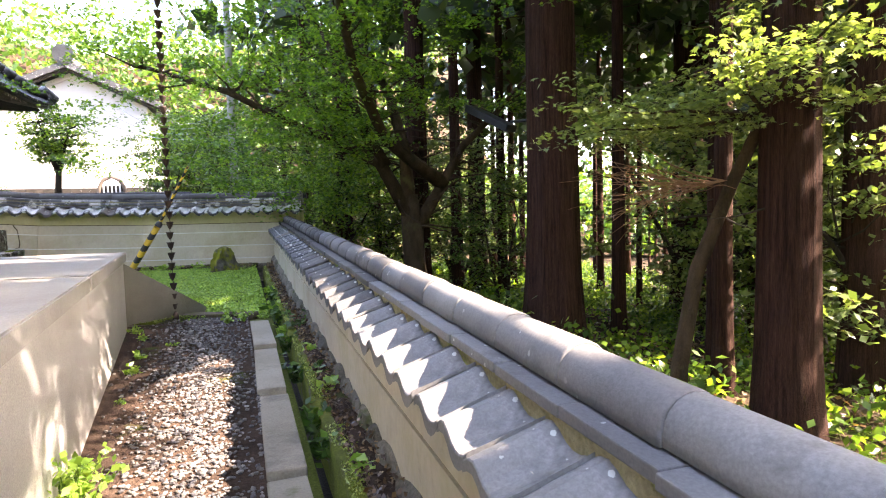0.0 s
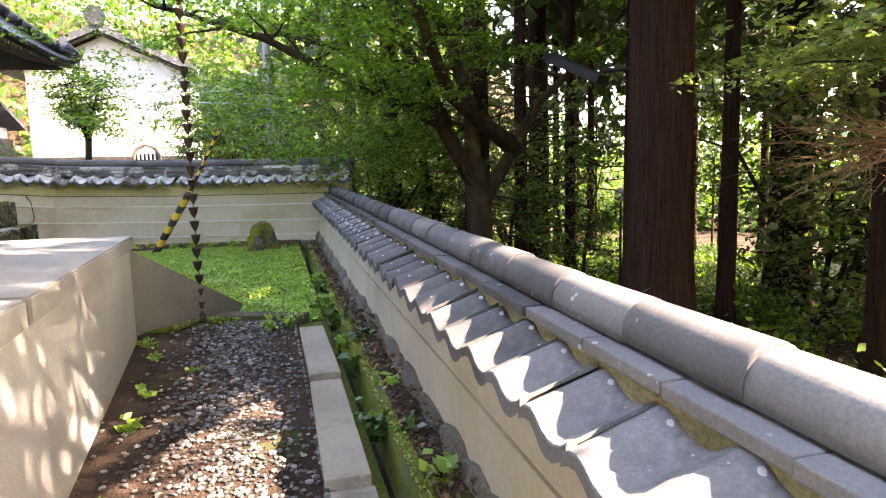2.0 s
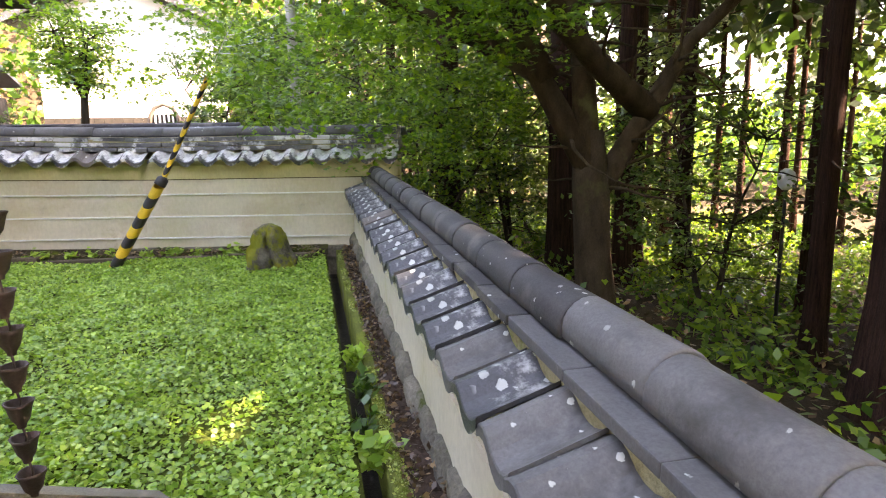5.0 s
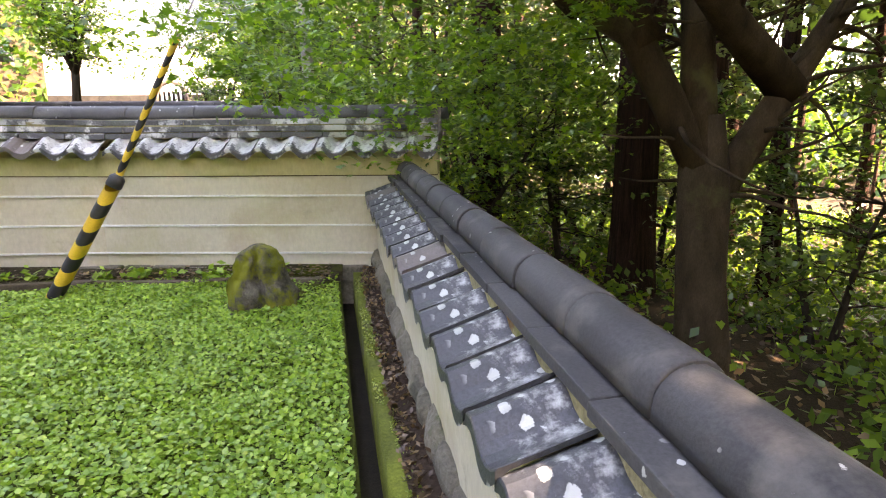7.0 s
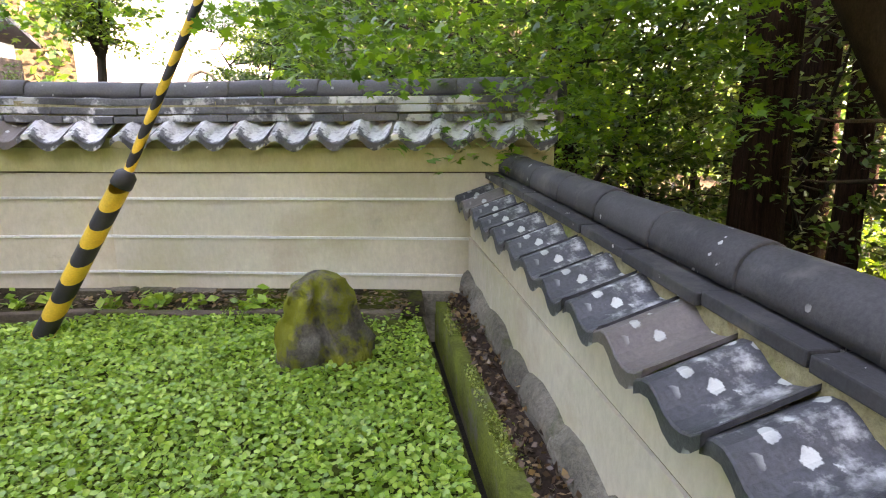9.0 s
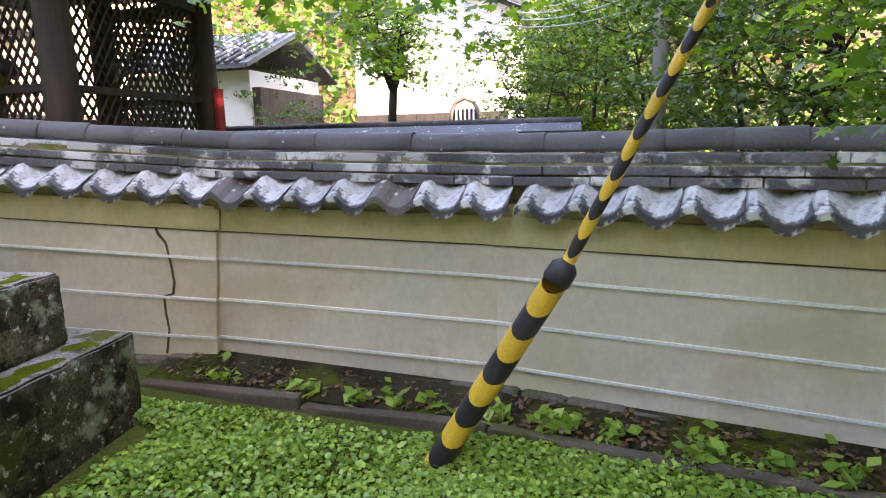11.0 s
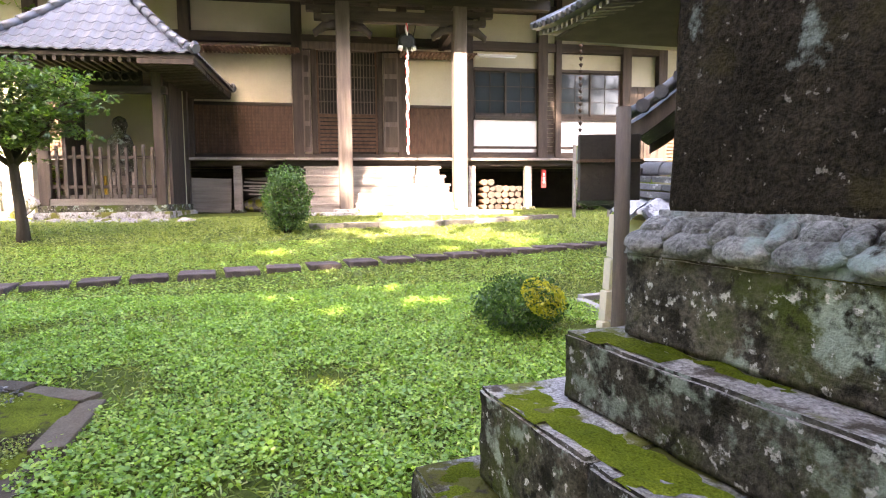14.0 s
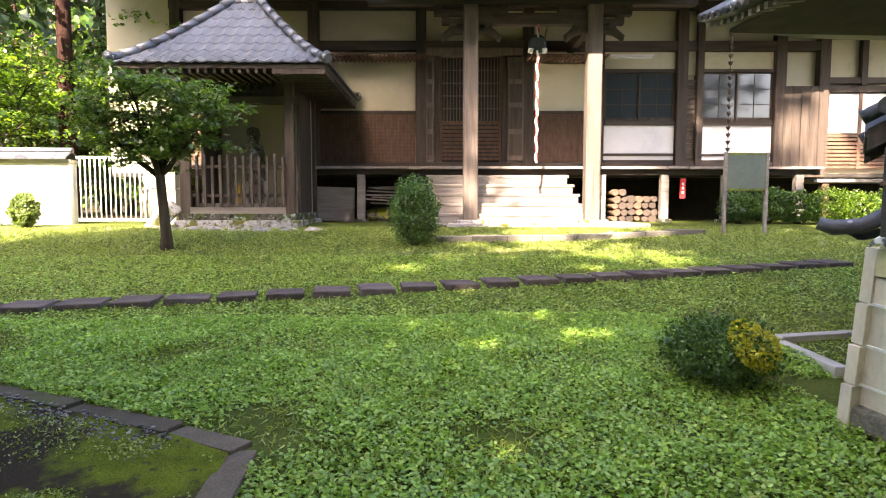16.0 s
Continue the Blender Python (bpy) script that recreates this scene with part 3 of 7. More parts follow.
wr, _ = seam_wall("corner_wall", (0.75, 13.12), (KINK[0] - 0.06, KINK[1] + 0.01), 0.0, 12, "cream plaster corner wall with ruled lines, greenish below lichened tiles", (1.17, 1.18))
we, LE = seam_wall("end_wall", (PILASTER[0] + 0.02, PILASTER[1]), (-8.35, 12.70), 0.045, 13, "thicker cracked stretch of cream plaster wall under lichened tiles", (1.23, 1.57))
bm = bm_new()
span(bm, -0.03, 0.42, 0.27, 0.352, 0.995 - 1.19, 1.13 - 1.19)
part("pilaster_cap", bm, M["olive"], we)
# the crack beside the pilaster
bm = bm_new()
cr = [(0.40, 0.99), (0.38, 0.94), (0.33, 0.88), (0.30, 0.74), (0.28, 0.62), (0.29, 0.54), (0.35, 0.52), (0.34, 0.40), (0.32, 0.29), (0.34, 0.12)]
tube(bm, [(x, 0.329, z - 1.19) for x, z in cr], [0.009, 0.012, 0.010, 0.008, 0.009, 0.010, 0.011, 0.009, 0.008, 0.008], 5)
part("crack", bm, M["crackmat"], we)


def hip_end(parent, L, tip=0.24, rise=0.13, eave=0.42):
    """The hipped end of a wall's roof: a short curved slope with two corner rolls."""
    inner = 0.15
    bm = bm_new()
    rows = []
    for t in np.linspace(0, 1, 6):
        x = L - 0.05 + (tip + 0.05) * (1 - t)
        half = eave + 0.03 + (inner - eave) * t
        z = rise * 1.1 * t ** 1.3
        rows.append([(x, q * half, z + 0.045 * abs(q) ** 3 * (1 - t) + 0.02 * math.cos(q * 9) * (1 - t)) for q in np.linspace(-1, 1, 15)])
    loft(bm, rows, closed=False, smooth=True)
    r = bmesh.ops.solidify(bm, geom=bm.faces[:], thickness=0.03)
    part("hip_tile", bm, M["tile"], parent)
    for sg in (-1, 1):
        bm = bm_new()
        pts = [(L + tip + 0.07, sg * (eave + 0.06), 0.10), (L + tip, sg * (eave + 0.01), 0.075), (L + tip * 0.55, sg * eave * 0.72, 0.10), (L, sg * inner, rise + 0.10)]
        tube(bm, pts, [0.045, 0.055, 0.055, 0.06], 8)
        part("corner_roll", bm, M["tile"], parent)


hip_end(we, LE)
bm = bm_new()
for k, (a, b) in enumerate(((-1.3, -0.95), (-0.94, -0.68), (-0.67, -0.40), (-0.39, -0.03))):
    span(bm, LE - 0.02, LE + 0.06, -0.30, 0.35 + 0.02 * (3 - k), a, b, 0.005)
part("end_pier", bm, M["plaster"], we)


def ridge_end(parent, x, s=1.0):
    """The end ornament of a wall's roof: a plaque with two scrolls and a stub."""
    bm = bm_new()
    loft(bm, [[(x + dx, w * s, z * s) for w, z in ((-0.15, 0.05), (-0.17, 0.16), (-0.12, 0.25), (-0.10, 0.36), (0, 0.40), (0.10, 0.36), (0.12, 0.25), (0.17, 0.16), (0.15, 0.05))] for dx in (-0.03, 0.03)])
    for sgn in (-1, 1):
        tube(bm, [(x + 0.05 * math.copysign(1, x - 1), sgn * (0.15 - 0.03 * math.cos(a)) * s, (0.13 + 0.05 * math.sin(a)) * s) for a in np.linspace(0, 5.5, 9)], [0.028 - 0.002 * k for k in range(9)], 6)
    part("end_ornament", bm, M["tilered"], parent)
    bm = bm_new()
    tube(bm, [(x - 0.02, 0, 0.335 * s), (x + 0.10 * (1 if x > 1 else -1), 0, 0.35 * s)], [0.055, 0.055], 10)
    part("end_disc", bm, M["tile"], parent)


ridge_end(wr, 0.0)
ridge_end(we, LE + 0.02)

# drain kerb before the cross wall
def kerb_run(pts, w, top, depth, material, label, name="stone_kerb", gap=0.012, piece=0.9, seed=2):
    """Kerb stones end to end along a broken line; top: height above the ground."""
    rng = random.Random(seed)
    k = thing(name, (0, 0, 0), label, "kerb", kind="structure")
    for a, b in zip(pts, pts[1:]):
        a, b = Vector(a), Vector(b)
        n = max(1, round((b - a).length / piece))
        for i in range(n):
            p, q = a.lerp(b, i / n), a.lerp(b, (i + 1) / n)
            c, d = (p + q) / 2, q - p
            bm = bm_new()
            z = float(height(c.x, c.y)) if len(pts[0]) == 2 else c.z
            box(bm, (c.x, c.y, z + top - depth / 2 + rng.uniform(-0.006, 0.006)), (d.length - gap, w, depth), rz=math.degrees(math.atan2(d.y, d.x)) + rng.uniform(-0.6, 0.6), rx=rng.uniform(-1, 1), bevel=0.012)
            part("kerb_stone", bm, material, k)
    return k


kerb_run([(-0.35, 12.62), (-2.4, 12.98), (-4.6, 12.95)], 0.08, 0.05, 0.3, M["kerbdark"], "dark weathered stone edging before the cross wall")
kerb_run([(0.27, -2.0, -0.345), (0.05, 3.0, -0.175), (-0.12, 6.95, -0.04)], 0.20, 0.0, 0.25, M["kerb"], "pale mossy concrete kerb beside the gutter", seed=5, piece=1.25)
kerb_run([(-0.16, 7.22, -0.06), (-1.07, 7.56, 0.02), (-4.5, 8.0, 0.16), (-7.4, 8.38, 0.30), (-8.25, 8.36, 0.345), (-8.55, 7.85, 0.36), (-9.4, 6.1, 0.41), (-10.8, 3.2, 0.5)], 0.19, 0.0, 0.25, M["kerbdark"], "brown-grey concrete kerb round the mossy drip bed", seed=6, piece=1.0)


# ---- gravel bed and platform ----
def bed():
    bm = bm_new()
    out = [(-1.55, 6.95), (-1.25, 4.0), (-0.7, 0.0), (-0.45, -2.0)]
    inn = [(-0.24, 7.2), (-0.05, 4.0), (0.0, 0.0), (0.08, -2.0)]
    rows = []
    for (a, b), (c, d) in zip(out, inn):
        rows.append([(a + (c - a) * t, b + (d - b) * t, -0.30 + 0.034 * (b + (d - b) * t) - 0.005 + 0.035 * (1 - t)) for t in np.linspace(0, 1, 6)])
    loft(bm, rows, closed=False, smooth=True)
    part_b = whole("gravel_bed", bm, M["soil"], "dark soil drip bed strewn with small grey pebbles", "gravel bed", kind="structure")
    bm = bm_new()
    a = [(-1.0, 7.5), (-4.5, 7.93), (-7.4, 8.32), (-8.2, 8.3), (-8.5, 7.8), (-9.3, 6.1), (-10.7, 3.2)]
    b = [(-1.2, 6.95), (-4.5, 7.0), (-7.0, 7.2), (-7.2, 7.2), (-7.3, 7.0), (-7.4, 6.0), (-8.6, 3.0)]
    rows = []
    for p, q in zip(a, b):
        rows.append([(p[0] + (q[0] - p[0]) * t, p[1] + (q[1] - p[1]) * t, float(height(p[0], p[1])) + 0.035) for t in np.linspace(0, 1, 5)])
    loft(bm, rows, closed=False, smooth=True)
    nrng = np.random.default_rng(51)
    n = 26000
    k = nrng.uniform(0, len(a) - 1.001, n)
    f, v = (k % 1)[:, None], nrng.random(n)[:, None]
    k = k.astype(int)
    A, B = np.array(a), np.array(b)
    pa, pb = A[k] * (1 - f) + A[k + 1] * f, B[k] * (1 - f) + B[k + 1] * f
    xy = pa + (pb - pa) * (0.06 + 0.94 * v)
    keep = np.array([noise.noise(Vector((x * 1.7, y * 1.7, 7.0))) for x, y in xy]) + nrng.uniform(-0.15, 0.15, n) > -0.05
    xy, pa = xy[keep], pa[keep]
    P = np.column_stack([xy, height(pa[:, 0], pa[:, 1]) + 0.036 + nrng.uniform(0.0, 0.02, len(xy))])
    ob = part("moss_tufts", quads_mesh("moss_tufts", leaves(P, 0.022, nrng, 0.5), M["grassleaf"]), None)
    tagged(ob, "soft moss tufts over the drip bed", "moss", kind="stuff")
    whole("moss_bed", bm, M["mossbed"], "mossy drip bed inside the concrete kerb", "moss bed", kind="structure")


bed()


def platform():
    top = 0.77
    p = thing("platform", (-3, 4, 0), "washed concrete platform with a smooth cap and stained wing", "platform", kind="structure")
    loc = Vector((-3, 4, 0))
    ring = [(-1.43, 6.77), (-0.17, -3.0), (-7.2, -3.0), (-7.2, 7.0), (-1.6, 6.95)]
    bm = bm_new()
    loft(bm, [[Vector((x, y, z)) - loc for x, y in ring] for z in (-0.5, top - 0.10)])
    part("body", bm, M["concrete"], p)
    for k, (t0, t1) in enumerate(((0.0, 0.27), (0.275, 0.6), (0.605, 1.0))):
        a, b = Vector((-1.41, 6.82)), Vector((-0.13, -3.0))
        q0, q1 = a.lerp(b, t0), a.lerp(b, t1)
        w0, w1 = Vector((-7.2, 7.02)).lerp(Vector((-7.2, -3.0)), t0), Vector((-7.2, 7.02)).lerp(Vector((-7.2, -3.0)), t1)
        bm = bm_new()
        loft(bm, [[Vector((v.x, v.y, z)) - loc for v in (q0, q1, w1, w0)] for z in (top - 0.10, top)])
        bmesh.ops.bevel(bm, geom=bm.edges[:], offset=0.008, segments=2, affect="EDGES")
        part("cap_slab", bm, M["capstone"], p)
    bm = bm_new()
    d = Vector((0.72, 0.68)).normalized()
    nrm = Vector((-d.y, d.x)) * 0.11
    a, b = Vector((-1.50, 6.90)), Vector((-0.74, 7.72))
    for s0, s1 in ((0.0, 1.0),):
        pr = [(a, -0.5), (b, -0.5), (b, 0.02), (a, 0.68)]
        loft(bm, [[Vector((v.x, v.y, z)) + Vector((nrm.x, nrm.y, 0)) * k - loc for v, z in pr] for k in (0, 1)])
    bmesh.ops.bevel(bm, geom=bm.edges[:], offset=0.01, segments=2, affect="EDGES")
    part("wing", bm, M["wing"], p, "stained sloping concrete wing")


platform()


# ---- stone monument ----
def monument():
    m = thing("stone_monument", pose(-5.17, 11.40, 0, 0, 0, 7.5), "mossy stepped granite monument base with a dark stone shaft", "monument")
    rng = random.Random(8)

    def block(name, x0, x1, y0, y1, z0, z1, material, top=True):
        bm = bm_new()
        span(bm, x0, x1, y0, y1, z0, z1)
        bmesh.ops.subdivide_edges(bm, edges=bm.edges[:], cuts=10, use_grid_fill=True)
        bmesh.ops.bevel(bm, geom=[e for e in bm.edges if e.calc_face_angle(0) > 1], offset=0.012, segments=2, affect="EDGES")
        bmesh.ops.recalc_face_normals(bm, faces=bm.faces)
        for v in bm.verts:
            v.co += noise.noise_vector(v.co * 5) * 0.007 + noise.noise_vector(v.co * 16) * 0.007 + noise.noise_vector(v.co * 45) * 0.004
        # Upward faces take the paler stone: light from above put into colour.
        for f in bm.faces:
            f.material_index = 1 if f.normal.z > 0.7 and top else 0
            f.smooth = True
        return part(name, bm, [material, M["palestone"]], m)
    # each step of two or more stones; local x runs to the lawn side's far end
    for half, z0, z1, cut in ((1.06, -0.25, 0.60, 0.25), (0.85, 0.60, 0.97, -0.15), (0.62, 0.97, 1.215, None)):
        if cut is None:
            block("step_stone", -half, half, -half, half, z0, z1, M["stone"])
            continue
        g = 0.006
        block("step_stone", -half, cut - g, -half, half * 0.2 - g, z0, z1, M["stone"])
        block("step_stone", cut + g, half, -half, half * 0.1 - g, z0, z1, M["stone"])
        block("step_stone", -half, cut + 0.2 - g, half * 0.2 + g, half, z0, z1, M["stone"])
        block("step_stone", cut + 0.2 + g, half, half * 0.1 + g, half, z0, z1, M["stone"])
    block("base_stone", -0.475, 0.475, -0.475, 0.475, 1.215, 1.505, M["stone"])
    # lotus collar: a sloping ring with rows of raised petals and bosses
    bm = bm_new()
    loft(bm, [[(-h, -h, z), (h, -h, z), (h, h, z), (-h, h, z)] for z, h in ((1.50, 0.475), (1.525, 0.470), (1.555, 0.432), (1.60, 0.405), (1.645, 0.396))])
    bmesh.ops.subdivide_edges(bm, edges=bm.edges[:], cuts=5, use_grid_fill=True)
    for sd in range(4):
        turn = pose(0, 0, 0, 0, 0, 90 * sd)
        for k in range(5):
            x = -0.38 + 0.19 * k
            for dx, y, z, rx, size in ((0, -0.462, 1.548, 38, (0.098, 0.055, 0.030)), (0.0, -0.430, 1.595, 38, (0.055, 0.045, 0.026)), (0.095, -0.438, 1.588, 38, (0.034, 0.055, 0.024))):
                if x + dx < 0.46:
                    bmesh.ops.create_icosphere(bm, subdivisions=3, radius=1.0, matrix=turn @ pose(x + dx, y, z, rx, 0, 0) @ Matrix.Diagonal((*size, 1)))
    for v in bm.verts:
        v.co += noise.noise_vector(v.co * 18) * 0.006 + noise.noise_vector(v.co * 50) * 0.003
    for f in bm.faces:
        f.smooth = True
    part("lotus_ring", bm, M["lotus"], m, "carved lotus petals")
    bm = bm_new()
    secs = []
    for z, half in ((1.635, 0.395), (1.66, 0.40), (1.9, 0.392), (2.4, 0.385), (3.2, 0.38), (4.2, 0.375)):
        c = 0.05
        secs.append([(-half + c, -half, z), (half - c, -half, z), (half, -half + c, z), (half, half - c, z), (half - c, half, z), (-half + c, half, z), (-half, half - c, z), (-half, -half + c, z)])
    loft(bm, secs)
    part("shaft", bm, M["shaft"], m)
    # moss sheets on the ledges, ragged at the edge
    nrng = np.random.default_rng(5)
    for n, (cx, cy, lx, ly, z) in enumerate(((-0.1, -0.95, 0.75, 0.10, 0.60), (0.72, -0.95, 0.28, 0.10, 0.60), (-0.25, -0.735, 0.55, 0.11, 0.972), (0.74, -0.3, 0.10, 0.50, 0.972), (0.45, -0.74, 0.25, 0.08, 0.972), (-0.38, -0.55, 0.22, 0.07, 1.217), (0.55, 0.15, 0.06, 0.30, 1.217), (0.96, 0.45, 0.09, 0.45, 0.60), (-0.93, -0.5, 0.10, 0.5, 0.60), (0.74, 0.62, 0.09, 0.18, 0.972), (0.46, -0.1, 0.03, 0.2, 1.507), (-0.1, -0.49, 0.3, 0.03, 1.217))):
        bm = bm_new()
        nx, ny = max(6, int(lx * 60)), max(6, int(ly * 60))
        grid = {}
        for i in range(nx + 1):
            for k in range(ny + 1):
                p = Vector((cx + (2 * i / nx - 1) * lx, cy + (2 * k / ny - 1) * ly, z))
                e = max(abs(2 * i / nx - 1) ** 3, abs(2 * k / ny - 1) ** 3)
                h = 0.55 + 0.9 * noise.noise(p * 9 + Vector((n, 0, 0))) + 0.35 * noise.noise(p * 40) - e
                grid[i, k] = (bm.verts.new(p + Vector((0, 0, -0.004 + 0.022 * min(1, max(0, h)) + 0.006 * noise.noise(p * 120)))), h)
        for i in range(nx):
            for k in range(ny):
                q = [grid[i, k], grid[i + 1, k], grid[i + 1, k + 1], grid[i, k + 1]]
                if sum(b for _, b in q) > 0:
                    bm.faces.new([a for a, _ in q]).smooth = True
        bmesh.ops.delete(bm, geom=[v for v in bm.verts if not v.link_faces], context="VERTS")
        part("moss_sheet", bm, M["moss"], m, "bright green moss")


monument()


# ---- standing stone, striped pole, rain chain ----
def standing_stone():
    bm = bm_new()
    bmesh.ops.create_icosphere(bm, subdivisions=5, radius=1.0)
    for v in bm.verts:
        p = v.co.copy()
        t = (p.z + 1) / 2
        full = math.sqrt(max(0.02, 1 - p.z * p.z)) ** -0.6
        wx = 0.285 * (1 - 0.50 * t ** 1.6) * full
        q = Vector((p.x * wx + 0.03 * (1 - t), p.y * 0.23 * (1 - 0.38 * t) * full, -0.10 + t * 0.71))
        q += noise.noise_vector(p * 1.6) * 0.05 + noise.noise_vector(p * 5) * 0.018 + noise.noise_vector(p * 14) * 0.007
        q.y += 0.065 * math.exp(-((p.x + 0.10 - 0.15 * p.z) / 0.13) ** 2) * (1 if p.y < 0 else 0)
        q.z = min(q.z, 0.61 - 0.10 * abs(p.x - 0.1))
        v.co = q
    for f in bm.faces:
        f.smooth = True
    whole("standing_stone", bm, M["rock"], "upright natural stone with yellow-green moss on the lawn", "stone", pose(-0.82, 12.0, -0.07, 0, 0, 15))


standing_stone()


def striped_pole():
    a, j, e = Vector((-2.62, 12.62, -0.03)), Vector((-2.03, 12.69, 0.95)), Vector((-1.44, 12.74, 2.10))
    pole = thing("guy_wire_guard", (*a,), "leaning guy wire in a yellow and black striped guard", "pole guard")

    def bands(p, q, r0, r1, n, twist):
        d = (q - p).normalized()
        s = d.orthogonal().normalized()
        u = d.cross(s)
        L = (q - p).length
        for k in range(n):
            bm = bm_new()
            seg = 16
            rows = []
            for f in np.linspace(0, 1, 4):
                ring = []
                for i in range(seg):
                    ang = 2 * math.pi * i / seg
                    t = (k + f) / n + twist * math.sin(ang + 0.9) / n
                    t = min(1.0, max(0.0, t))
                    r = r0 + (r1 - r0) * t
                    ring.append(p + d * (L * t) + (s * math.cos(ang) + u * math.sin(ang)) * r - a)
                rows.append(ring)
            loft(bm, rows, caps=False, smooth=True)
            part("yellow_band" if k % 2 == 0 else "black_band", bm, M["yellow" if k % 2 == 0 else "black"], pole)
    bands(a, j, 0.062, 0.058, 9, 0.45)
    bm = bm_new()
    d = (j - a).normalized()
    tube(bm, [j - d * 0.012 - a, j - a, j + d * 0.07 - a, j + d * 0.085 - a, j + d * 0.10 - a], [0.06, 0.066, 0.062, 0.05, 0.034], 16)
    part("collar", bm, M["black"], pole)
    e2 = j + (e - j) * 1.02
    bands(j + d * 0.10, e2, 0.030, 0.026, 13, 0.8)
    bm = bm_new()
    far = e + (e - j).normalized() * 9.0
    tube(bm, [e - a, far - a], [0.006, 0.006], 6)
    part("wire", bm, M["steel"], pole)


striped_pole()


def rain_chain():
    c = thing("rain_chain", (-1.06, 7.40, -0.06), "dark rusted rain chain of small cups hanging to the bed", "rain chain")
    me = None
    step = 0.118
    for k in range(44):
        if me is None:
            bm = bm_new()
            n = 12
            secs = []
            for z, r in ((0.0, 0.012), (0.012, 0.014), (0.03, 0.026), (0.07, 0.036), (0.085, 0.043), (0.085, 0.038), (0.03, 0.020)):
                secs.append([(r * (1 + 0.10 * math.cos(3 * 2 * math.pi * i / n)) * math.cos(2 * math.pi * i / n), r * (1 + 0.10 * math.cos(6 * math.pi * i / n)) * math.sin(2 * math.pi * i / n), z) for i in range(n)])
            loft(bm, secs, caps=False, smooth=True)
            tube(bm, [(0, 0, 0.03), (0.006, 0, 0.085), (0, 0, step + 0.004)], [0.004, 0.004, 0.004], 5)
            me = mesh_of(bm, "cup", M["rust"])
        ob = part("cup", me, None, c)
        rz = random.Random(k)
        ob.matrix_local = pose(rz.uniform(-0.002, 0.002), rz.uniform(-0.002, 0.002), 0.10 + k * step, 0, 0, rz.uniform(0, 120))
    bm = bm_new()
    tube(bm, [(0.05, 0.0, 0.02), (0.02, 0.02, 0.07), (0, 0, 0.11)], [0.005, 0.005, 0.004], 5)
    tube(bm, [(0.0, 0.0, 0.0), (0, 0, 0.05), (0.0, 0, 0.10)], [0.05, 0.045, 0.02], 10)
    part("anchor", bm, M["rust"], c)


rain_chain()


# ---- temple hall ----
TEMPLE = pose(-20.2, 11.03, 0, 0, 0, 86.4)     # local x along the front, y into the hall


def bar_grid(bm, x0, x1, z0, z1, y, nx, nz, t=0.025, dx=0.03):
    for i in range(nx + 1):
        x = x0 + (x1 - x0) * i / nx
        span(bm, x - t / 2, x + t / 2, y, y + dx, z0, z1)
    for k in range(nz + 1):
        z = z0 + (z1 - z0) * k / nz
        span(bm, x0, x1, y + 0.006, y + dx - 0.006, z - t / 2, z + t / 2)
    return bm


def temple():
    T = thing("temple_hall", TEMPLE, "old wooden temple hall with ochre plaster, lattice doors and raised veranda", "temple")

    def P(name, x0, x1, y0, y1, z0, z1, mat, bevel=0.0, label="", parent=None):
        bm = bm_new()
        span(bm, x0, x1, y0, y1, z0, z1, bevel)
        return part(name, bm, M[mat], parent or T, label)
    W = 2.9
    # back shell and plaster walls
    P("wall", -11.0, 24.0, W + 0.12, W + 0.3, 2.7, 9.0, "wall")
    # Dark colour here stands in for shade under the veranda.
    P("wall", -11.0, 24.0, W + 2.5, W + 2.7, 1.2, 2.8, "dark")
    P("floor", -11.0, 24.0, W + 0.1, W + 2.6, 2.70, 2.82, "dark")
    # veranda: boards, edge beam, posts on stones
    nb = 60
    for i in range(nb):
        x = -9.0 + i * 0.32
        P("veranda_board", x, x + 0.312, 1.42 + 0.02 * math.sin(i * 2.3), W + 0.05, 2.86, 2.93, "grey", 0.006)
    P("edge_beam", -9.0, 10.2, 1.60, 1.74, 2.70, 2.855, "woodh", 0.01)
    for x in (-8.2, -5.6, -3.05, 3.9, 5.72, 7.5, 9.6):
        P("veranda_post", x - 0.11, x + 0.11, 1.55, 1.77, 1.42, 2.70, "grey", 0.015)
        P("footing_stone", x - 0.2, x + 0.2, 1.45, 1.87, 1.25, 1.43, "stone", 0.04)
    # steps
    for k in range(5):
        z = 2.66 - 0.265 * k
        y1 = 1.42 - 0.27 * k
        ext = 0.10 * k
        P("step", -1.15 - ext * 0.3, 2.85 + ext, y1 - 0.29, y1 + 0.02, z - 0.075, z, "grey", 0.012)
        P("riser", -1.10 - ext * 0.3, 2.80 + ext, y1 - 0.27, y1 - 0.23, z - 0.27, z - 0.07, "grey")
    # plinth of the porch
    P("stone_plinth", -1.9, 4.6, -0.55, 1.6, 1.0, 1.36, "palestone", 0.03)
    for x in (0.03, 3.2):
        P("column_base", x - 0.36, x + 0.36, -0.36, 0.36, 1.3, 1.44, "palestone", 0.03)
        bm = bm_new()
        c = 0.03
        h0, h1 = 1.44, 6.9
        r = 0.19
        loft(bm, [[(x - r + c, -r, z), (x + r - c, -r, z), (x + r, -r + c, z), (x + r, r - c, z), (x + r - c, r, z), (x - r + c, r, z), (x - r, r - c, z), (x - r, -r + c, z)] for z in (h0, h1)])
        part("column", bm, M["colwood"], T)
        # bracket arms
        for zz, half in ((6.30, 0.55), (6.52, 0.75), (6.74, 0.95)):
            P("bracket", x - half, x + half, -0.10, 0.10, zz - 0.09, zz + 0.07, "woodh", 0.03)
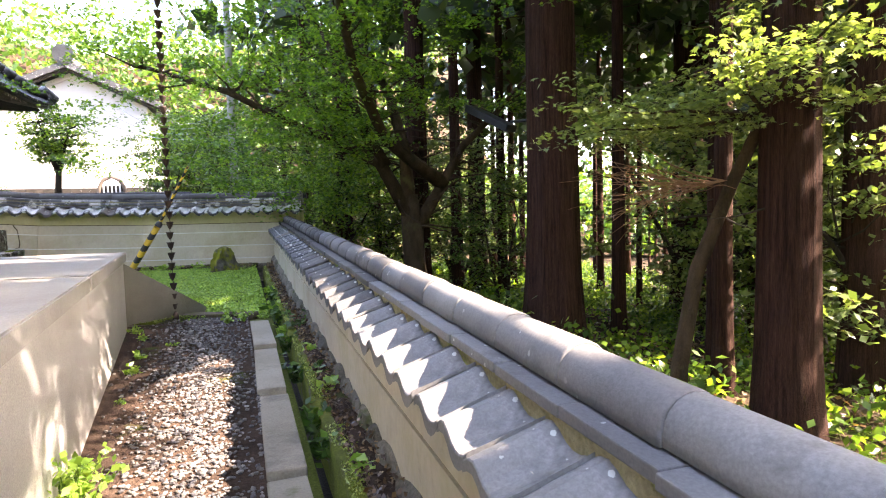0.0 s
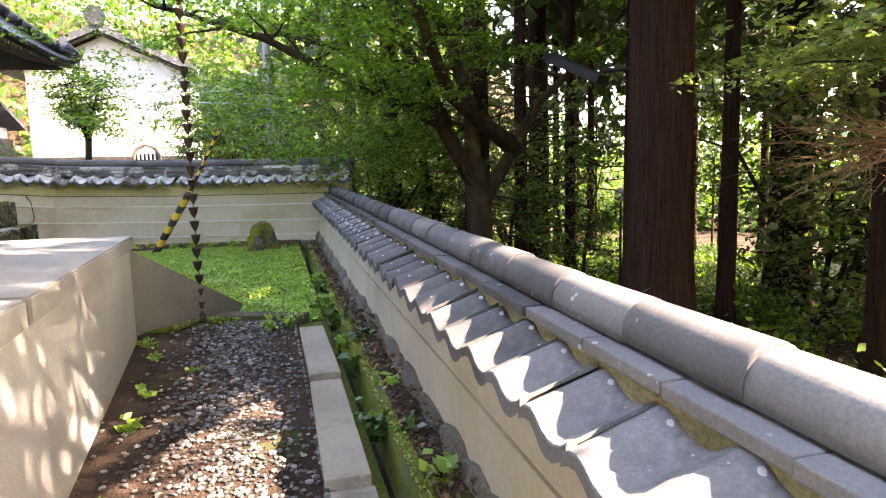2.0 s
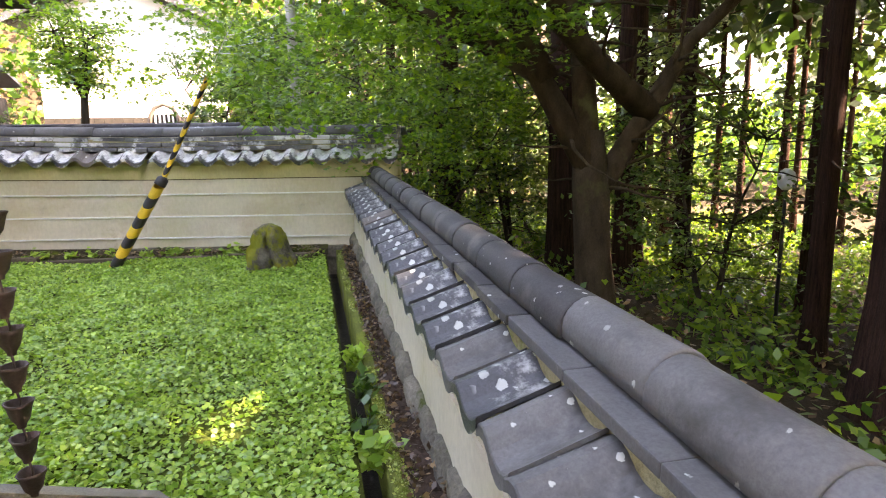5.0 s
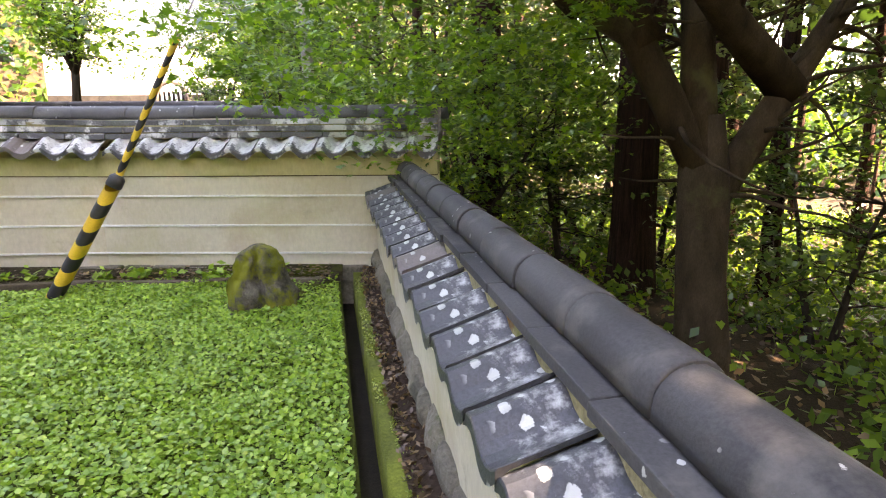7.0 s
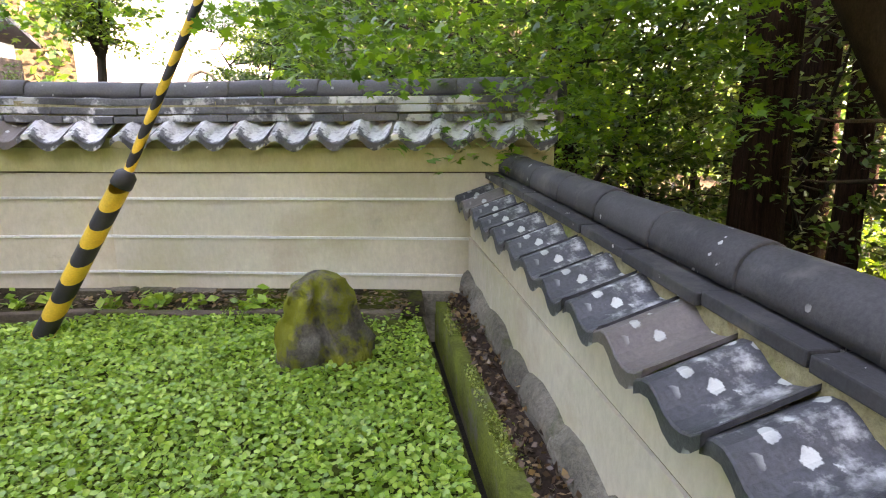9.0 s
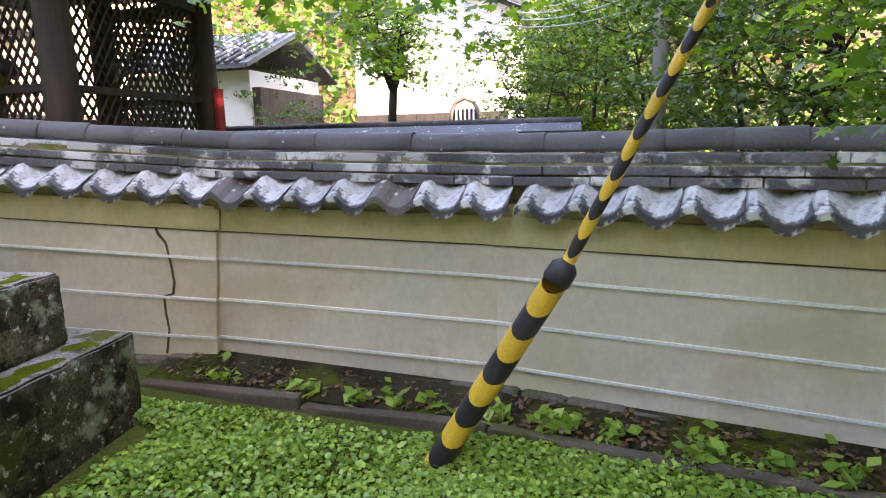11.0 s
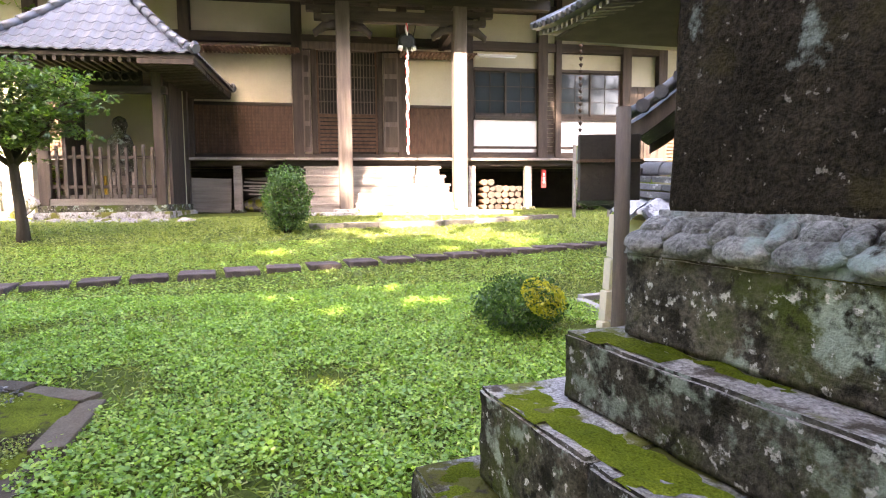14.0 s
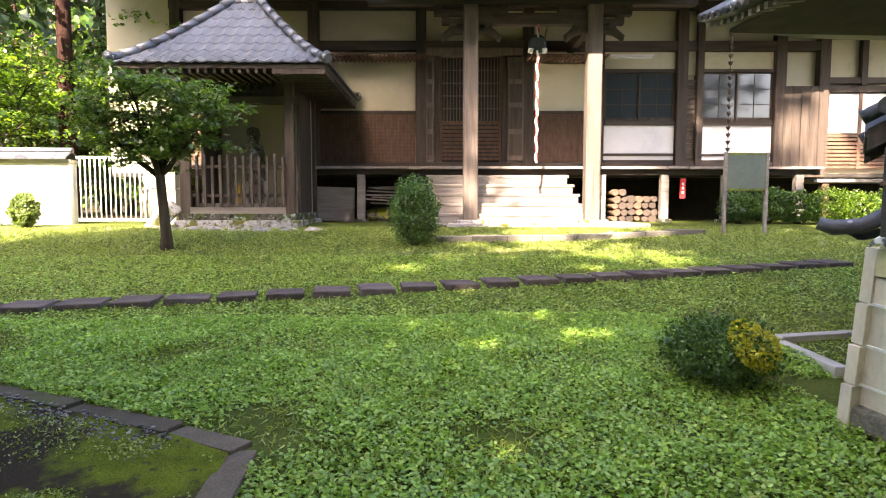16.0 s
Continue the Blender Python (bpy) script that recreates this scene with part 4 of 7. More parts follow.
            P("bracket_block", x - half, x - half + 0.2, -0.13, 0.13, zz + 0.07, zz + 0.19, "woodh", 0.03)
            P("bracket_block", x + half - 0.2, x + half, -0.13, 0.13, zz + 0.07, zz + 0.19, "woodh", 0.03)
        for s in (-1, 1):
            bm = bm_new()
            tube(bm, [(x + s * 0.15, 0, 6.35), (x + s * 0.5, 0, 6.28), (x + s * 0.72, 0, 6.12), (x + s * 0.70, 0, 6.02)], [0.13, 0.12, 0.09, 0.05], 8)
            part("carved_nosing", bm, M["wood"], T)
    P("tie_beam", -0.2, 3.4, -0.11, 0.11, 6.42, 6.72, "woodh", 0.03)
    P("purlin", -2.6, 5.8, -0.13, 0.13, 6.92, 7.18, "woodh", 0.02)
    # tie beams back to the hall
    for x in (0.03, 3.2):
        P("cross_beam", x - 0.1, x + 0.1, 0.1, W, 6.45, 6.75, "wood", 0.02)
    # front posts, sills, rails
    for x in (-8.8, -6.6, -4.62, -1.35, 1.92, 4.08, 6.62, 9.62, 10.95):
        P("post", x - 0.16, x + 0.16, W - 0.14, W + 0.16, 2.9, 8.4, "wood", 0.015)
    P("sill", -9.0, 11.0, W - 0.10, W + 0.12, 2.93, 3.14, "woodh", 0.01)
    P("head_beam", -9.0, 11.0, W - 0.12, W + 0.12, 6.52, 6.80, "woodh", 0.01)
    P("upper_beam", -9.0, 11.0, W - 0.10, W + 0.12, 7.75, 8.0, "woodh", 0.01)
    # the two side bays: lattice wainscot below a plain plaster field
    for x0, x1 in ((-4.42, -1.55), (2.12, 3.92), (-8.6, -6.8)):
        P("wainscot_board", x0, x1, W + 0.02, W + 0.10, 3.15, 4.62, "redwood")
        bm = bm_new()
        bar_grid(bm, x0, x1, 3.16, 4.62, W - 0.01, max(8, int((x1 - x0) / 0.11)), 13, 0.045)
        part("wainscot_lattice", bm, M["redwood"], T, "square wooden lattice")
        P("wainscot_rail", x0 - 0.02, x1 + 0.02, W - 0.04, W + 0.1, 4.62, 4.72, "woodh", 0.01)
        P("plaster_panel", x0, x1, W + 0.04, W + 0.118, 4.72, 6.14, "wall")
        # slatted little canopy over the bay
        can = P("canopy_board", x0 - 0.3, x1 + 0.3, W - 0.75, W - 0.02, 6.22, 6.25, "redwood")
        for i in range(int((x1 - x0 + 0.6) / 0.13)):
            xx = x0 - 0.28 + i * 0.13
            P("canopy_slat", xx, xx + 0.06, W - 0.74, W - 0.03, 6.17, 6.218, "redwood", 0.0, "", can)
        can.matrix_local = pose(0, 0, 0)
    # lattice door
    d = P("door_frame", -0.95, -0.78, W - 0.08, W + 0.1, 3.14, 6.42, "wood", 0.01)
    P("door_frame", 1.12, 1.29, W - 0.08, W + 0.1, 3.14, 6.42, "wood", 0.01)
    P("door_lintel", -1.2, 1.75, W - 0.14, W + 0.1, 6.36, 6.60, "colwood", 0.03)
    # Dark board stands in for the unlit room behind the lattice.
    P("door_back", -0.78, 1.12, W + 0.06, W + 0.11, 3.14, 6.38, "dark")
    for x0, x1 in ((-0.77, 0.15), (0.18, 1.11)):
        leaf = P("lattice_door", x0, x1, W + 0.0, W + 0.04, 4.30, 4.40, "redwood")
        bm = bm_new()
        bar_grid(bm, x0 + 0.02, x1 - 0.02, 4.40, 6.33, W, 9, 5, 0.028)
        part("door_lattice", bm, M["colwood"], leaf)
        bm = bm_new()
        for k in range(9):
            span(bm, x0 + 0.04, x1 - 0.04, W - 0.005, W + 0.035, 3.22 + k * 0.12, 3.30 + k * 0.12)
        span(bm, x0, x0 + 0.06, W - 0.01, W + 0.04, 3.16, 6.36)
        span(bm, x1 - 0.06, x1, W - 0.01, W + 0.04, 3.16, 6.36)
        part("door_slats", bm, M["redwood"], leaf)
    # open plank leaves at both sides of the door
    for x0, x1 in ((-1.2, -0.96), (1.30, 1.78)):
        bm = bm_new()
        span(bm, x0, x1, W - 0.16, W - 0.11, 3.2, 6.3)
        lf = part("door_leaf", bm, M["colwood"], T)
        for z0, z1 in ((3.35, 4.0), (4.15, 4.8), (4.95, 5.5), (5.65, 6.15)):
            bm = bm_new()
            span(bm, x0 + 0.05, x1 - 0.05, W - 0.175, W - 0.15, z0, z1, 0.01)
            part("door_panel", bm, M["wood"], lf)
    # windows with white dado, right of the porch
    for x0, x1 in ((4.28, 6.44), (7.25, 9.44)):
        P("dado", x0, x1, W - 0.01, W + 0.1, 3.42, 4.28, "white")
        P("dado_rail", x0, x1, W - 0.05, W + 0.1, 3.14, 3.22, "woodh")
        P("dado_strip", x0, x1, W - 0.005, W + 0.1, 3.22, 3.34, "white")
        P("dado_rail", x0, x1, W - 0.05, W + 0.1, 3.34, 3.42, "woodh")
        P("window_sill", x0, x1, W - 0.08, W + 0.1, 4.28, 4.42, "woodh", 0.01)
        P("window_head", x0, x1, W - 0.06, W + 0.1, 5.88, 5.98, "woodh", 0.01)
        P("plaster_panel", x0, x1, W + 0.02, W + 0.115, 5.98, 6.5, "wall")
        mid = (x0 + x1) / 2
        for a, b, yy in ((x0, mid + 0.03, W + 0.03), (mid - 0.03, x1, W + 0.0)):
            bm = bm_new()
            span(bm, a, b, yy + 0.012, yy + 0.02, 4.42, 5.88)
            pane = part("window_pane", bm, M["glass"], T)
            bm = bm_new()
            bar_grid(bm, a + 0.03, b - 0.03, 4.45, 5.85, yy, 2, 3, 0.025, 0.025)
            span(bm, a, a + 0.06, yy - 0.01, yy + 0.035, 4.42, 5.88)
            span(bm, b - 0.06, b, yy - 0.01, yy + 0.035, 4.42, 5.88)
            span(bm, a, b, yy - 0.01, yy + 0.035, 4.42, 4.52)
            part("sash", bm, M["wood"], pane)
    # narrow louvred bay between the windows
    bm = bm_new()
    for k in range(17):
        box(bm, (6.93, W + 0.02, 3.2 + k * 0.15), (0.5, 0.05, 0.13), rx=14)
    part("louvres", bm, M["colwood"], T)
    P("plaster_panel", 6.72, 7.1, W + 0.02, W + 0.115, 5.8, 7.6, "wall")
    P("post", 7.06, 7.26, W - 0.16, W + 0.12, 2.9, 8.4, "wood", 0.01)
    # board doors and paper screens of the next wing, a little forward
    for k in range(5):
        P("board", 9.72 + k * 0.27, 9.72 + k * 0.27 + 0.255, W - 0.16 + 0.012 * (k % 2), W - 0.10, 2.7, 5.45, "wood", 0.006)
    for k in range(4):
        x = 11.12 + k * 1.02
        bm = bm_new()
        span(bm, x + 0.04, x + 0.98, W - 0.02, W + 0.01, 4.05, 5.25)
        sc = part("paper_screen", bm, M["paper"], T)
        bm = bm_new()
        span(bm, x, x + 0.05, W - 0.05, W + 0.02, 2.95, 5.3)
        span(bm, x + 0.97, x + 1.02, W - 0.05, W + 0.02, 2.95, 5.3)
        for q in range(9):
            span(bm, x + 0.05, x + 0.97, W - 0.04, W + 0.02, 2.97 + q * 0.12, 3.05 + q * 0.12)
        part("screen_frame", bm, M["redwood"], sc)
    P("screen_head", 11.0, 16.0, W - 0.1, W + 0.1, 5.28, 5.48, "woodh", 0.01)
    P("side_veranda", 10.2, 16.0, 1.9, W, 2.5, 2.60, "grey", 0.01)
    for x in (10.6, 12.6, 14.6):
        P("veranda_post", x - 0.1, x + 0.1, 1.95, 2.15, 1.3, 2.5, "redwood", 0.01)
    for z in (6.9, 5.55):
        P("wall_rail", 11.0, 17.0, W - 0.06, W + 0.1, z, z + 0.18, "woodh")
    for x in (12.2, 14.4):
        P("wall_post", x - 0.09, x + 0.09, W - 0.08, W + 0.1, 5.5, 8.4, "wood")
    # eaves: main roof and porch roof
    bm = bm_new()
    loft(bm, [[(x, 0.2, 7.75), (x, 0.2, 7.95), (x, W + 5.0, 11.2), (x, W + 5.0, 10.9)] for x in (-11.5, 17.0)])
    part("main_roof", bm, M["templetile"], T)
    bm = bm_new()
    loft(bm, [[(x, -1.6, 6.95), (x, -1.6, 7.12), (x, 2.6, 9.2), (x, 2.6, 9.0)] for x in (-2.9, 6.0)])
    part("porch_roof", bm, M["templetile"], T)
    for i in range(48):
        x = -2.8 + i * 0.185
        bm = bm_new()
        loft(bm, [[(x, -1.5, 6.86), (x + 0.08, -1.5, 6.86), (x + 0.08, -1.5, 6.95), (x, -1.5, 6.95)], [(x, 2.6, 8.9), (x + 0.08, 2.6, 8.9), (x + 0.08, 2.6, 9.0), (x, 2.6, 9.0)]])
        part("rafter", bm, M["wood"], T)
    for i in range(140):
        x = -11.4 + i * 0.2
        bm = bm_new()
        loft(bm, [[(x, 0.25, 7.66), (x + 0.09, 0.25, 7.66), (x + 0.09, 0.25, 7.76), (x, 0.25, 7.76)], [(x, W + 0.1, 8.9), (x + 0.09, W + 0.1, 8.9), (x + 0.09, W + 0.1, 9.0), (x, W + 0.1, 9.0)]])
        part("rafter", bm, M["wood"], T)
    # lower eave of the right wing
    bm = bm_new()
    loft(bm, [[(x, 0.9, 7.0 + q), (x, 0.9, 7.16 + q), (x, W + 0.2, 8.1 + q), (x, W + 0.2, 7.9 + q)] for x, q in ((9.0, -0.15), (10.5, 0.0), (17.0, 0.25))])
    part("wing_roof", bm, M["templetile"], T)
    for i in range(28):
        P("rafter_end", 9.2 + i * 0.27, 9.3 + i * 0.27, 0.95, 1.8, 6.86 + i * 0.008, 6.98 + i * 0.008, "wood")
    return T


temple()


def temple_at(x, y, z, rz=0.0):
    return TEMPLE @ pose(x, y, z, 0, 0, rz)


def gong_rope():
    g = thing("gong_rope", temple_at(1.74, -0.02, 5.6), "flat bronze gong with a twisted red and white bell rope", "bell rope")
    bm = bm_new()
    tube(bm, [(0, -0.09, 0.35), (0, -0.07, 0.35), (0, 0.07, 0.35), (0, 0.09, 0.35)], [0.16, 0.23, 0.23, 0.16], 20)
    part("gong", bm, M["bell"], g)
    for s in (-1, 1):
        bm = bm_new()
        tube(bm, [(s * 0.12, -0.05, 0.16), (s * 0.24, -0.05, 0.19)], [0.075, 0.06], 10)
        part("bell_cap", bm, M["cloth"], g)
        bm = bm_new()
        tube(bm, [(s * 0.17, 0, 0.45), (s * 0.28, 0, 0.92)], [0.012, 0.012], 6)
        part("hanger", bm, M["bell"], g)
    for k, mat in enumerate(("cloth", "red")):
        bm = bm_new()
        pts = []
        for i in range(90):
            t = i / 89
            a = i * 0.55 + math.pi * k
            pts.append((0.022 * math.cos(a), -0.05 + 0.022 * math.sin(a), 0.9 - 3.58 * t))
        tube(bm, pts, [0.030 if mat == "cloth" else 0.018] * 90, 6)
        part("rope_strand", bm, M[mat], g)


gong_rope()


def hall_rain_chain():
    c = thing("rain_chain", temple_at(7.0, 0.55, 1.35), "slim dark rain chain hanging from the temple eave", "rain chain")
    bm = bm_new()
    secs = [[(r * math.cos(2 * math.pi * i / 8), r * math.sin(2 * math.pi * i / 8), z) for i in range(8)] for z, r in ((0.0, 0.02), (0.05, 0.05), (0.10, 0.066))]
    loft(bm, secs, smooth=True)
    tube(bm, [(0, 0, 0.09), (0, 0, 0.2)], [0.008, 0.008], 5)
    me = mesh_of(bm, "cup", M["rust"])
    for k in range(34):
        part("cup", me, None, c).location = (0, 0, 0.02 + k * 0.19)


hall_rain_chain()


def log_pile():
    rng = random.Random(3)
    for k in range(26):
        col, row = k % 6, k // 6
        bm = bm_new()
        r = rng.uniform(0.07, 0.12)
        tube(bm, [(0, 0, 0), (0, 0.7, 0)], [r, r * 0.95], 9, wob=0.25)
        whole("firewood_log", bm, M["wood" if k % 3 else "redwood"], "split firewood log stacked under the veranda", "firewood", temple_at(4.35 + col * 0.22 + 0.05 * (row % 2), 1.75, 1.42 + row * 0.19 + rng.uniform(0, 0.02)), "firewood under the veranda")
    for k in range(7):
        bm = bm_new()
        span(bm, -0.9, 0.9, -0.12, 0.12, -0.02, 0.02, 0.006)
        whole("old_board", bm, M["grey"], "weathered old board stacked under the veranda", "board", temple_at(-1.95 + rng.uniform(-0.15, 0.1), 1.9 + 0.04 * k, 1.86 + 0.085 * k, rng.uniform(-5, 5)) @ pose(0, 0, 0, 0, rng.uniform(-4, 4), 0), "boards under the veranda")
    for x, w in ((-2.6, 0.9), (-1.75, 0.8), (-2.2, 0.7)):
        bm = bm_new()
        bmesh.ops.create_icosphere(bm, subdivisions=3, radius=1, matrix=pose(0, 0, 0) @ Matrix.Diagonal((w / 2, 0.3, 0.3, 1)))
        for v in bm.verts:
            v.co += noise.noise_vector(v.co * 3) * 0.08
        whole("boulder", bm, M["rock"], "rounded brown boulder under the veranda", "boulder", temple_at(x, 2.2, 1.5), "boulders under the veranda")
    bm = bm_new()
    span(bm, -0.85, 0.85, -0.02, 0.02, -0.5, 0.5, 0.01)
    whole("leaning_board", bm, M["grey"], "large worn plank leaning below the veranda", "board", temple_at(-4.1, 1.75, 1.86) @ pose(0, 0, 0, 8, 2, 0))
    bm = bm_new()
    span(bm, -0.08, 0.08, -0.02, 0.02, -0.28, 0.28, 0.01)
    t = whole("red_tag", bm, M["red"], "small red plate with white writing on the post", "sign", temple_at(6.2, 1.5, 2.3))
    for k in range(3):
        bm = bm_new()
        span(bm, -0.03, 0.03, -0.024, -0.019, 0.10 - k * 0.12, 0.17 - k * 0.12)
        part("writing_bar", bm, M["cloth"], t)


log_pile()


def fluorescent():
    f = thing("tube_lamp", temple_at(5.0, 2.6, 6.28), "white fluorescent tube lamp under the eave, unlit", "lamp")
    bm = bm_new()
    span(bm, -0.65, 0.65, -0.05, 0.05, 0.0, 0.06, 0.01)
    part("housing", bm, M["paper"], f)
    bm = bm_new()
    tube(bm, [(-0.6, 0, -0.03), (0.6, 0, -0.03)], [0.02, 0.02], 8)
    part("tube", bm, M["paper"], f)


fluorescent()


# ---- small shrine ----
SHRINE = pose(-20.85, 5.35, 1.25, 0, 0, 86.4)


def shrine():
    S = thing("small_shrine", SHRINE, "small open wooden shrine with a grey tiled hipped roof", "shrine")

    def P(name, x0, x1, y0, y1, z0, z1, mat, bevel=0.0, parent=None, label=""):
        bm = bm_new()
        span(bm, x0, x1, y0, y1, z0, z1, bevel)
        return part(name, bm, M[mat], parent or S, label)
    P("stone_base", -1.55, 1.5, -1.45, 1.5, -0.2, 0.20, "palestone", 0.04)
    P("stone_base", -1.45, 1.4, -1.35, 1.4, 0.2, 0.36, "stone", 0.02)
    rng = random.Random(6)
    for k in range(7):
        bm = bm_new()
        bmesh.ops.create_icosphere(bm, subdivisions=3, radius=1, matrix=pose(-1.6 + k * 0.58, -1.7 + rng.uniform(-0.1, 0.1), -0.12) @ Matrix.Diagonal((0.32, 0.25, 0.17, 1)))
        for v in bm.verts:
            v.co += noise.noise_vector(v.co * 4) * 0.06
        part("edge_stone", bm, M["palestone"], S)
    for x in (-1.30, 1.28):
        for y in (-1.22, 1.22):
            P("post", x - 0.11, x + 0.11, y - 0.11, y + 0.11, 0.36, 3.9, "wood", 0.015)
    P("ground_sill", -1.2, 1.2, -1.3, -1.14, 0.36, 0.52, "grey", 0.01)
    P("back_wall", -1.3, 1.3, 1.1, 1.2, 0.36, 3.7, "wall")
    P("side_wall", -1.32, -1.24, -0.2, 1.2, 0.36, 3.7, "wood")
    P("side_wall", 1.2, 1.28, -0.2, 1.2, 0.36, 3.7, "wood")
    P("lintel", -1.5, 1.5, -1.32, -1.12, 3.02, 3.2, "woodh", 0.02)
    P("lintel", -1.5, 1.5, -1.32, -1.12, 3.66, 3.9, "woodh", 0.02)
    fr = P("frieze", -0.95, 0.95, -1.24, -1.16, 3.2, 3.66, "dark")
    for k in range(9):
        bm = bm_new()
        tube(bm, [(-0.8 + k * 0.2 + 0.09 * math.cos(a), -1.27, 3.42 + 0.11 * math.sin(a)) for a in np.linspace(0, 6, 9)], [0.035] * 9, 6)
        part("carving", bm, M["dark"], fr)
    # picket fence
    fe = thing("picket_fence", SHRINE @ pose(0, -1.4, 0.52), "weathered wooden picket fence before the shrine", "fence")
    for k in range(13):
        x = -1.14 + k * 0.19
        bm = bm_new()
        span(bm, x - 0.035, x + 0.035, -0.03, 0.03, 0.0, 1.22 + 0.03 * (k % 3), 0.012)
        part("picket", bm, M["wood"], fe)
    for z in (0.28, 0.98):
        bm = bm_new()
        span(bm, -1.2, 1.2, 0.03, 0.08, z - 0.04, z + 0.04, 0.01)
        part("rail", bm, M["wood"], fe)
    # wooden offerings behind the fence
    for k in range(6):
        bm = bm_new()
        span(bm, -0.04, 0.04, -0.03, 0.03, 0, 0.45 + 0.1 * (k % 2), 0.01)
        whole("wooden_tablet", bm, M["yellow" if k == 2 else "grey" if k % 2 else "colwood"], "small wooden tablet standing inside the shrine", "tablet", SHRINE @ pose(-0.5 + k * 0.22, -1.05, 0.62), "tablets in the shrine")
    P("altar_step", -1.1, 1.1, -1.1, -0.4, 0.36, 0.62, "grey", 0.01)
    # statue
    bm = bm_new()
    secs = [[(r * math.cos(a), 0.8 * r * math.sin(a), z) for a in np.linspace(0, 2 * math.pi, 16, endpoint=False)] for z, r in ((0, 0.34), (0.4, 0.36), (0.9, 0.30), (1.3, 0.33), (1.55, 0.24), (1.62, 0.13), (1.70, 0.16), (1.85, 0.2), (2.0, 0.15), (2.06, 0.04))]
    loft(bm, secs, smooth=True)
    whole("stone_statue", bm, M["stone"], "weathered standing stone statue inside the shrine", "statue", SHRINE @ pose(-0.1, 0.3, 0.62))
    # roof: four slopes of overlapping tiles, each slope bellied
    apex, e, z0, z1 = 0.28, 2.45, 3.72, 5.75

    def slope_z(t):
        return z0 + (z1 - z0) * (t ** 1.25) + 0.0
    bm = bm_new()
    n = 8
    secs = []
    for k in range(n + 1):
        t = k / n
        h = e + (apex - e) * t
        secs.append([(-h, -h, slope_z(t)), (h, -h, slope_z(t)), (h, h, slope_z(t)), (-h, h, slope_z(t))])
    loft(bm, secs)
    part("roof_bed", bm, M["templetile"], S)
    bm = bm_new()
    span(bm, -e + 0.05, e - 0.05, -e + 0.05, e - 0.05, z0 - 0.10, z0 - 0.01)
    part("eave_board", bm, M["woodh"], S)
    for sgn in (-1, 1):
        for k in range(26):
            x = -e + 0.1 + k * (2 * e - 0.2) / 25
            P("rafter", x - 0.035, x + 0.035, sgn * 1.2, sgn * (e - 0.08), z0 - 0.20, z0 - 0.10, "wood")
            if sgn > 0:
                P("rafter", sgn * 1.2, sgn * (e - 0.08), x - 0.035, x + 0.035, z0 - 0.22, z0 - 0.105, "wood")
    rows = 8
    pitch = 0.275
    for side in range(3):
        rot = pose(0, 0, 0, 0, 0, (0, 90, -90)[side])
        for r in range(rows):
            ta, tb = r / rows, (r + 1) / rows + 0.02
            ha, hb = e + (apex - e) * ta, e + (apex - e) * min(1, tb)
            za, zb = slope_z(ta), slope_z(min(1, tb))
            cnt = int(2 * ha / pitch)
            bm = bm_new()
            k0 = -ha + (2 * ha - cnt * pitch) / 2
            nn = cnt * 6
            front, back = [], []
            for i in range(nn + 1):
                x = k0 + i * pitch / 6
                t = (i % 6) / 6
                w = 0.045 * (0.5 + 0.5 * math.cos(2 * math.pi * (t - 0.8))) ** 1.5
                xb = max(-hb, min(hb, x))
                front.append((x, -ha - 0.03, za + 0.035 + w))
                back.append((xb, -hb, zb + 0.03 + w))
            low = [(x, y, z - 0.035) for x, y, z in front]
            loft(bm, [low, front, back], closed=False)
            bmesh.ops.transform(bm, matrix=rot, verts=bm.verts)
            part("tile_course", bm, M["templetile"], S)
    for sx, sy in ((-1, -1), (1, -1), (1, 1), (-1, 1)):
        for k in range(9):
            t0, t1 = k / 9, (k + 1) / 9
            h0, h1 = e + 0.03 + (apex - e) * t0, e + (apex - e) * t1
            bm = bm_new()
            tube(bm, [(sx * h0, sy * h0, slope_z(t0) + 0.10), (sx * h1, sy * h1, slope_z(t1) + 0.10)], [0.105, 0.095], 10)
            part("hip_tile", bm, M["templetile"], S)
        bm = bm_new()
        tube(bm, [(sx * e * 0.96, sy * e * 0.96, slope_z(0.02) + 0.1), (sx * e * 1.01, sy * e * 1.01, slope_z(0) + 0.24)], [0.14, 0.06], 9)
        part("hip_end", bm, M["tile"], S)
    bm = bm_new()
    span(bm, -0.38, 0.38, -0.38, 0.38, z1 - 0.05, z1 + 0.12, 0.03)
    span(bm, -0.28, 0.28, -0.28, 0.28, z1 + 0.12, z1 + 0.24, 0.03)
    tube(bm, [(0, 0, z1 + 0.2), (0, 0, z1 + 0.35), (0, 0, z1 + 0.5), (0, 0, z1 + 0.75)], [0.2, 0.26, 0.2, 0.02], 14)
    part("finial", bm, M["tile"], S)


shrine()


# ---- wall, grille and small things beside the shrine ----
def west_wall():
    m, L = axis_pose((-20.6, -9.0, 3.0), (-20.75, 0.75, 3.0))
    # garden side must be local +y
    m = m @ pose(L, 0, 0, 0, 0, 180)
    w = thing("west_wall", m, "sunlit white plaster boundary wall with a small tiled cap", "wall", kind="structure")
    bm = bm_new()
    span(bm, 0, L, -0.18, 0.18, -2.0, -0.12)
    part("plaster", bm, M["white"], w)
    bm = bm_new()
    span(bm, -0.05, L, -0.22, 0.22, -0.12, -0.02)
    part("eave_band", bm, M["plaster"], w)
    n = int(L / 0.3)
    for i in range(n):
        bm = bm_new()
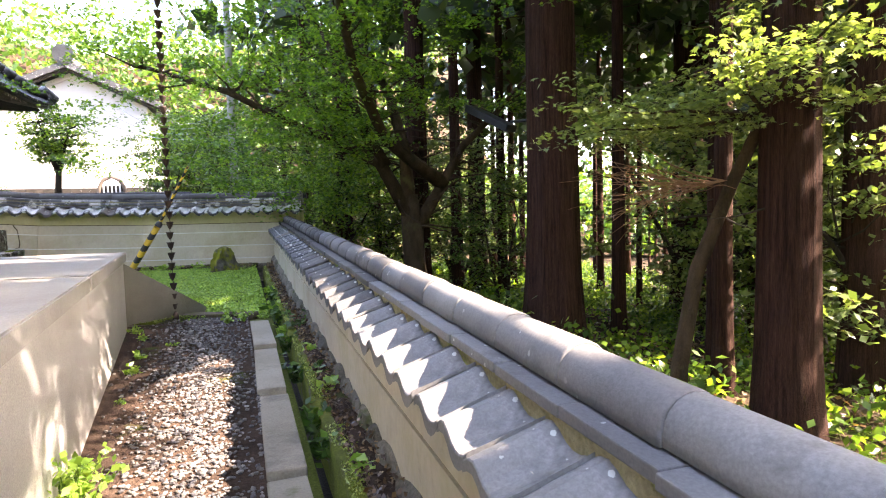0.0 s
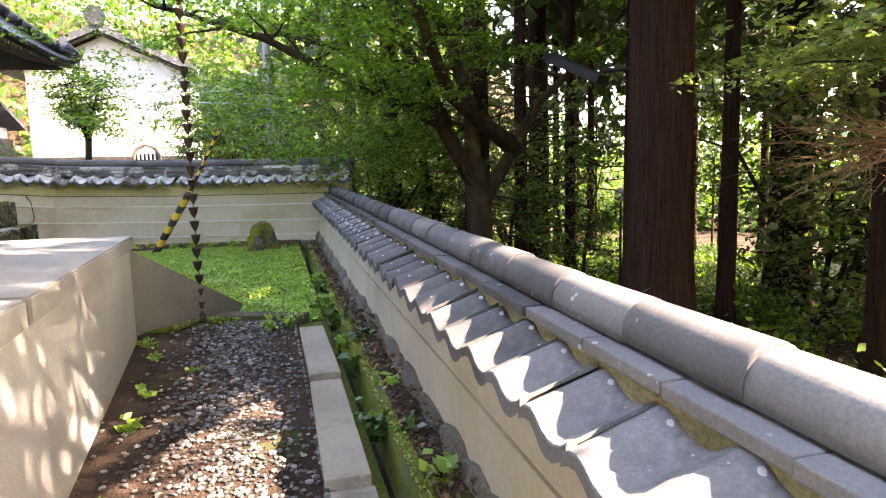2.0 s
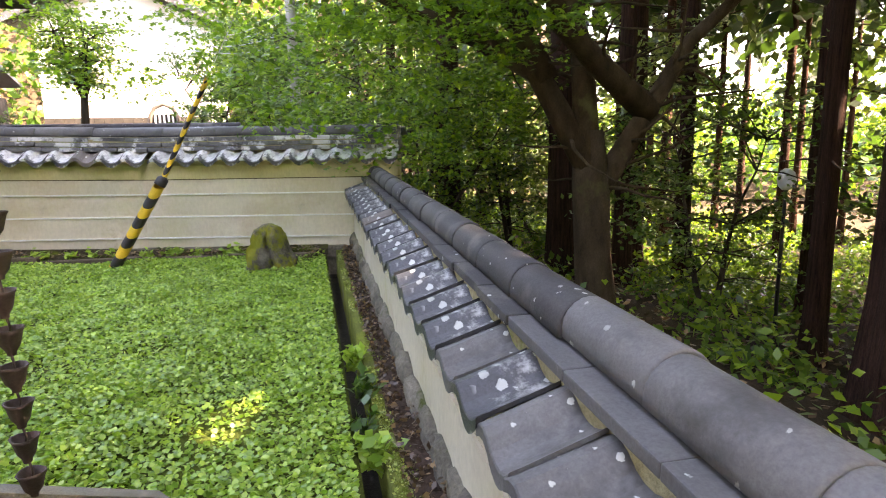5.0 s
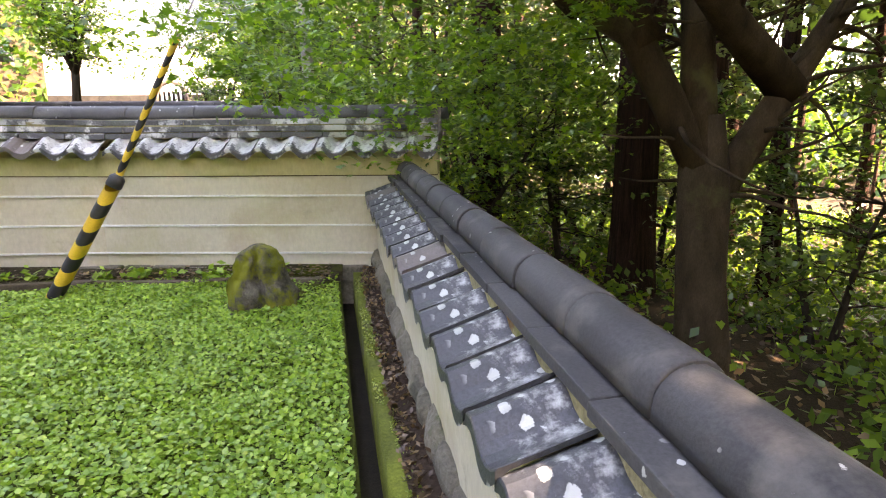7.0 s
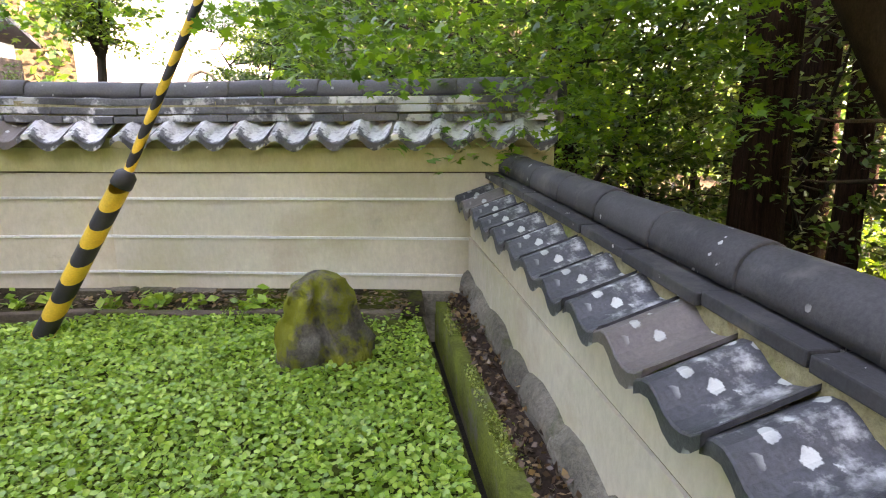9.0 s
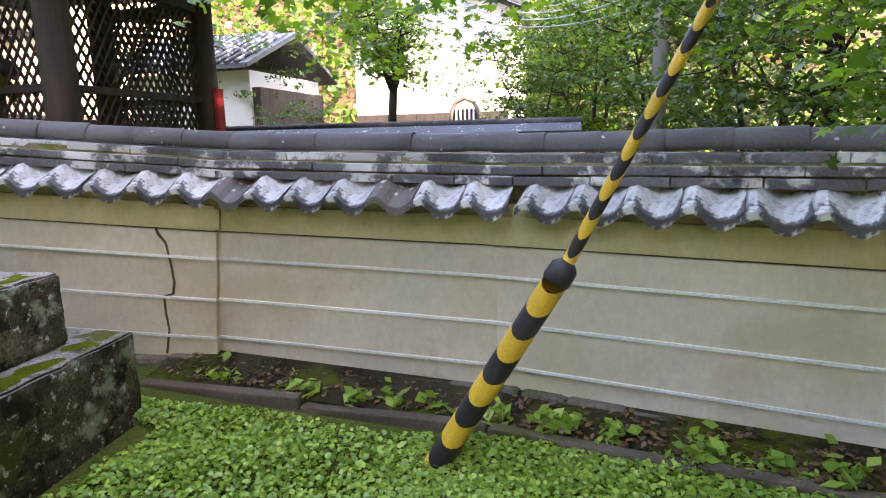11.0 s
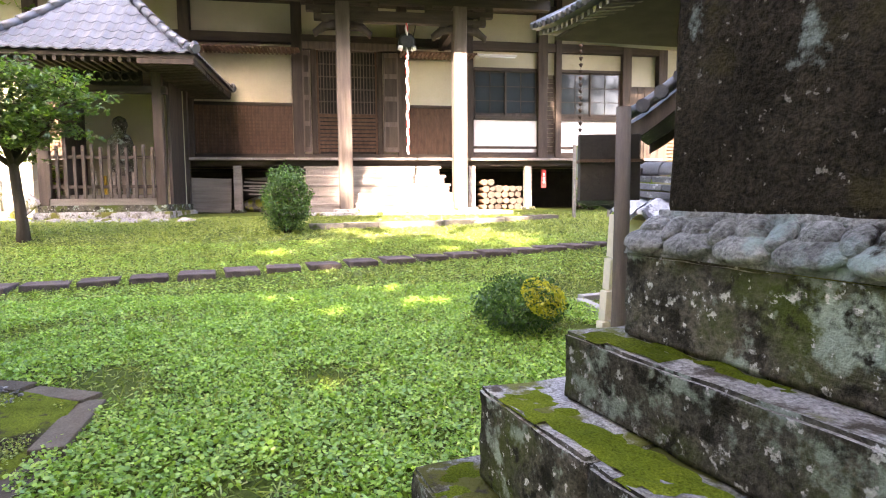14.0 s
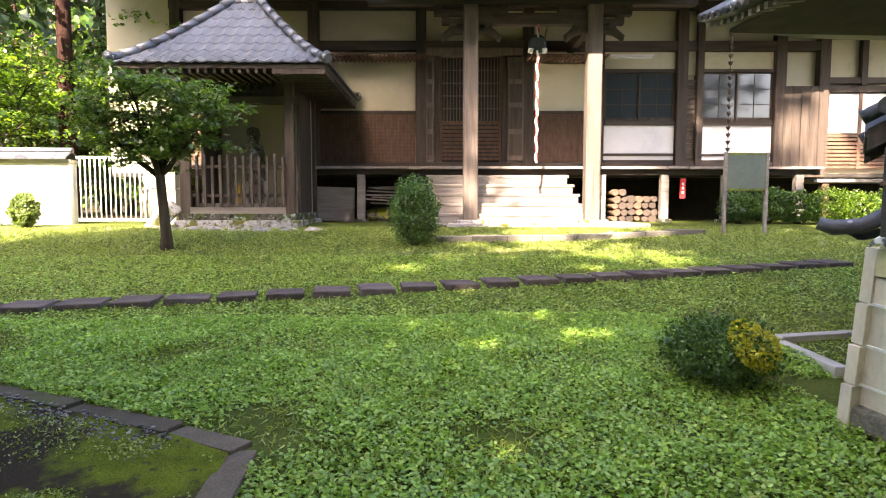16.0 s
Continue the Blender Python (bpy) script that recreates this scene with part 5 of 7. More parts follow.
        loft(bm, [[(x, 0.36, -0.02), (x, 0.36, 0.02), (x, 0.0, 0.22), (x, 0.0, 0.18)] for x in (i * 0.3, i * 0.3 + 0.292)])
        loft(bm, [[(x, -0.36, -0.02), (x, -0.36, 0.02), (x, 0.0, 0.22), (x, 0.0, 0.18)] for x in (i * 0.3, i * 0.3 + 0.292)])
        part("cap_tile", bm, M["templetile"], w)
    bm = bm_new()
    half_tube(bm, -0.02, L, 0.08, 0.08, 0.22)
    part("ridge", bm, M["templetile"], w)


west_wall()


def grille():
    g = thing("metal_gate", pose(-20.75, 0.85, 1.35, 0, 0, 90), "pale metal bar gate between the white wall and a pier", "gate")
    for k in range(15):
        bm = bm_new()
        tube(bm, [(0.08 + k * 0.125, 0, 0.06), (0.08 + k * 0.125, 0, 1.72)], [0.018, 0.018], 8)
        part("bar", bm, M["paper"], g)
    for z in (0.08, 1.70):
        bm = bm_new()
        span(bm, 0, 1.92, -0.02, 0.02, z - 0.03, z + 0.03)
        part("gate_rail", bm, M["paper"], g)
    p = thing("gate_pier", pose(-20.75, 3.1, 1.3), "cream plaster gate pier with ruled lines", "pier", kind="structure")
    for k in range(4):
        bm = bm_new()
        span(bm, -0.2, 0.2, -0.3, 0.3, k * 0.48, k * 0.48 + 0.465, 0.006)
        part("plaster_course", bm, M["plaster"], p)
    bm = bm_new()
    loft(bm, [[(0.4, y, 1.9), (0.0, y, 2.15), (-0.4, y, 1.9), (0, y, 1.85)] for y in (-0.4, 0.4)])
    part("cap", bm, M["templetile"], p)
    bm = bm_new()
    secs = [[(r * math.cos(a), r * math.sin(a), z) for a in np.linspace(0, 2 * math.pi, 14, endpoint=False)] for z, r in ((0, 0.2), (0.5, 0.22), (0.9, 0.17), (1.0, 0.09), (1.1, 0.14), (1.25, 0.15), (1.36, 0.04))]
    loft(bm, secs, smooth=True)
    whole("stone_figure", bm, M["palestone"], "small pale stone figure standing behind the bar gate", "statue", pose(-21.8, 2.2, 1.35))
    bm = bm_new()
    box(bm, (0, 0, 0), (0.9, 0.2, 0.35), ry=-42, bevel=0.04)
    whole("leaning_slab", bm, M["palestone"], "rough stone slab leaning against the shrine base", "stone slab", pose(-19.6, 3.45, 1.5, 0, 0, 90))


grille()


def notice_board():
    b = thing("notice_board", pose(-18.2, 17.35, 1.14, 0, 0, 93), "empty green notice board on two thin posts", "notice board")
    for x in (-0.52, 0.52):
        bm = bm_new()
        span(bm, x - 0.035, x + 0.035, -0.035, 0.035, -0.1, 1.92, 0.006)
        part("post", bm, M["grey"], b)
    bm = bm_new()
    span(bm, -0.5, 0.5, -0.02, 0.02, 1.05, 1.88, 0.008)
    part("panel", bm, surface("green_panel", (0.08, 0.11, 0.085), (0.12, 0.15, 0.12), 1.5, 30, 0.6, 0.1), b)
    bm = bm_new()
    bar_grid(bm, -0.5, 0.5, 1.05, 1.88, -0.03, 1, 1, 0.05, 0.06)
    part("frame", bm, M["mosskerb"], b)


notice_board()


def stepping_stones():
    a, b, c = Vector((-11.85, 3.6)), Vector((-13.37, 11.32)), Vector((-14.5, 17.2))
    pts = []
    for p, q in ((a, b), (b, c)):
        n = round((q - p).length / 0.60)
        pts += [p.lerp(q, i / n) for i in range(n)]
    rng = random.Random(12)
    for i, p in enumerate(pts):
        bm = bm_new()
        box(bm, (0, 0, 0), (0.50 + rng.uniform(-0.03, 0.03), 0.56 + rng.uniform(-0.05, 0.03), 0.10), bevel=0.018)
        for v in bm.verts:
            v.co += noise.noise_vector(v.co * 8 + Vector((i, 0, 0))) * 0.012
        whole("stepping_stone", bm, M["paving"], "flat brown-grey stepping stone set in the lawn", "stepping stone", pose(p.x, p.y, float(height(p.x, p.y)) + 0.022, rng.uniform(-1, 1), rng.uniform(-1, 1), 98 + rng.uniform(-5, 5)), "stepping stones across the lawn")


stepping_stones()


# stone edging in the grass before the temple
kerb_run([(-17.2, 10.0), (-17.3, 13.0), (-18.3, 16.3)], 0.45, 0.10, 0.25, M["footing"], "low irregular stone edging in the grass", "stone_edging", piece=0.8, seed=9)
kerb_run([(-9.3, 13.0), (-10.35, 13.1), (-10.6, 14.6)], 0.13, 0.06, 0.22, M["capstone"], "pale concrete kerb at the wall's end", seed=10, piece=1.2)


# ---- wooden gate with lattice walls, beyond the cross wall ----
def lattice(parent, p0, p1, z0, z1, cell=0.115):
    """Diagonal lattice between two posts."""
    a, b = Vector((*p0, 0)), Vector((*p1, 0))
    L, H = (b - a).length, z1 - z0
    d = (b - a).normalized()
    nrm = Vector((-d.y, d.x, 0))
    bm = bm_new()
    n = int((L + H) / cell) + 1
    for sgn, off in ((1, 0.0), (-1, 0.022)):
        for k in range(-int(H / cell) - 1, n):
            x0, x1 = k * cell, k * cell + H * 0.62
            pts = []
            for x, z in ((x0, 0.0), (x1, H)) if sgn > 0 else ((x1, 0.0), (x0, H)):
                pts.append((x, z))
            (xa, za), (xb, zb) = pts
            t0, t1 = 0.0, 1.0
            dx = xb - xa
            for lim, s in ((0, 1), (L, -1)):
                fa, fb = (xa - lim) * s, (xb - lim) * s
                if fa < 0 and fb < 0:
                    t0, t1 = 1, 0
                elif fa < 0:
                    t0 = max(t0, -fa / (fb - fa))
                elif fb < 0:
                    t1 = min(t1, fa / (fa - fb))
            if t1 - t0 < 0.02:
                continue
            q0 = a + d * (xa + dx * t0) + nrm * off + Vector((0, 0, z0 + za + (zb - za) * t0))
            q1 = a + d * (xa + dx * t1) + nrm * off + Vector((0, 0, z0 + za + (zb - za) * t1))
            up = (q1 - q0).normalized().cross(nrm)
            w = up * 0.0145
            t = nrm * 0.009
            loft(bm, [[q + w + t, q - w + t, q - w - t, q + w - t] for q in (q0, q1)])
    o = part("lattice", bm, M["wood"], parent)
    return o


def gate():
    g = thing("wooden_gate", (0, 0, 0), "dark wooden temple gate with diagonal lattice walls and tiled roof", "gate house")
    cols = {}
    for i, x in enumerate((-7.3, -8.98, -11.2)):
        for j, y in enumerate((15.15, 17.5)):
            bm = bm_new()
            tube(bm, [(x, y, 0.2), (x, y, 4.3)], [0.17, 0.165], 14)
            part("column", bm, M["wood"], g)
            cols[i, j] = (x, y)
    for a, b in (((0, 0), (0, 1)), ((0, 0), (1, 0)), ((1, 0), (2, 0)), ((0, 1), (1, 1))):
        lattice(g, cols[a], cols[b], 1.0, 3.35)
        p, q = Vector(cols[a]), Vector(cols[b])
        c = (p + q) / 2
        for z, h in ((0.9, 0.14), (3.42, 0.16), (4.1, 0.25), (2.2, 0.08)):
            bm = bm_new()
            box(bm, (c.x, c.y, z), ((q - p).length, 0.13, h), rz=math.degrees(math.atan2((q - p).y, (q - p).x)), bevel=0.01)
            part("beam", bm, M["woodh"], g)
    # roof: hipped, with turned-up corner towards the lawn
    x0, x1, y0, y1, ze = -13.2, -5.75, 13.6, 20.0, 4.25
    bm = bm_new()
    secs = []
    for t in np.linspace(0, 1, 7):
        hx, hy = (x1 - x0) / 2 * (1 - 0.62 * t), (y1 - y0) / 2 * (1 - 0.97 * t)
        z = ze + 2.3 * t ** 1.25
        ring = []
        for k in range(32):
            s = k / 32 * 4
            q = 2 * (s - int(s)) - 1
            px, py = [(q, -1), (1, q), (-q, 1), (-1, -q)][int(s) % 4]
            lift = 0.22 * (abs(q) ** 4) * (1 - t)
            ring.append(((x0 + x1) / 2 + px * hx, (y0 + y1) / 2 + py * hy, z + lift))
        secs.append(ring)
    loft(bm, secs)
    part("roof", bm, M["templetile"], g)
    # round tile ends and rafters round the eave
    for side in range(2):
        for k in range(44):
            q = -1 + 2 * (k + 0.5) / 44
            px, py = [(q, -1), (1, q), (-q, 1), (-1, -q)][side]
            c = Vector(((x0 + x1) / 2 + px * (x1 - x0) / 2, (y0 + y1) / 2 + py * (y1 - y0) / 2, ze + 0.22 * abs(q) ** 4))
            inn = Vector((-px if abs(px) == 1 else 0, -py if abs(py) == 1 else 0, 0))
            bm = bm_new()
            tube(bm, [c - inn * 0.03 + Vector((0, 0, 0.04)), c + inn * 0.9 + Vector((0, 0, 0.5))], [0.05, 0.05], 8)
            part("round_tile", bm, M["tile"], g)
            a, b = c + inn * 0.12 + Vector((0, 0, -0.09)), c + inn * 1.6 + Vector((0, 0, 0.1))
            w = inn.cross(Vector((0, 0, 1))) * 0.035
            bm = bm_new()
            loft(bm, [[p + w, p - w, p - w + Vector((0, 0, 0.08)), p + w + Vector((0, 0, 0.08))] for p in (a, b)])
            part("rafter", bm, M["grey"], g)
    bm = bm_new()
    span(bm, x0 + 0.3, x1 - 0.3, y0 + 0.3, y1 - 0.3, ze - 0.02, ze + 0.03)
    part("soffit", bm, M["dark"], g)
    for k in range(8):
        t0, t1 = k / 8 * 0.6, (k + 1) / 8 * 0.6

        def hip(t):
            return Vector(((x0 + x1) / 2 + (x1 - x0) / 2 * (1 - 0.62 * t), (y0 + y1) / 2 + (y1 - y0) / 2 * (1 - 0.97 * t), ze + 2.3 * t ** 1.25 + 0.22 * (1 - t) + 0.14))
        bm = bm_new()
        tube(bm, [hip(t0), hip(t1)], [0.14, 0.12], 10)
        part("hip_tile", bm, M["tile"], g)
    bm = bm_new()
    tube(bm, [hip(0.0) + Vector((0.02, 0.02, 0.0)), hip(0.1) + Vector((0, 0, 0.16))], [0.12, 0.13], 10)
    part("hip_end", bm, M["tile"], g)
    bm = bm_new()
    span(bm, -7.12, -7.05, 17.4, 17.55, 1.75, 2.35, 0.02)
    part("red_cloth", bm, M["red"], g)


gate()


# ---- white storehouse and the low roofs before it ----
def storehouse():
    s = thing("storehouse", pose(-10.5, 39.5, 0.9, 0, 0, 0), "tall white plastered storehouse with dark board dado and gabled roof", "storehouse")
    hw, dp, eave, peak = 4.0, 6.0, 6.75, 8.6
    bm = bm_new()
    prof = [(-hw, 0), (hw, 0), (hw, eave), (0, peak), (-hw, eave)]
    loft(bm, [[(x, y, z) for x, z in prof] for y in (0, dp)])
    part("wall", bm, M["white"], s)
    for k in range(17):
        bm = bm_new()
        span(bm, -hw + k * 0.467, -hw + k * 0.467 + 0.45, -0.06, -0.005, 0.0, 2.05)
        part("dado_board", bm, M["dark"], s)
    for sg in (-1, 1):
        bm = bm_new()
        a = (peak - eave) / hw
        loft(bm, [[(sg * -0.05, y, peak + 0.25), (sg * -0.05, y, peak + 0.62), (sg * (hw + 1.0), y, eave - a * 1.0 + 0.62), (sg * (hw + 1.0), y, eave - a * 1.0 + 0.25)] for y in (-0.9, dp + 0.9)])
        part("roof_slope", bm, M["tile"], s)
        bm = bm_new()
        loft(bm, [[(0, y, peak + 0.05), (0, y, peak + 0.3), (sg * (hw + 0.8), y, eave - a * 0.8 + 0.3), (sg * (hw + 0.8), y, eave - a * 0.8 + 0.05)] for y in (-0.75, -0.55)])
        part("barge_board", bm, M["dark"], s)
        bm = bm_new()
        loft(bm, [[(0, y, peak - 0.25), (0, y, peak + 0.05), (sg * hw, y, eave + 0.05), (sg * hw, y, eave - 0.25)] for y in (-0.10, 0.0)])
        part("gable_band", bm, M["white"], s)
    bm = bm_new()
    tube(bm, [(0, -1.0, peak + 0.75), (0, dp + 1, peak + 0.75)], [0.3, 0.3], 10)
    part("ridge", bm, M["tile"], s)
    bm = bm_new()
    tube(bm, [(0, -1.05, peak + 0.9), (0, -0.85, peak + 0.95)], [0.55, 0.5], 14)
    part("ridge_end", bm, M["templetile"], s)


storehouse()


def bell_window():
    """The pale bell-shaped wooden lantern window seen over the wall."""
    w = thing("bell_window", pose(-8.05, 36.6, 1.85), "pale bell-shaped wooden window with upright bars", "window")
    outline = [(-0.72, 0.0), (-0.62, 0.75), (-0.42, 1.12), (0, 1.32), (0.42, 1.12), (0.62, 0.75), (0.72, 0.0)]
    bm = bm_new()
    tube(bm, [(x, 0, z + 0.25) for x, z in outline], [0.10] * 7, 8)
    part("frame", bm, M["colwood"], w)
    for k in range(5):
        x = -0.4 + 0.2 * k
        bm = bm_new()
        span(bm, x - 0.035, x + 0.035, -0.04, 0.04, 0.3, 1.35 - abs(x) * 0.5)
        part("bar", bm, M["paper"], w)
    bm = bm_new()
    span(bm, -0.85, 0.85, -0.15, 0.15, 0.0, 0.28, 0.03)
    part("sill", bm, M["colwood"], w)
    bm = bm_new()
    span(bm, -0.6, 0.6, 0.1, 0.14, 0.25, 1.1)
    part("backing", bm, M["dark"], w)
    bm = bm_new()
    for x in (-0.7, 0.7):
        span(bm, x - 0.08, x + 0.08, -0.08, 0.08, -1.0, 0.05)
    part("legs", bm, M["dark"], w)


bell_window()


def rear_wall():
    m, L = axis_pose((-2.3, 21.0, 1.72), (-9.0, 20.4, 1.72))
    w = thing("rear_wall", m, "second low plaster wall with a dark tiled cap behind the first", "wall", kind="structure")
    bm = bm_new()
    span(bm, 0, L, -0.25, 0.25, -1.6, 0.0)
    part("plaster", bm, M["plaster"], w)
    bm = bm_new()
    loft(bm, [[(x, -0.42, -0.02), (x, 0.42, -0.02), (x, 0.15, 0.12), (x, -0.15, 0.12)] for x in (0, L)])
    part("slope", bm, M["tile"], w)
    x = 0
    while x < L:
        bm = bm_new()
        half_tube(bm, x, x + 0.5, 0.08, 0.075, 0.14)
        part("ridge_tile", bm, M["ridge"], w)
        x += 0.48


rear_wall()


# ---- trees ----
def branch_path(rng, p, d, length, n=5, curl=0.25, lift=0.0):
    pts = [Vector(p)]
    d = Vector(d).normalized()
    for k in range(n):
        d = (d + Vector((rng.uniform(-curl, curl), rng.uniform(-curl, curl), rng.uniform(-curl, curl) + lift))).normalized()
        pts.append(pts[-1] + d * (length / n))
    return pts


def spray_points(nrng, centres, radius, thick, per):
    """Points of level, layered sprays of leaves round the centres."""
    out = []
    for c in centres:
        r = radius * nrng.uniform(0.6, 1.25)
        a = nrng.uniform(0, 2 * math.pi, per)
        q = np.sqrt(nrng.uniform(0, 1, per)) * r
        wob = 1 + 0.35 * np.sin(3 * a + nrng.uniform(0, 6))
        z = nrng.normal(0, thick, per) - 0.18 * (q / r) ** 2 * r
        out.append(np.stack([c[0] + q * wob * np.cos(a), c[1] + q * wob * np.sin(a), c[2] + z], axis=1))
    return np.concatenate(out)


def main_maple():
    t = thing("maple_tree", (2.98, 12.15, -1.0), "large forked maple with layered green leaves beyond the wall", "tree")
    o = Vector((2.98, 12.15, -1.0))
    rng = random.Random(21)
    fork = Vector((2.93, 12.27, 1.45))
    bm = bm_new()
    tube(bm, [(0.1, 0, -0.3), (0.05, 0.0, 0.3), (0.0, 0.03, 1.0), (-0.02, 0.07, 1.9), fork - o], [0.38, 0.25, 0.22, 0.22, 0.17], 14, wob=0.15)
    part("trunk", bm, M["maplebark"], t)
    limbs = [
        [fork, (2.35, 12.45, 2.15), (1.6, 12.5, 2.55), (0.76, 12.4, 2.85), (-0.6, 12.3, 3.5), (-2.2, 12.0, 3.9)],
        [(2.45, 12.42, 2.05), (2.1, 12.5, 2.75), (1.84, 12.6, 3.4), (1.6, 12.9, 4.3), (1.2, 13.6, 5.4)],
        [fork, (2.88, 12.4, 2.4), (2.7, 12.9, 3.6), (2.3, 13.6, 4.8), (1.8, 14.3, 5.8)],
        [(3.0, 12.2, 0.72), (3.28, 12.22, 1.1), (3.66, 12.2, 1.7), (4.05, 12.05, 2.45), (4.7, 11.8, 3.1), (5.7, 11.6, 4.2)],
        [(3.66, 12.2, 1.68), (3.0, 11.95, 2.1), (2.3, 11.6, 2.55), (1.6, 10.6, 3.6), (1.1, 9.0, 4.6), (0.8, 7.4, 5.3)],
        [(1.9, 12.5, 2.4), (1.4, 13.4, 3.2), (0.8, 14.2, 3.8), (-0.4, 15.0, 4.2)],
    ]
    ends = []
    for L in limbs:
        pts = [Vector(p) - o for p in L]
        if L[0] is fork:
            pts[0] = pts[0] - Vector((0.03, 0.06, 0.4))
        bm = bm_new()
        r = [0.165 - 0.135 * k / (len(pts) - 1) for k in range(len(pts))]
        tube(bm, pts, r, 10, wob=0.12)
        for k in range(1, len(pts)):
            for q in range(5):
                s = branch_path(rng, pts[k - 1].lerp(pts[k], rng.random()), (rng.uniform(-1, 1), rng.uniform(-1, 1), rng.uniform(-0.2, 0.6)), rng.uniform(0.6, 1.6), 4, 0.3)
                tube(bm, s, [0.03, 0.022, 0.016, 0.010, 0.005], 5)
                ends += s[2:]
        part("limb", bm, M["maplebark"], t)
    nrng = np.random.default_rng(3)
    C = np.array([[*e] for e in ends])
    extra = np.stack([nrng.uniform(-4.6, 3.0, 190) - o.x, nrng.uniform(12.2, 17.0, 190) - o.y, nrng.uniform(2.15, 6.2, 190) - o.z], axis=1)
    lowex = np.stack([nrng.uniform(-0.2, 3.2, 60) - o.x, nrng.uniform(12.9, 16.0, 60) - o.y, nrng.uniform(1.0, 2.4, 60) - o.z], axis=1)
    hang = np.array([(-0.6, 12.15, 1.62), (-0.9, 12.0, 1.8), (-0.2, 12.2, 1.75), (-1.1, 11.9, 2.1), (-0.4, 11.8, 2.2), (0.3, 11.9, 2.3), (0.9, 12.0, 2.35), (0.0, 11.4, 2.5), (0.7, 11.3, 2.6), (-0.8, 11.2, 2.6), (1.4, 11.6, 2.5), (1.8, 11.9, 2.4), (0.5, 12.3, 1.95), (0.45, 12.6, 1.45), (0.35, 12.75, 1.25), (1.2, 12.4, 2.1), (-0.3, 10.9, 2.75), (0.6, 10.7, 2.8), (1.3, 10.9, 2.8)]) - np.array([*o])
    # High sprays, mostly out of view, added to shade the wall's ridge.
    roof = np.stack([nrng.uniform(-0.4, 4.6, 130) - o.x, nrng.uniform(6.6, 12.6, 130) - o.y, nrng.uniform(4.3, 6.6, 130) - o.z], axis=1)
    P = spray_points(nrng, np.concatenate([C, extra[:130], lowex, hang, hang + np.array([0.1, 0.2, 0.12]), roof]), 0.5, 0.045, 64)
    bare = (np.hypot(P[:, 0] - 0.2, P[:, 1] - 0.1) < 1.25) & (P[:, 2] < 4.0)
    bare |= (P[:, 0] > -0.6) & (P[:, 1] < 0.7) & (P[:, 2] < 4.2)
    P = P[~bare]
    part("crown", quads_mesh("crown", leaves(P, 0.078, nrng, 0.68, "maple"), M["maple"], 10), None, t)


main_maple()


def near_branch():
    """The leafy maple bough and dead twigs that reach over the wall at the start."""
    t = thing("young_maple", (5.4, 5.2, -1.5), "slender leaning maple with a pale sunlit leafy bough", "tree")
    o = Vector((5.4, 5.2, -1.5))
    rng = random.Random(5)
    bm = bm_new()
    trunk = [Vector(p) - o for p in ((4.05, 5.2, -1.6), (4.15, 5.25, -0.6), (4.4, 5.3, 0.4), (4.75, 5.2, 1.3), (5.1, 5.0, 2.2), (5.3, 4.8, 3.4), (5.1, 4.3, 4.6), (4.8, 3.6, 5.6))]
    tube(bm, trunk, [0.11, 0.085, 0.08, 0.07, 0.06, 0.05, 0.04, 0.02], 10, wob=0.15)
    part("trunk", bm, M["maplebark"], t)
    cent = []
    bm = bm_new()
    for q in range(9):
        s = branch_path(rng, Vector((5.0, 5.0, 2.0)) - o, (-1.0 + 0.15 * q, 0.9 - 0.42 * (q % 5), 0.10), rng.uniform(1.7, 2.9), 7, 0.16, -0.01)
        tube(bm, s, [0.028, 0.024, 0.02, 0.015, 0.012, 0.008, 0.005, 0.003], 6)
        cent += s[2:]
        for k in range(3):
            s2 = branch_path(rng, s[2 + k], (rng.uniform(-1, 0.4), rng.uniform(-1, 1), 0.05), 0.9, 4, 0.2)
            tube(bm, s2, [0.012, 0.009, 0.006, 0.004, 0.002], 5)
            cent += s2[1:]
    tagged(part("branch_work", bm, M["maplebark"], t), kind="stuff")
    nrng = np.random.default_rng(8)
    P = spray_points(nrng, np.array([[*c] for c in cent]), 0.34, 0.03, 34)
    part("crown", quads_mesh("crown", leaves(P, 0.07, nrng, 0.7, "maple"), M["bright_leaf"], 10), None, t)
    # Unseen upper crown, added to keep the sun off the platform.
    bm = bm_new()
    cent = []
    for q in range(36):
        a = Vector((5.0, 4.2 + rng.uniform(-0.5, 0.5), 4.4 + rng.uniform(-0.3, 1.0)))
        bx = rng.uniform(2.6, 5.6)
        b = Vector((bx, rng.uniform(-1.6, 6.0), 1.3 + (bx - 1) * 0.925 + rng.uniform(0.5, 2.2)))
        s = [a.lerp(b, k / 5) + Vector((rng.uniform(-0.1, 0.1), rng.uniform(-0.1, 0.1), 0.25 * math.sin(math.pi * k / 5))) - o for k in range(6)]
        tube(bm, s, [0.03, 0.025, 0.02, 0.014, 0.009, 0.004], 5)
        cent += s[3:]
    tagged(part("upper_branch_work", bm, M["maplebark"], t), kind="stuff")
    P = spray_points(nrng, np.array([[*c] for c in cent]), 0.65, 0.08, 110)
    part("upper_crown", quads_mesh("crown", leaves(P, 0.085, nrng, 0.55, "maple"), M["maple"], 10), None, t)
    bm = bm_new()
    for q in range(26):
        s = branch_path(rng, Vector((4.6, 5.4 + rng.uniform(-0.3, 0.5), 1.35)) - o, (-1, rng.uniform(-0.3, 1.4), rng.uniform(-0.35, 0.2)), rng.uniform(0.8, 1.7), 5, 0.3)
        tube(bm, s, [0.010, 0.008, 0.006, 0.004, 0.003, 0.002], 5)
        for k in range(3):
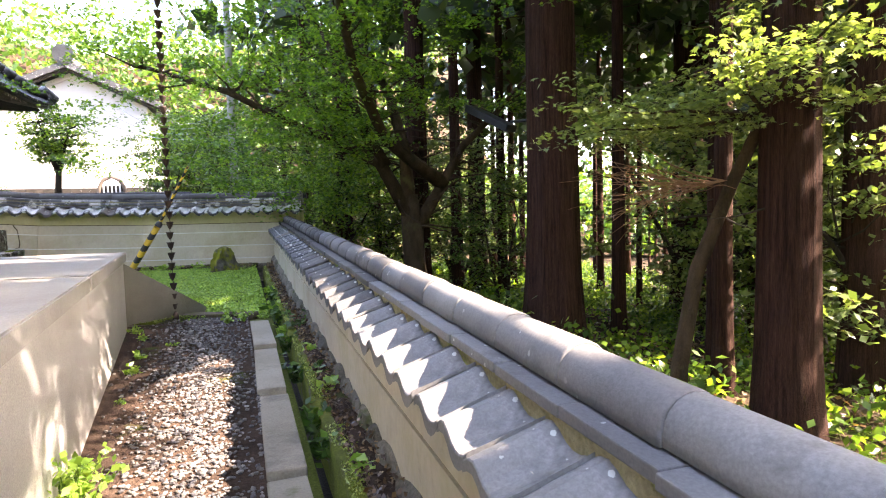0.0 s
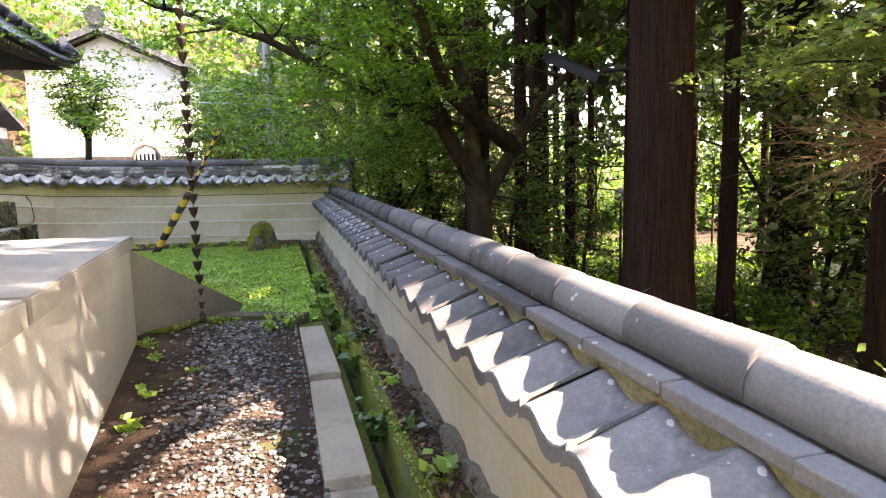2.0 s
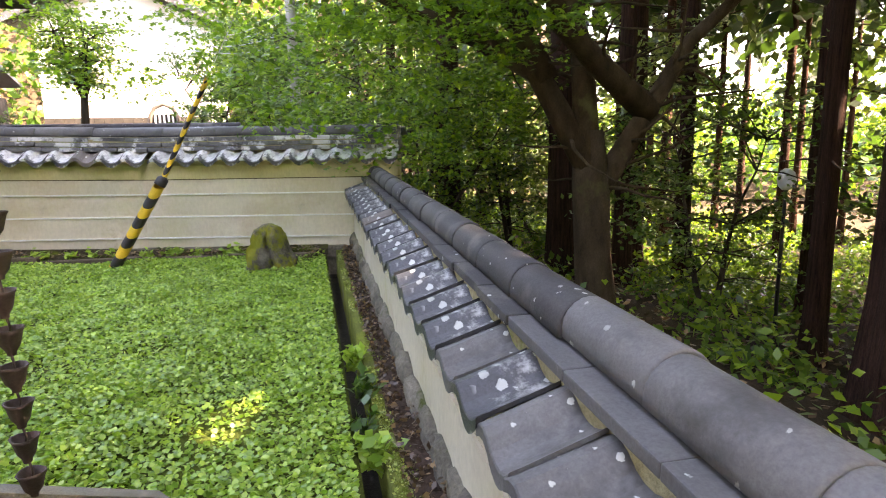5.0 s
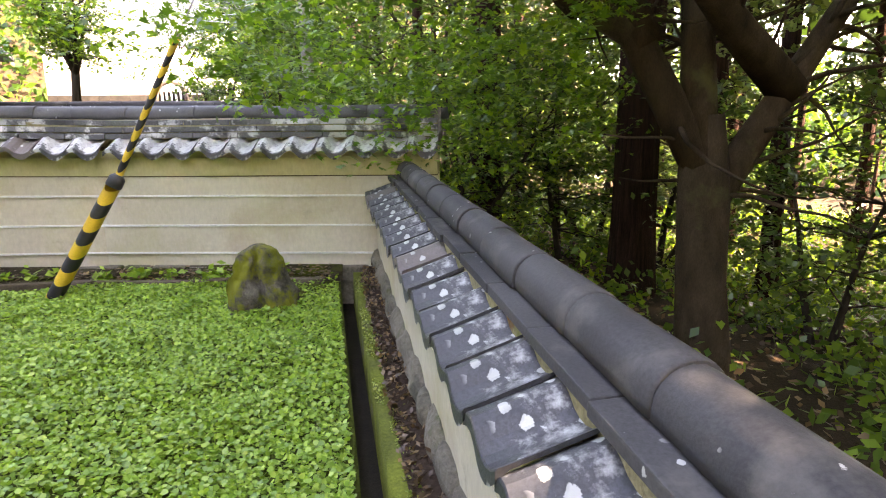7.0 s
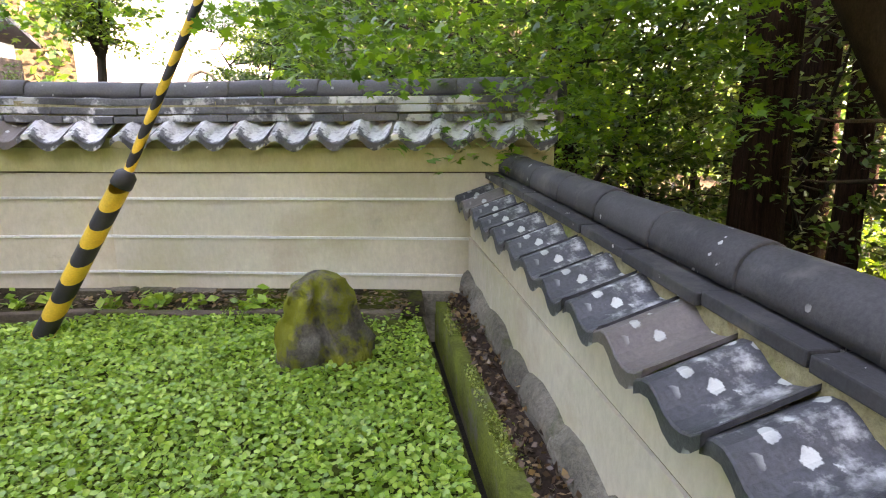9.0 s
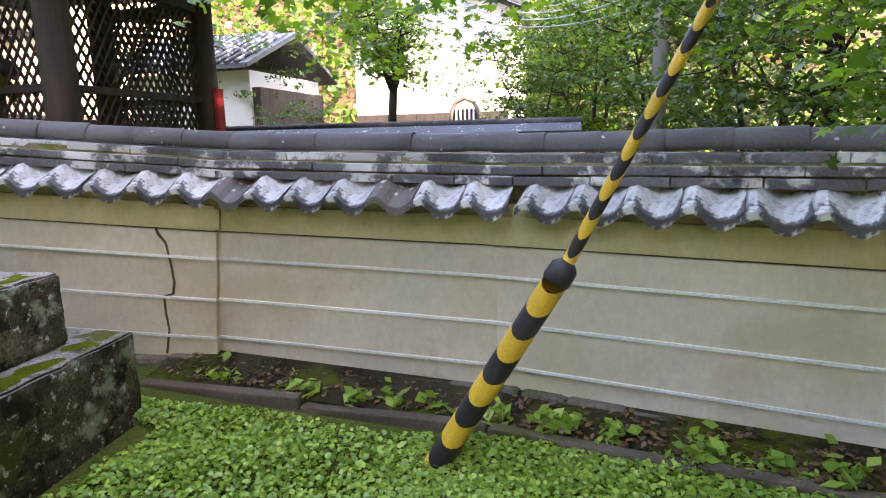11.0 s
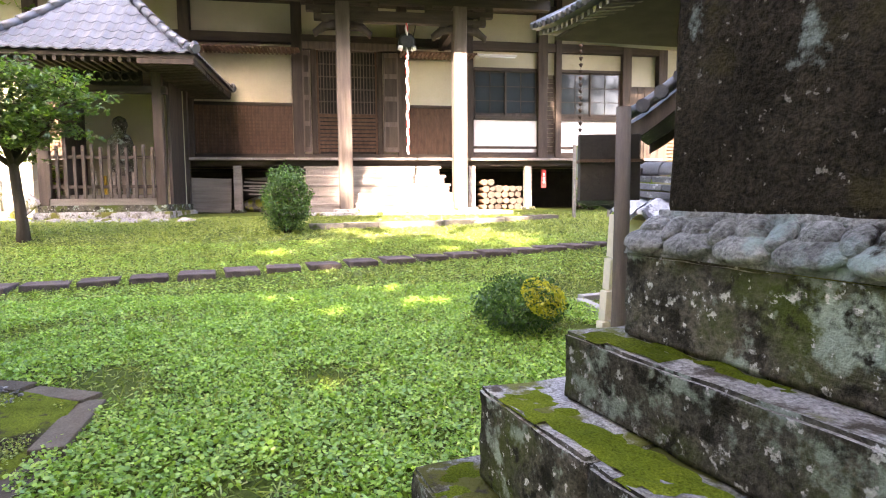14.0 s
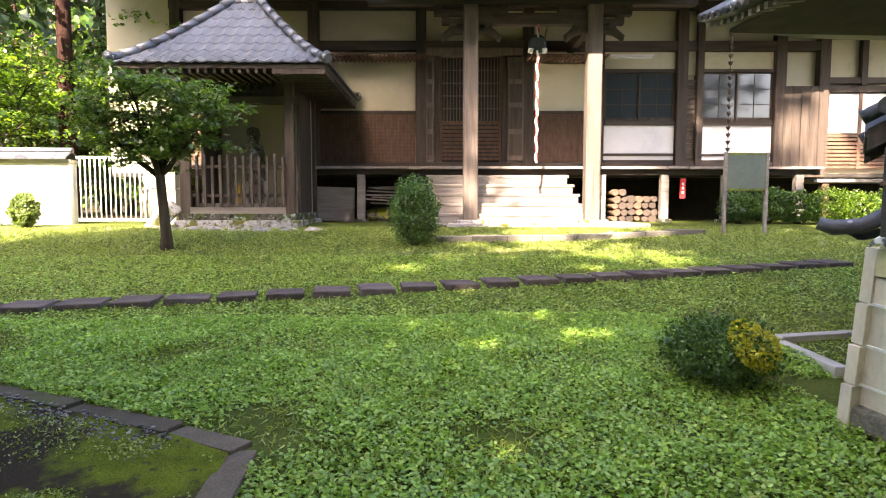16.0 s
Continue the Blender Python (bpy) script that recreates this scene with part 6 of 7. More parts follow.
            s2 = branch_path(rng, s[1 + k], (rng.uniform(-1, 0.3), rng.uniform(-1, 1), rng.uniform(-0.4, 0.3)), 0.5, 3, 0.35)
            tube(bm, s2, [0.005, 0.004, 0.003, 0.002], 4)
    tagged(part("dead_twig_work", bm, M["deadtwig"], t, "bare brown twigs"), kind="stuff")


near_branch()


def cedar(name, r, height_m, crown_from, seed, needles=2600, label="tall straight cedar with reddish furrowed bark"):
    t = thing(name, (0, 0, -40), label, "tree", "cedar wood")
    rng = random.Random(seed)
    nrng = np.random.default_rng(seed)
    bm = bm_new()
    seg = 28 if r > 0.4 else 18 if r > 0.2 else 10
    secs = []
    for k in range(26):
        z = -1.0 + (height_m + 1) * (k / 25) ** 1.5
        rr = r * (1 - 0.85 * max(0, z) / height_m) * (1 + 0.35 * math.exp(-max(0, z) / 0.5))
        secs.append([(rr * (1 + 0.07 * math.sin(a * 9 + 1.5 * math.sin(z * 0.5)) + 0.04 * noise.noise(Vector((math.cos(a) * 3, math.sin(a) * 3, z * 0.35 + seed)))) * math.cos(a), rr * (1 + 0.07 * math.sin(a * 9 + 1.5 * math.sin(z * 0.5))) * math.sin(a), z) for a in np.linspace(0, 2 * math.pi, seg, endpoint=False)])
    loft(bm, secs, smooth=True)
    part("trunk", bm, M["bark"], t)
    bm = bm_new()
    pts = []
    for k in range(60):
        z = crown_from + (height_m - crown_from) * (k / 60) ** 0.9
        ln = 1.2 + 3.0 * (1 - (z - crown_from) / (height_m - crown_from + 0.1))
        a = rng.uniform(0, 6.28)
        s = branch_path(rng, (0, 0, z), (math.cos(a), math.sin(a), -0.12), ln, 4, 0.15)
        tube(bm, s, [0.045, 0.035, 0.025, 0.015, 0.008], 3)
        pts += [[*p] for p in s[1:]]
    for k in range(14):
        z = rng.uniform(1.5, crown_from)
        a = rng.uniform(0, 6.28)
        s = branch_path(rng, (0, 0, z), (math.cos(a), math.sin(a), -0.2), rng.uniform(0.4, 1.1), 3, 0.2)
        tube(bm, s, [0.02, 0.014, 0.009, 0.004], 3)
    tagged(part("branch_work", bm, M["thin"], t), kind="stuff")
    C = np.array(pts)
    P = np.repeat(C, max(1, needles // len(C)), axis=0) + nrng.normal(0, 1, (len(C) * max(1, needles // len(C)), 3)) * np.array([0.45, 0.45, 0.3])
    part("crown", quads_mesh("crown", leaves(P, 0.68, nrng, 0.35, "leaf", 0.5), M["needle"]), None, t)
    return t


CEDARS = [cedar("cedar_tree", 0.47, 34, 8.5, 31, 2600), cedar("cedar_tree", 0.30, 32, 9.5, 32, 2200), cedar("cedar_tree", 0.15, 23, 8.0, 33, 1100), cedar("cedar_tree", 0.30, 40, 21.0, 34, 2600), cedar("cedar_tree", 0.30, 21, 9.5, 32, 1600)]


GLADES = ((9.85, 2.45), (12.57, -6.99))


def place(proto, x, y, rz, s=1.0, z=None):
    if any((x - a) ** 2 + (y - b) ** 2 < 0.04 for a, b in GLADES):
        return None
    zz = float(height(x, y)) if z is None else z
    return copy_thing(proto, pose(x, y, zz, 0, 0, rz) @ Matrix.Scale(s, 4))


def understory(seed, mat, size=0.14, spread=2.2, tall=5.0, per=34, label="slim understory tree with layered green leaves"):
    t = thing("understory_tree", (0, 0, -40), label, "tree", "understory trees")
    rng = random.Random(seed)
    nrng = np.random.default_rng(seed)
    bm = bm_new()
    cent = []
    for q in range(rng.choice((2, 3))):
        s = branch_path(rng, (rng.uniform(-0.1, 0.1), rng.uniform(-0.1, 0.1), -0.4), (rng.uniform(-0.3, 0.3), rng.uniform(-0.3, 0.3), 1), tall, 7, 0.15)
        tube(bm, s, [0.09, 0.075, 0.062, 0.05, 0.04, 0.03, 0.02, 0.01], 7)
        for k in range(2, 8):
            for j in range(4):
                b = branch_path(rng, s[k], (rng.uniform(-1, 1), rng.uniform(-1, 1), rng.uniform(-0.1, 0.5)), rng.uniform(0.5, 1) * spread, 4, 0.25)
                tube(bm, b, [0.025, 0.018, 0.012, 0.008, 0.004], 3)
                cent += b[2:]
    part("trunk", bm, M["thin"], t)
    P = spray_points(nrng, np.array([[*c] for c in cent]), 0.55, 0.06, per)
    part("crown", quads_mesh("crown", leaves(P, size, nrng, 0.6, "leaf"), mat), None, t)
    return t


UNDER = [understory(41, M["wood_leaf"]), understory(42, M["mapledark"], 0.135, 2.6, 4.5), understory(43, M["bright_leaf"], 0.135, 2.4, 5.5, 28, "slim understory tree with bright yellow-green leaves"), understory(44, M["wood_leaf"], 0.145, 2.0, 3.0, 32)]

rng = random.Random(77)
place(CEDARS[0], 4.85, 9.5, 20)
place(CEDARS[4], 5.05, 4.75, 70, 1.0)
place(CEDARS[1], 3.9, 15.4, 130, 1.0)
place(CEDARS[2], 4.9, 15.2, 10, 1.1)
place(CEDARS[2], 6.9, 10.6, 200, 1.0)
place(CEDARS[2], 5.9, 6.6, 40, 0.9)
spots = [(4.95, 9.5), (5.05, 4.75), (3.9, 15.4), (4.9, 15.2), (6.4, 9.9), (2.75, 12.15)]
count = 0
while count < 44:
    x, y = rng.uniform(5.5, 19), rng.uniform(-24, 30)
    if any((x - a) ** 2 + (y - b) ** 2 < 1.5 ** 2 for a, b in spots):
        continue
    if abs(y - (2.7 - 0.36 * (x - 1))) < 3.7 or abs(y - (15.3 - 0.36 * (x + 19.5))) < 1.2 or abs(y - (-3.2 - 0.36 * (x + 20.6))) < 1.6:
        continue
    spots.append((x, y))
    place(CEDARS[2 if x < 8.5 or 0.66 < math.atan2(y - 7, x - 1) < 1.16 else rng.choice((0, 1, 1, 1, 2))], x, y, rng.uniform(0, 360), rng.uniform(0.85, 1.1))
    count += 1
for x, y in ((2.2, 17.5), (1.4, 20.5), (4.0, 22.0), (0.8, 26.0), (2.9, 29.0), (6.5, 18.0)):
    place(CEDARS[rng.choice((1, 2))], x, y, rng.uniform(0, 360), rng.uniform(0.7, 1.0))
# tall cedars, bare below, high-crowned, most added out of view to shade the lawn
for x, y in ((9.4, -2.0), (12.4, -3.0), (15.0, -4.2), (14.0, -5.8), (10.8, -4.4), (16.8, -8.2), (-30.0, -8.0), (-28.5, -3.5), (-33.0, 0.5)):
    place(CEDARS[3], x, y, rng.uniform(0, 360), rng.uniform(0.95, 1.1))
# slender poles further down the slope
for k in range(34):
    x, y = rng.uniform(9, 26), rng.uniform(2, 30)
    if abs(y - (2.0 - 0.36 * (x - 1))) < 3.0:
        continue
    place(CEDARS[2], x, y, rng.uniform(0, 360), rng.uniform(0.45, 0.7))
# understory in the wood
count = 0
while count < 34:
    x, y = rng.uniform(8.5, 30), rng.uniform(-4, 44)
    if any((x - a) ** 2 + (y - b) ** 2 < 0.9 ** 2 for a, b in spots):
        continue
    count += 1
    if 0.70 < math.atan2(y - 7, x - 1) < 1.0:
        continue
    place(UNDER[rng.choice((0, 2, 1, 2, 2, 2, 3))], x, y, rng.uniform(0, 360), rng.uniform(0.7, 1.3))
for x, y, k, s in ((3.4, 17.0, 1, 0.8), (1.6, 16.6, 0, 0.7), (0.2, 18.5, 1, 0.8), (2.3, 21.5, 2, 1.0), (-0.8, 23.5, 1, 0.9), (-2.2, 27.0, 0, 1.0), (0.9, 28.5, 2, 1.2), (-3.5, 33.0, 1, 1.2), (4.8, 18.9, 2, 0.9), (5.6, 13.6, 1, 0.7), (5.4, 17.4, 2, 0.9), (6.8, 21.0, 2, 1.1), (9.8, 7.6, 2, 0.8), (4.4, 24.0, 2, 1.2), (14.5, 10.5, 2, 1.0)):
    place(UNDER[k], x, y, rng.uniform(0, 360), s)
# wood behind the shrine and the white wall
for k in range(18):
    x, y = rng.uniform(-34, -23), rng.uniform(-14, 4.5)
    place(UNDER[rng.choice((0, 1, 3, 0))], x, y, rng.uniform(0, 360), rng.uniform(0.9, 1.5))
for k in range(9):
    place(CEDARS[rng.choice((1, 2))], rng.uniform(-36, -25), rng.uniform(-16, 3), rng.uniform(0, 360), rng.uniform(0.7, 0.9))
# garden trees behind the cross wall, before the storehouse
place(UNDER[1], -8.7, 22.6, 100, 0.36, 0.7)
place(UNDER[1], -12.6, 25.5, 200, 0.8, 0.9)
place(UNDER[0], -3.2, 30.0, 150, 0.8, 0.9)
place(UNDER[1], -3.6, 25.0, 250, 0.7, 0.8)
for proto in CEDARS + UNDER:
    for ob in (*proto.children_recursive, proto):
        bpy.data.objects.remove(ob)


def lawn_maple(m, seed, mat, label, per=30):
    t = thing("small_maple", m, label, "tree")
    rng = random.Random(seed)
    nrng = np.random.default_rng(seed)
    bm = bm_new()
    tube(bm, [(0, 0, -0.15), (0.0, 0, 0.3), (0.0, -0.05, 0.9), (0.03, -0.08, 1.45)], [0.14, 0.095, 0.085, 0.08], 10, wob=0.15)
    cent = []
    for dv in ((-0.1, -0.75, 0.55), (0.1, 0.75, 0.6), (0.1, -0.3, 1), (-0.2, 0.35, 1), (0.5, 0.0, 0.9), (-0.5, -0.1, 0.9)):
        s = branch_path(rng, (0.03, -0.08, 1.4), dv, 1.75, 6, 0.12, 0.04)
        tube(bm, s, [0.06, 0.05, 0.04, 0.03, 0.022, 0.015, 0.008], 7)
        for k in range(2, 7):
            for j in range(4):
                b = branch_path(rng, s[k], (rng.uniform(-1, 1), rng.uniform(-1, 1), rng.uniform(-0.25, 0.4)), rng.uniform(0.4, 0.85), 3, 0.25)
                tube(bm, b, [0.016, 0.011, 0.007, 0.003], 5)
                cent += b[1:]
    part("trunk", bm, M["thin"], t)
    P = spray_points(nrng, np.array([[*c] for c in cent]), 0.30, 0.04, per)
    part("crown", quads_mesh("crown", leaves(P, 0.085, nrng, 0.65, "maple"), M[mat], 10), None, t)


lawn_maple(pose(-16.2, 4.85, 0.95), 15, "mapledark", "small dark-green maple with a forked trunk on the lawn")
lawn_maple(pose(-7.3, 25.0, 0.9, 0, 0, 40) @ Matrix.Scale(1.35, 4), 16, "wood_leaf", "spreading garden maple before the white storehouse", 14)


def shrub(name, x, y, w, h, seed, mats, label, n=5200, size=0.05, z=None):
    t = thing(name, pose(x, y, float(height(x, y)) if z is None else z), label, "shrub")
    rng = random.Random(seed)
    nrng = np.random.default_rng(seed)
    bm = bm_new()
    for k in range(9):
        a = k * 0.7
        tube(bm, branch_path(rng, (0.04 * math.cos(a), 0.04 * math.sin(a), -0.05), (math.cos(a) * 0.5, math.sin(a) * 0.5, 1), h * 0.7, 4, 0.2), [0.018, 0.014, 0.010, 0.007, 0.004], 5)
    tagged(part("stem_work", bm, M["thin"], t), kind="stuff")
    d = unit(nrng.normal(size=(n, 3)))
    lump = 1 + 0.14 * np.sin(d[:, :1] * 7 + seed) * np.cos(d[:, 1:2] * 6) + 0.10 * np.sin(d[:, 2:] * 9 + 4 * d[:, :1]) + np.abs(nrng.normal(0, 0.03, (n, 1)))
    P = d * nrng.uniform(0.72, 1.03, (n, 1)) * lump * np.array([w / 2, w / 2, h / 2]) + np.array([0, 0, h * 0.53])
    part("leaves", quads_mesh("leaves", leaves(P, size, nrng, 0.3), M[mats[0]]), None, t)
    if len(mats) > 1:
        q = d[: n // 5] * np.array([0.5, 0.5, 0.6]) + np.array([0.55, 0.35, 0.35])
        P = unit(q) * nrng.uniform(0.85, 1.06, (len(q), 1)) * np.array([w / 2, w / 2, h / 2]) + np.array([0, 0, h * 0.55])
        part("yellow_leaves", quads_mesh("leaves", leaves(P, size, nrng, 0.3), M[mats[1]]), None, t)
    return t


shrub("round_shrub", -16.65, 9.55, 0.95, 1.28, 3, ("bush",), "clipped round evergreen shrub on the lawn", 9000)
shrub("azalea_shrub", -9.25, 11.9, 0.85, 0.52, 4, ("bush", "yellowleaf"), "low azalea shrub with some yellow leaves", 7000, 0.035)
for k in range(7):
    shrub("hedge_shrub", -20.6 + 0.15 * k, 18.6 + k * 0.75, 1.1, 0.85 + 0.1 * (k % 2), 30 + k, ("bush",) if k < 3 else ("wood_leaf",), "low leafy shrub along the temple front", 2600, 0.07)
for x, y, w, h in ((-19.4, -1.3, 1.0, 1.2), (-18.8, -2.4, 1.3, 0.9), (-19.6, 0.2, 0.6, 0.8)):
    shrub("garden_shrub", x, y, w, h, int(-x * 7), ("bright_leaf",), "loose light-green shrub by the white wall", 2200, 0.09)


# ---- distant wooded hills ----
def hills():
    bm = bm_new()
    secs = []
    for rr, zz in ((46, -3), (58, 9), (75, 20), (100, 30), (150, 36)):
        ring = []
        for k in range(72):
            a = 2 * math.pi * k / 72
            w = noise.noise(Vector((math.cos(a) * 2.2, math.sin(a) * 2.2, rr * 0.02)))
            side = 0.16 if -1.0 < math.atan2(math.sin(a), math.cos(a)) < 1.2 else 1.0
            ring.append((rr * math.cos(a) * (1 + 0.06 * w) - 4, rr * math.sin(a) * (1 + 0.06 * w) + 8, -3 + (zz + 3) * side * (1 + 0.3 * w)))
        secs.append(ring)
    loft(bm, secs, caps=False, smooth=True)
    whole("backdrop", bm, M["forest"], "far hillside under trees", "hillside", kind="backdrop")
    nrng = np.random.default_rng(9)
    n = 120000
    a = nrng.uniform(0, 2 * math.pi, n)
    rr = nrng.uniform(45, 95, n)
    side = np.where((np.arctan2(np.sin(a), np.cos(a)) > -1.0) & (np.arctan2(np.sin(a), np.cos(a)) < 1.2), 0.16, 1.0)
    z = -3 + (np.interp(rr, [46, 58, 75, 100], [-3, 9, 20, 30]) + 3) * side + np.abs(nrng.normal(0, 3.0, n)) * (0.6 + 0.8 * np.sin(a * 40) ** 2)
    P = np.stack([rr * np.cos(a) - 4, rr * np.sin(a) + 8, z], axis=1)
    V = leaves(P, 0.75, nrng, 0.25)
    ob = part("far_wood", quads_mesh("far_wood", V, M["mapledark"]), None, None)
    tagged(ob, "far green tree crowns on the hillside", "trees", kind="stuff")


hills()


# ---- ground cover ----
def ground_cover():
    nrng = np.random.default_rng(17)

    def area(x0, x1, y0, y1, per, clear):
        n = int((x1 - x0) * (y1 - y0) * per)
        x, y = nrng.uniform(x0, x1, n), nrng.uniform(y0, y1, n)
        u = x + LEAN_Y * y
        ok = (u < 0.30) & ((y < 12.98 - 0.06 * np.abs(x + 0.4)) | (x < -9.3))
        line = 7.15 - 0.153 * (x + 0.16)
        ok &= (y > np.where(x > -8.3, line + 0.08, 8.2 + (x + 8.3) * 2.0 + 0.3)) | (x < -11)
        dx, dy = x + 5.17, y - 11.40
        ok &= np.maximum(np.abs(dx), np.abs(dy)) > 1.1
        if clear:
            patch = np.array([noise.noise(Vector((a * 0.9, b * 0.9, 4.0))) for a, b in zip(x, y)])
            ok &= patch > -0.30 + nrng.uniform(-0.2, 0.2, n)
        return x[ok], y[ok]
    x, y = area(-4.6, 0.3, 7.0, 12.9, 6200, True)
    P = np.stack([x, y, height(x, y) + nrng.uniform(0.0, 1.0, len(x)) ** 0.7 * (0.05 + 0.03 * np.sin(x * 5.1 + 2 * np.sin(y * 3.3)) * np.sin(y * 4.7))], axis=1)
    ob = part("clover", quads_mesh("clover", leaves(P, 0.031, nrng, 0.68, "clover"), M["clover"], 5), None)
    tagged(ob, "dense low clover-like ground cover on the lawn", "ground cover", kind="stuff")
    x, y = area(-11.5, -4.6, 2.5, 13.0, 4200, True)
    P = np.stack([x, y, height(x, y) + nrng.uniform(0.0, 1.0, len(x)) ** 0.7 * (0.05 + 0.03 * np.sin(x * 5.1 + 2 * np.sin(y * 3.3)) * np.sin(y * 4.7))], axis=1)
    ob = part("clover", quads_mesh("clover", leaves(P, 0.031, nrng, 0.68, "clover"), M["clover"], 5), None)
    tagged(ob, "dense low clover-like ground cover on the lawn", "ground cover", kind="stuff")
    x, y = area(-15.5, -11.5, 2.0, 17.0, 700, True)
    P = np.stack([x, y, height(x, y) + nrng.uniform(0.01, 0.04, len(x))], axis=1)
    ob = part("clover", quads_mesh("clover", leaves(P, 0.036, nrng, 0.8, "clover"), M["clover"], 5), None)
    tagged(ob, "thinner clover-like ground cover far down the lawn", "ground cover", kind="stuff")
    x, y = area(-19.5, -5.5, -3.0, 19.0, 520, False)
    P = np.stack([x, y, height(x, y) + nrng.uniform(0.0, 0.03, len(x))], axis=1)
    ob = part("short_grass", quads_mesh("short_grass", leaves(P, 0.085, nrng, 0.35, "blade"), M["grassleaf"], 4), None)
    tagged(ob, "short uneven grass of the temple lawn", "grass", kind="stuff")
    # dry leaves on the forest floor and ferns
    n = 16000
    x, y = nrng.uniform(1.3, 16, n), nrng.uniform(-4, 26, n)
    P = np.stack([x, y, height(x, y) + nrng.uniform(0.02, 0.16, n)], axis=1)
    ob = part("leaf_litter", quads_mesh("leaf_litter", leaves(P, 0.10, nrng, 0.7), M["dryleaf"]), None)
    tagged(ob, "brown leaf litter on the forest floor", "leaf litter", kind="stuff")
    n = 70000
    c = np.stack([nrng.uniform(2.2, 20, 900), nrng.uniform(-4, 34, 900)], axis=1)
    k = nrng.integers(0, len(c), n)
    x, y = c[k, 0] + nrng.normal(0, 0.28, n), c[k, 1] + nrng.normal(0, 0.28, n)
    P = np.stack([x, y, height(x, y) + np.abs(nrng.normal(0.15, 0.2, n))], axis=1)
    ob = part("undergrowth", quads_mesh("undergrowth", leaves(P, 0.13, nrng, 0.55), M["wood_leaf"]), None)
    tagged(ob, "ferns and low leafy undergrowth in the wood", "undergrowth", kind="stuff")


ground_cover()


def pebbles():
    nrng = np.random.default_rng(23)
    base = bm_new()
    bmesh.ops.create_icosphere(base, subdivisions=1, radius=1.0)
    V0 = np.array([v.co[:] for v in base.verts])
    F0 = np.array([[v.index for v in f.verts] for f in base.faces])
    base.free()
    n = 6500
    y = nrng.uniform(0.4, 7.2, n)
    left, right = np.interp(y, [0, 4, 6.9], [-0.6, -1.15, -1.42]), np.interp(y, [0, 4, 7.2], [-0.02, -0.07, -0.24])
    t = np.clip(nrng.normal(0.62, 0.2, n), 0.03, 0.98)
    x = left + (right - left) * t
    z = -0.305 + 0.034 * y + 0.035 * (1 - t)
    n2 = 5200
    x2, y2 = nrng.uniform(-9.2, -7.2, n2), nrng.uniform(4.5, 7.9, n2)
    ok = (y2 < 8.2 + (x2 + 8.3) * 2.0) & (y2 > 7.2 - 3) & (x2 < -7.4)
    x, y, z = np.concatenate([x, x2[ok]]), np.concatenate([y, y2[ok]]), np.concatenate([z, height(x2[ok], y2[ok]) + 0.04])
    n = len(x)
    s = nrng.uniform(0.006, 0.017, (n, 1)) * nrng.uniform(0.7, 1.3, (n, 3)) * np.array([1, 1, 0.6])
    a = nrng.uniform(0, 6.28, n)
    V = V0[None] * (1 + nrng.uniform(-0.18, 0.18, (n, len(V0), 1))) * s[:, None]
    c, sn = np.cos(a)[:, None], np.sin(a)[:, None]
    V = np.stack([V[..., 0] * c - V[..., 1] * sn, V[..., 0] * sn + V[..., 1] * c, V[..., 2]], axis=-1) + np.stack([x, y, z + 0.006], axis=1)[:, None]
    F = (F0[None] + (np.arange(n) * len(V0))[:, None, None]).reshape(-1, 3)
    me = bpy.data.meshes.new("pebbles")
    me.from_pydata(V.reshape(-1, 3).tolist(), [], F.tolist())
    m = bpy.data.materials.new("pebble_tones")
    m.use_nodes = True
    nt = m.node_tree
    g = nt.nodes.new("ShaderNodeNewGeometry")
    col = ramp(nt, g.outputs["Random Per Island"], [(0.0, (0.035, 0.034, 0.036)), (0.5, (0.09, 0.083, 0.078)), (0.85, (0.17, 0.155, 0.14)), (1.0, (0.3, 0.28, 0.26))])
    b = nt.nodes["Principled BSDF"]
    b.inputs["Roughness"].default_value = 0.55
    nt.links.new(col, b.inputs["Base Color"])
    me.materials.append(m)
    ob = new("pebbles", me)
    tagged(ob, "small rounded grey and brown pebbles on the drip bed", "pebbles", kind="stuff")


pebbles()


def weed(x, y, h, n, seed, mat="clover", size=0.08, z=None, label="small leafy green weed"):
    t = thing("weed", pose(x, y, float(height(x, y)) if z is None else z), label, "weed", "weeds in the bed and gutter")
    rng = random.Random(seed)
    nrng = np.random.default_rng(seed)
    bm = bm_new()
    pts = []
    for k in range(n):
        s = branch_path(rng, (0, 0, -0.01), (rng.uniform(-0.8, 0.8), rng.uniform(-0.8, 0.8), 1), h * rng.uniform(0.5, 1), 4, 0.2)
        tube(bm, s, [0.004, 0.0035, 0.003, 0.0025, 0.002], 4)
        pts += [[*p] for p in s[1:]]
    tagged(part("stem_work", bm, M["maple"], t), kind="stuff")
    P = np.repeat(np.array(pts), 3, axis=0) + nrng.normal(0, size * 0.35, (len(pts) * 3, 3))
    part("leaves", quads_mesh("leaves", leaves(P, size, nrng, 0.6), M[mat]), None, t)


rng = random.Random(9)
for x, y, h, n, size in ((-0.86, 2.75, 0.36, 26, 0.05), (-0.95, 3.05, 0.32, 22, 0.05), (-0.80, 2.4, 0.30, 22, 0.05), (-0.78, 2.1, 0.3, 20, 0.05), (-1.05, 5.1, 0.12, 5, 0.05), (-1.1, 5.6, 0.10, 4, 0.05), (-1.3, 6.6, 0.14, 6, 0.05), (-0.45, 6.9, 0.16, 6, 0.05), (-0.3, 7.0, 0.20, 6, 0.05), (-1.0, 4.4, 0.06, 5, 0.03), (-1.2, 6.3, 0.08, 6, 0.04), (-0.9, 6.0, 0.06, 4, 0.04)):
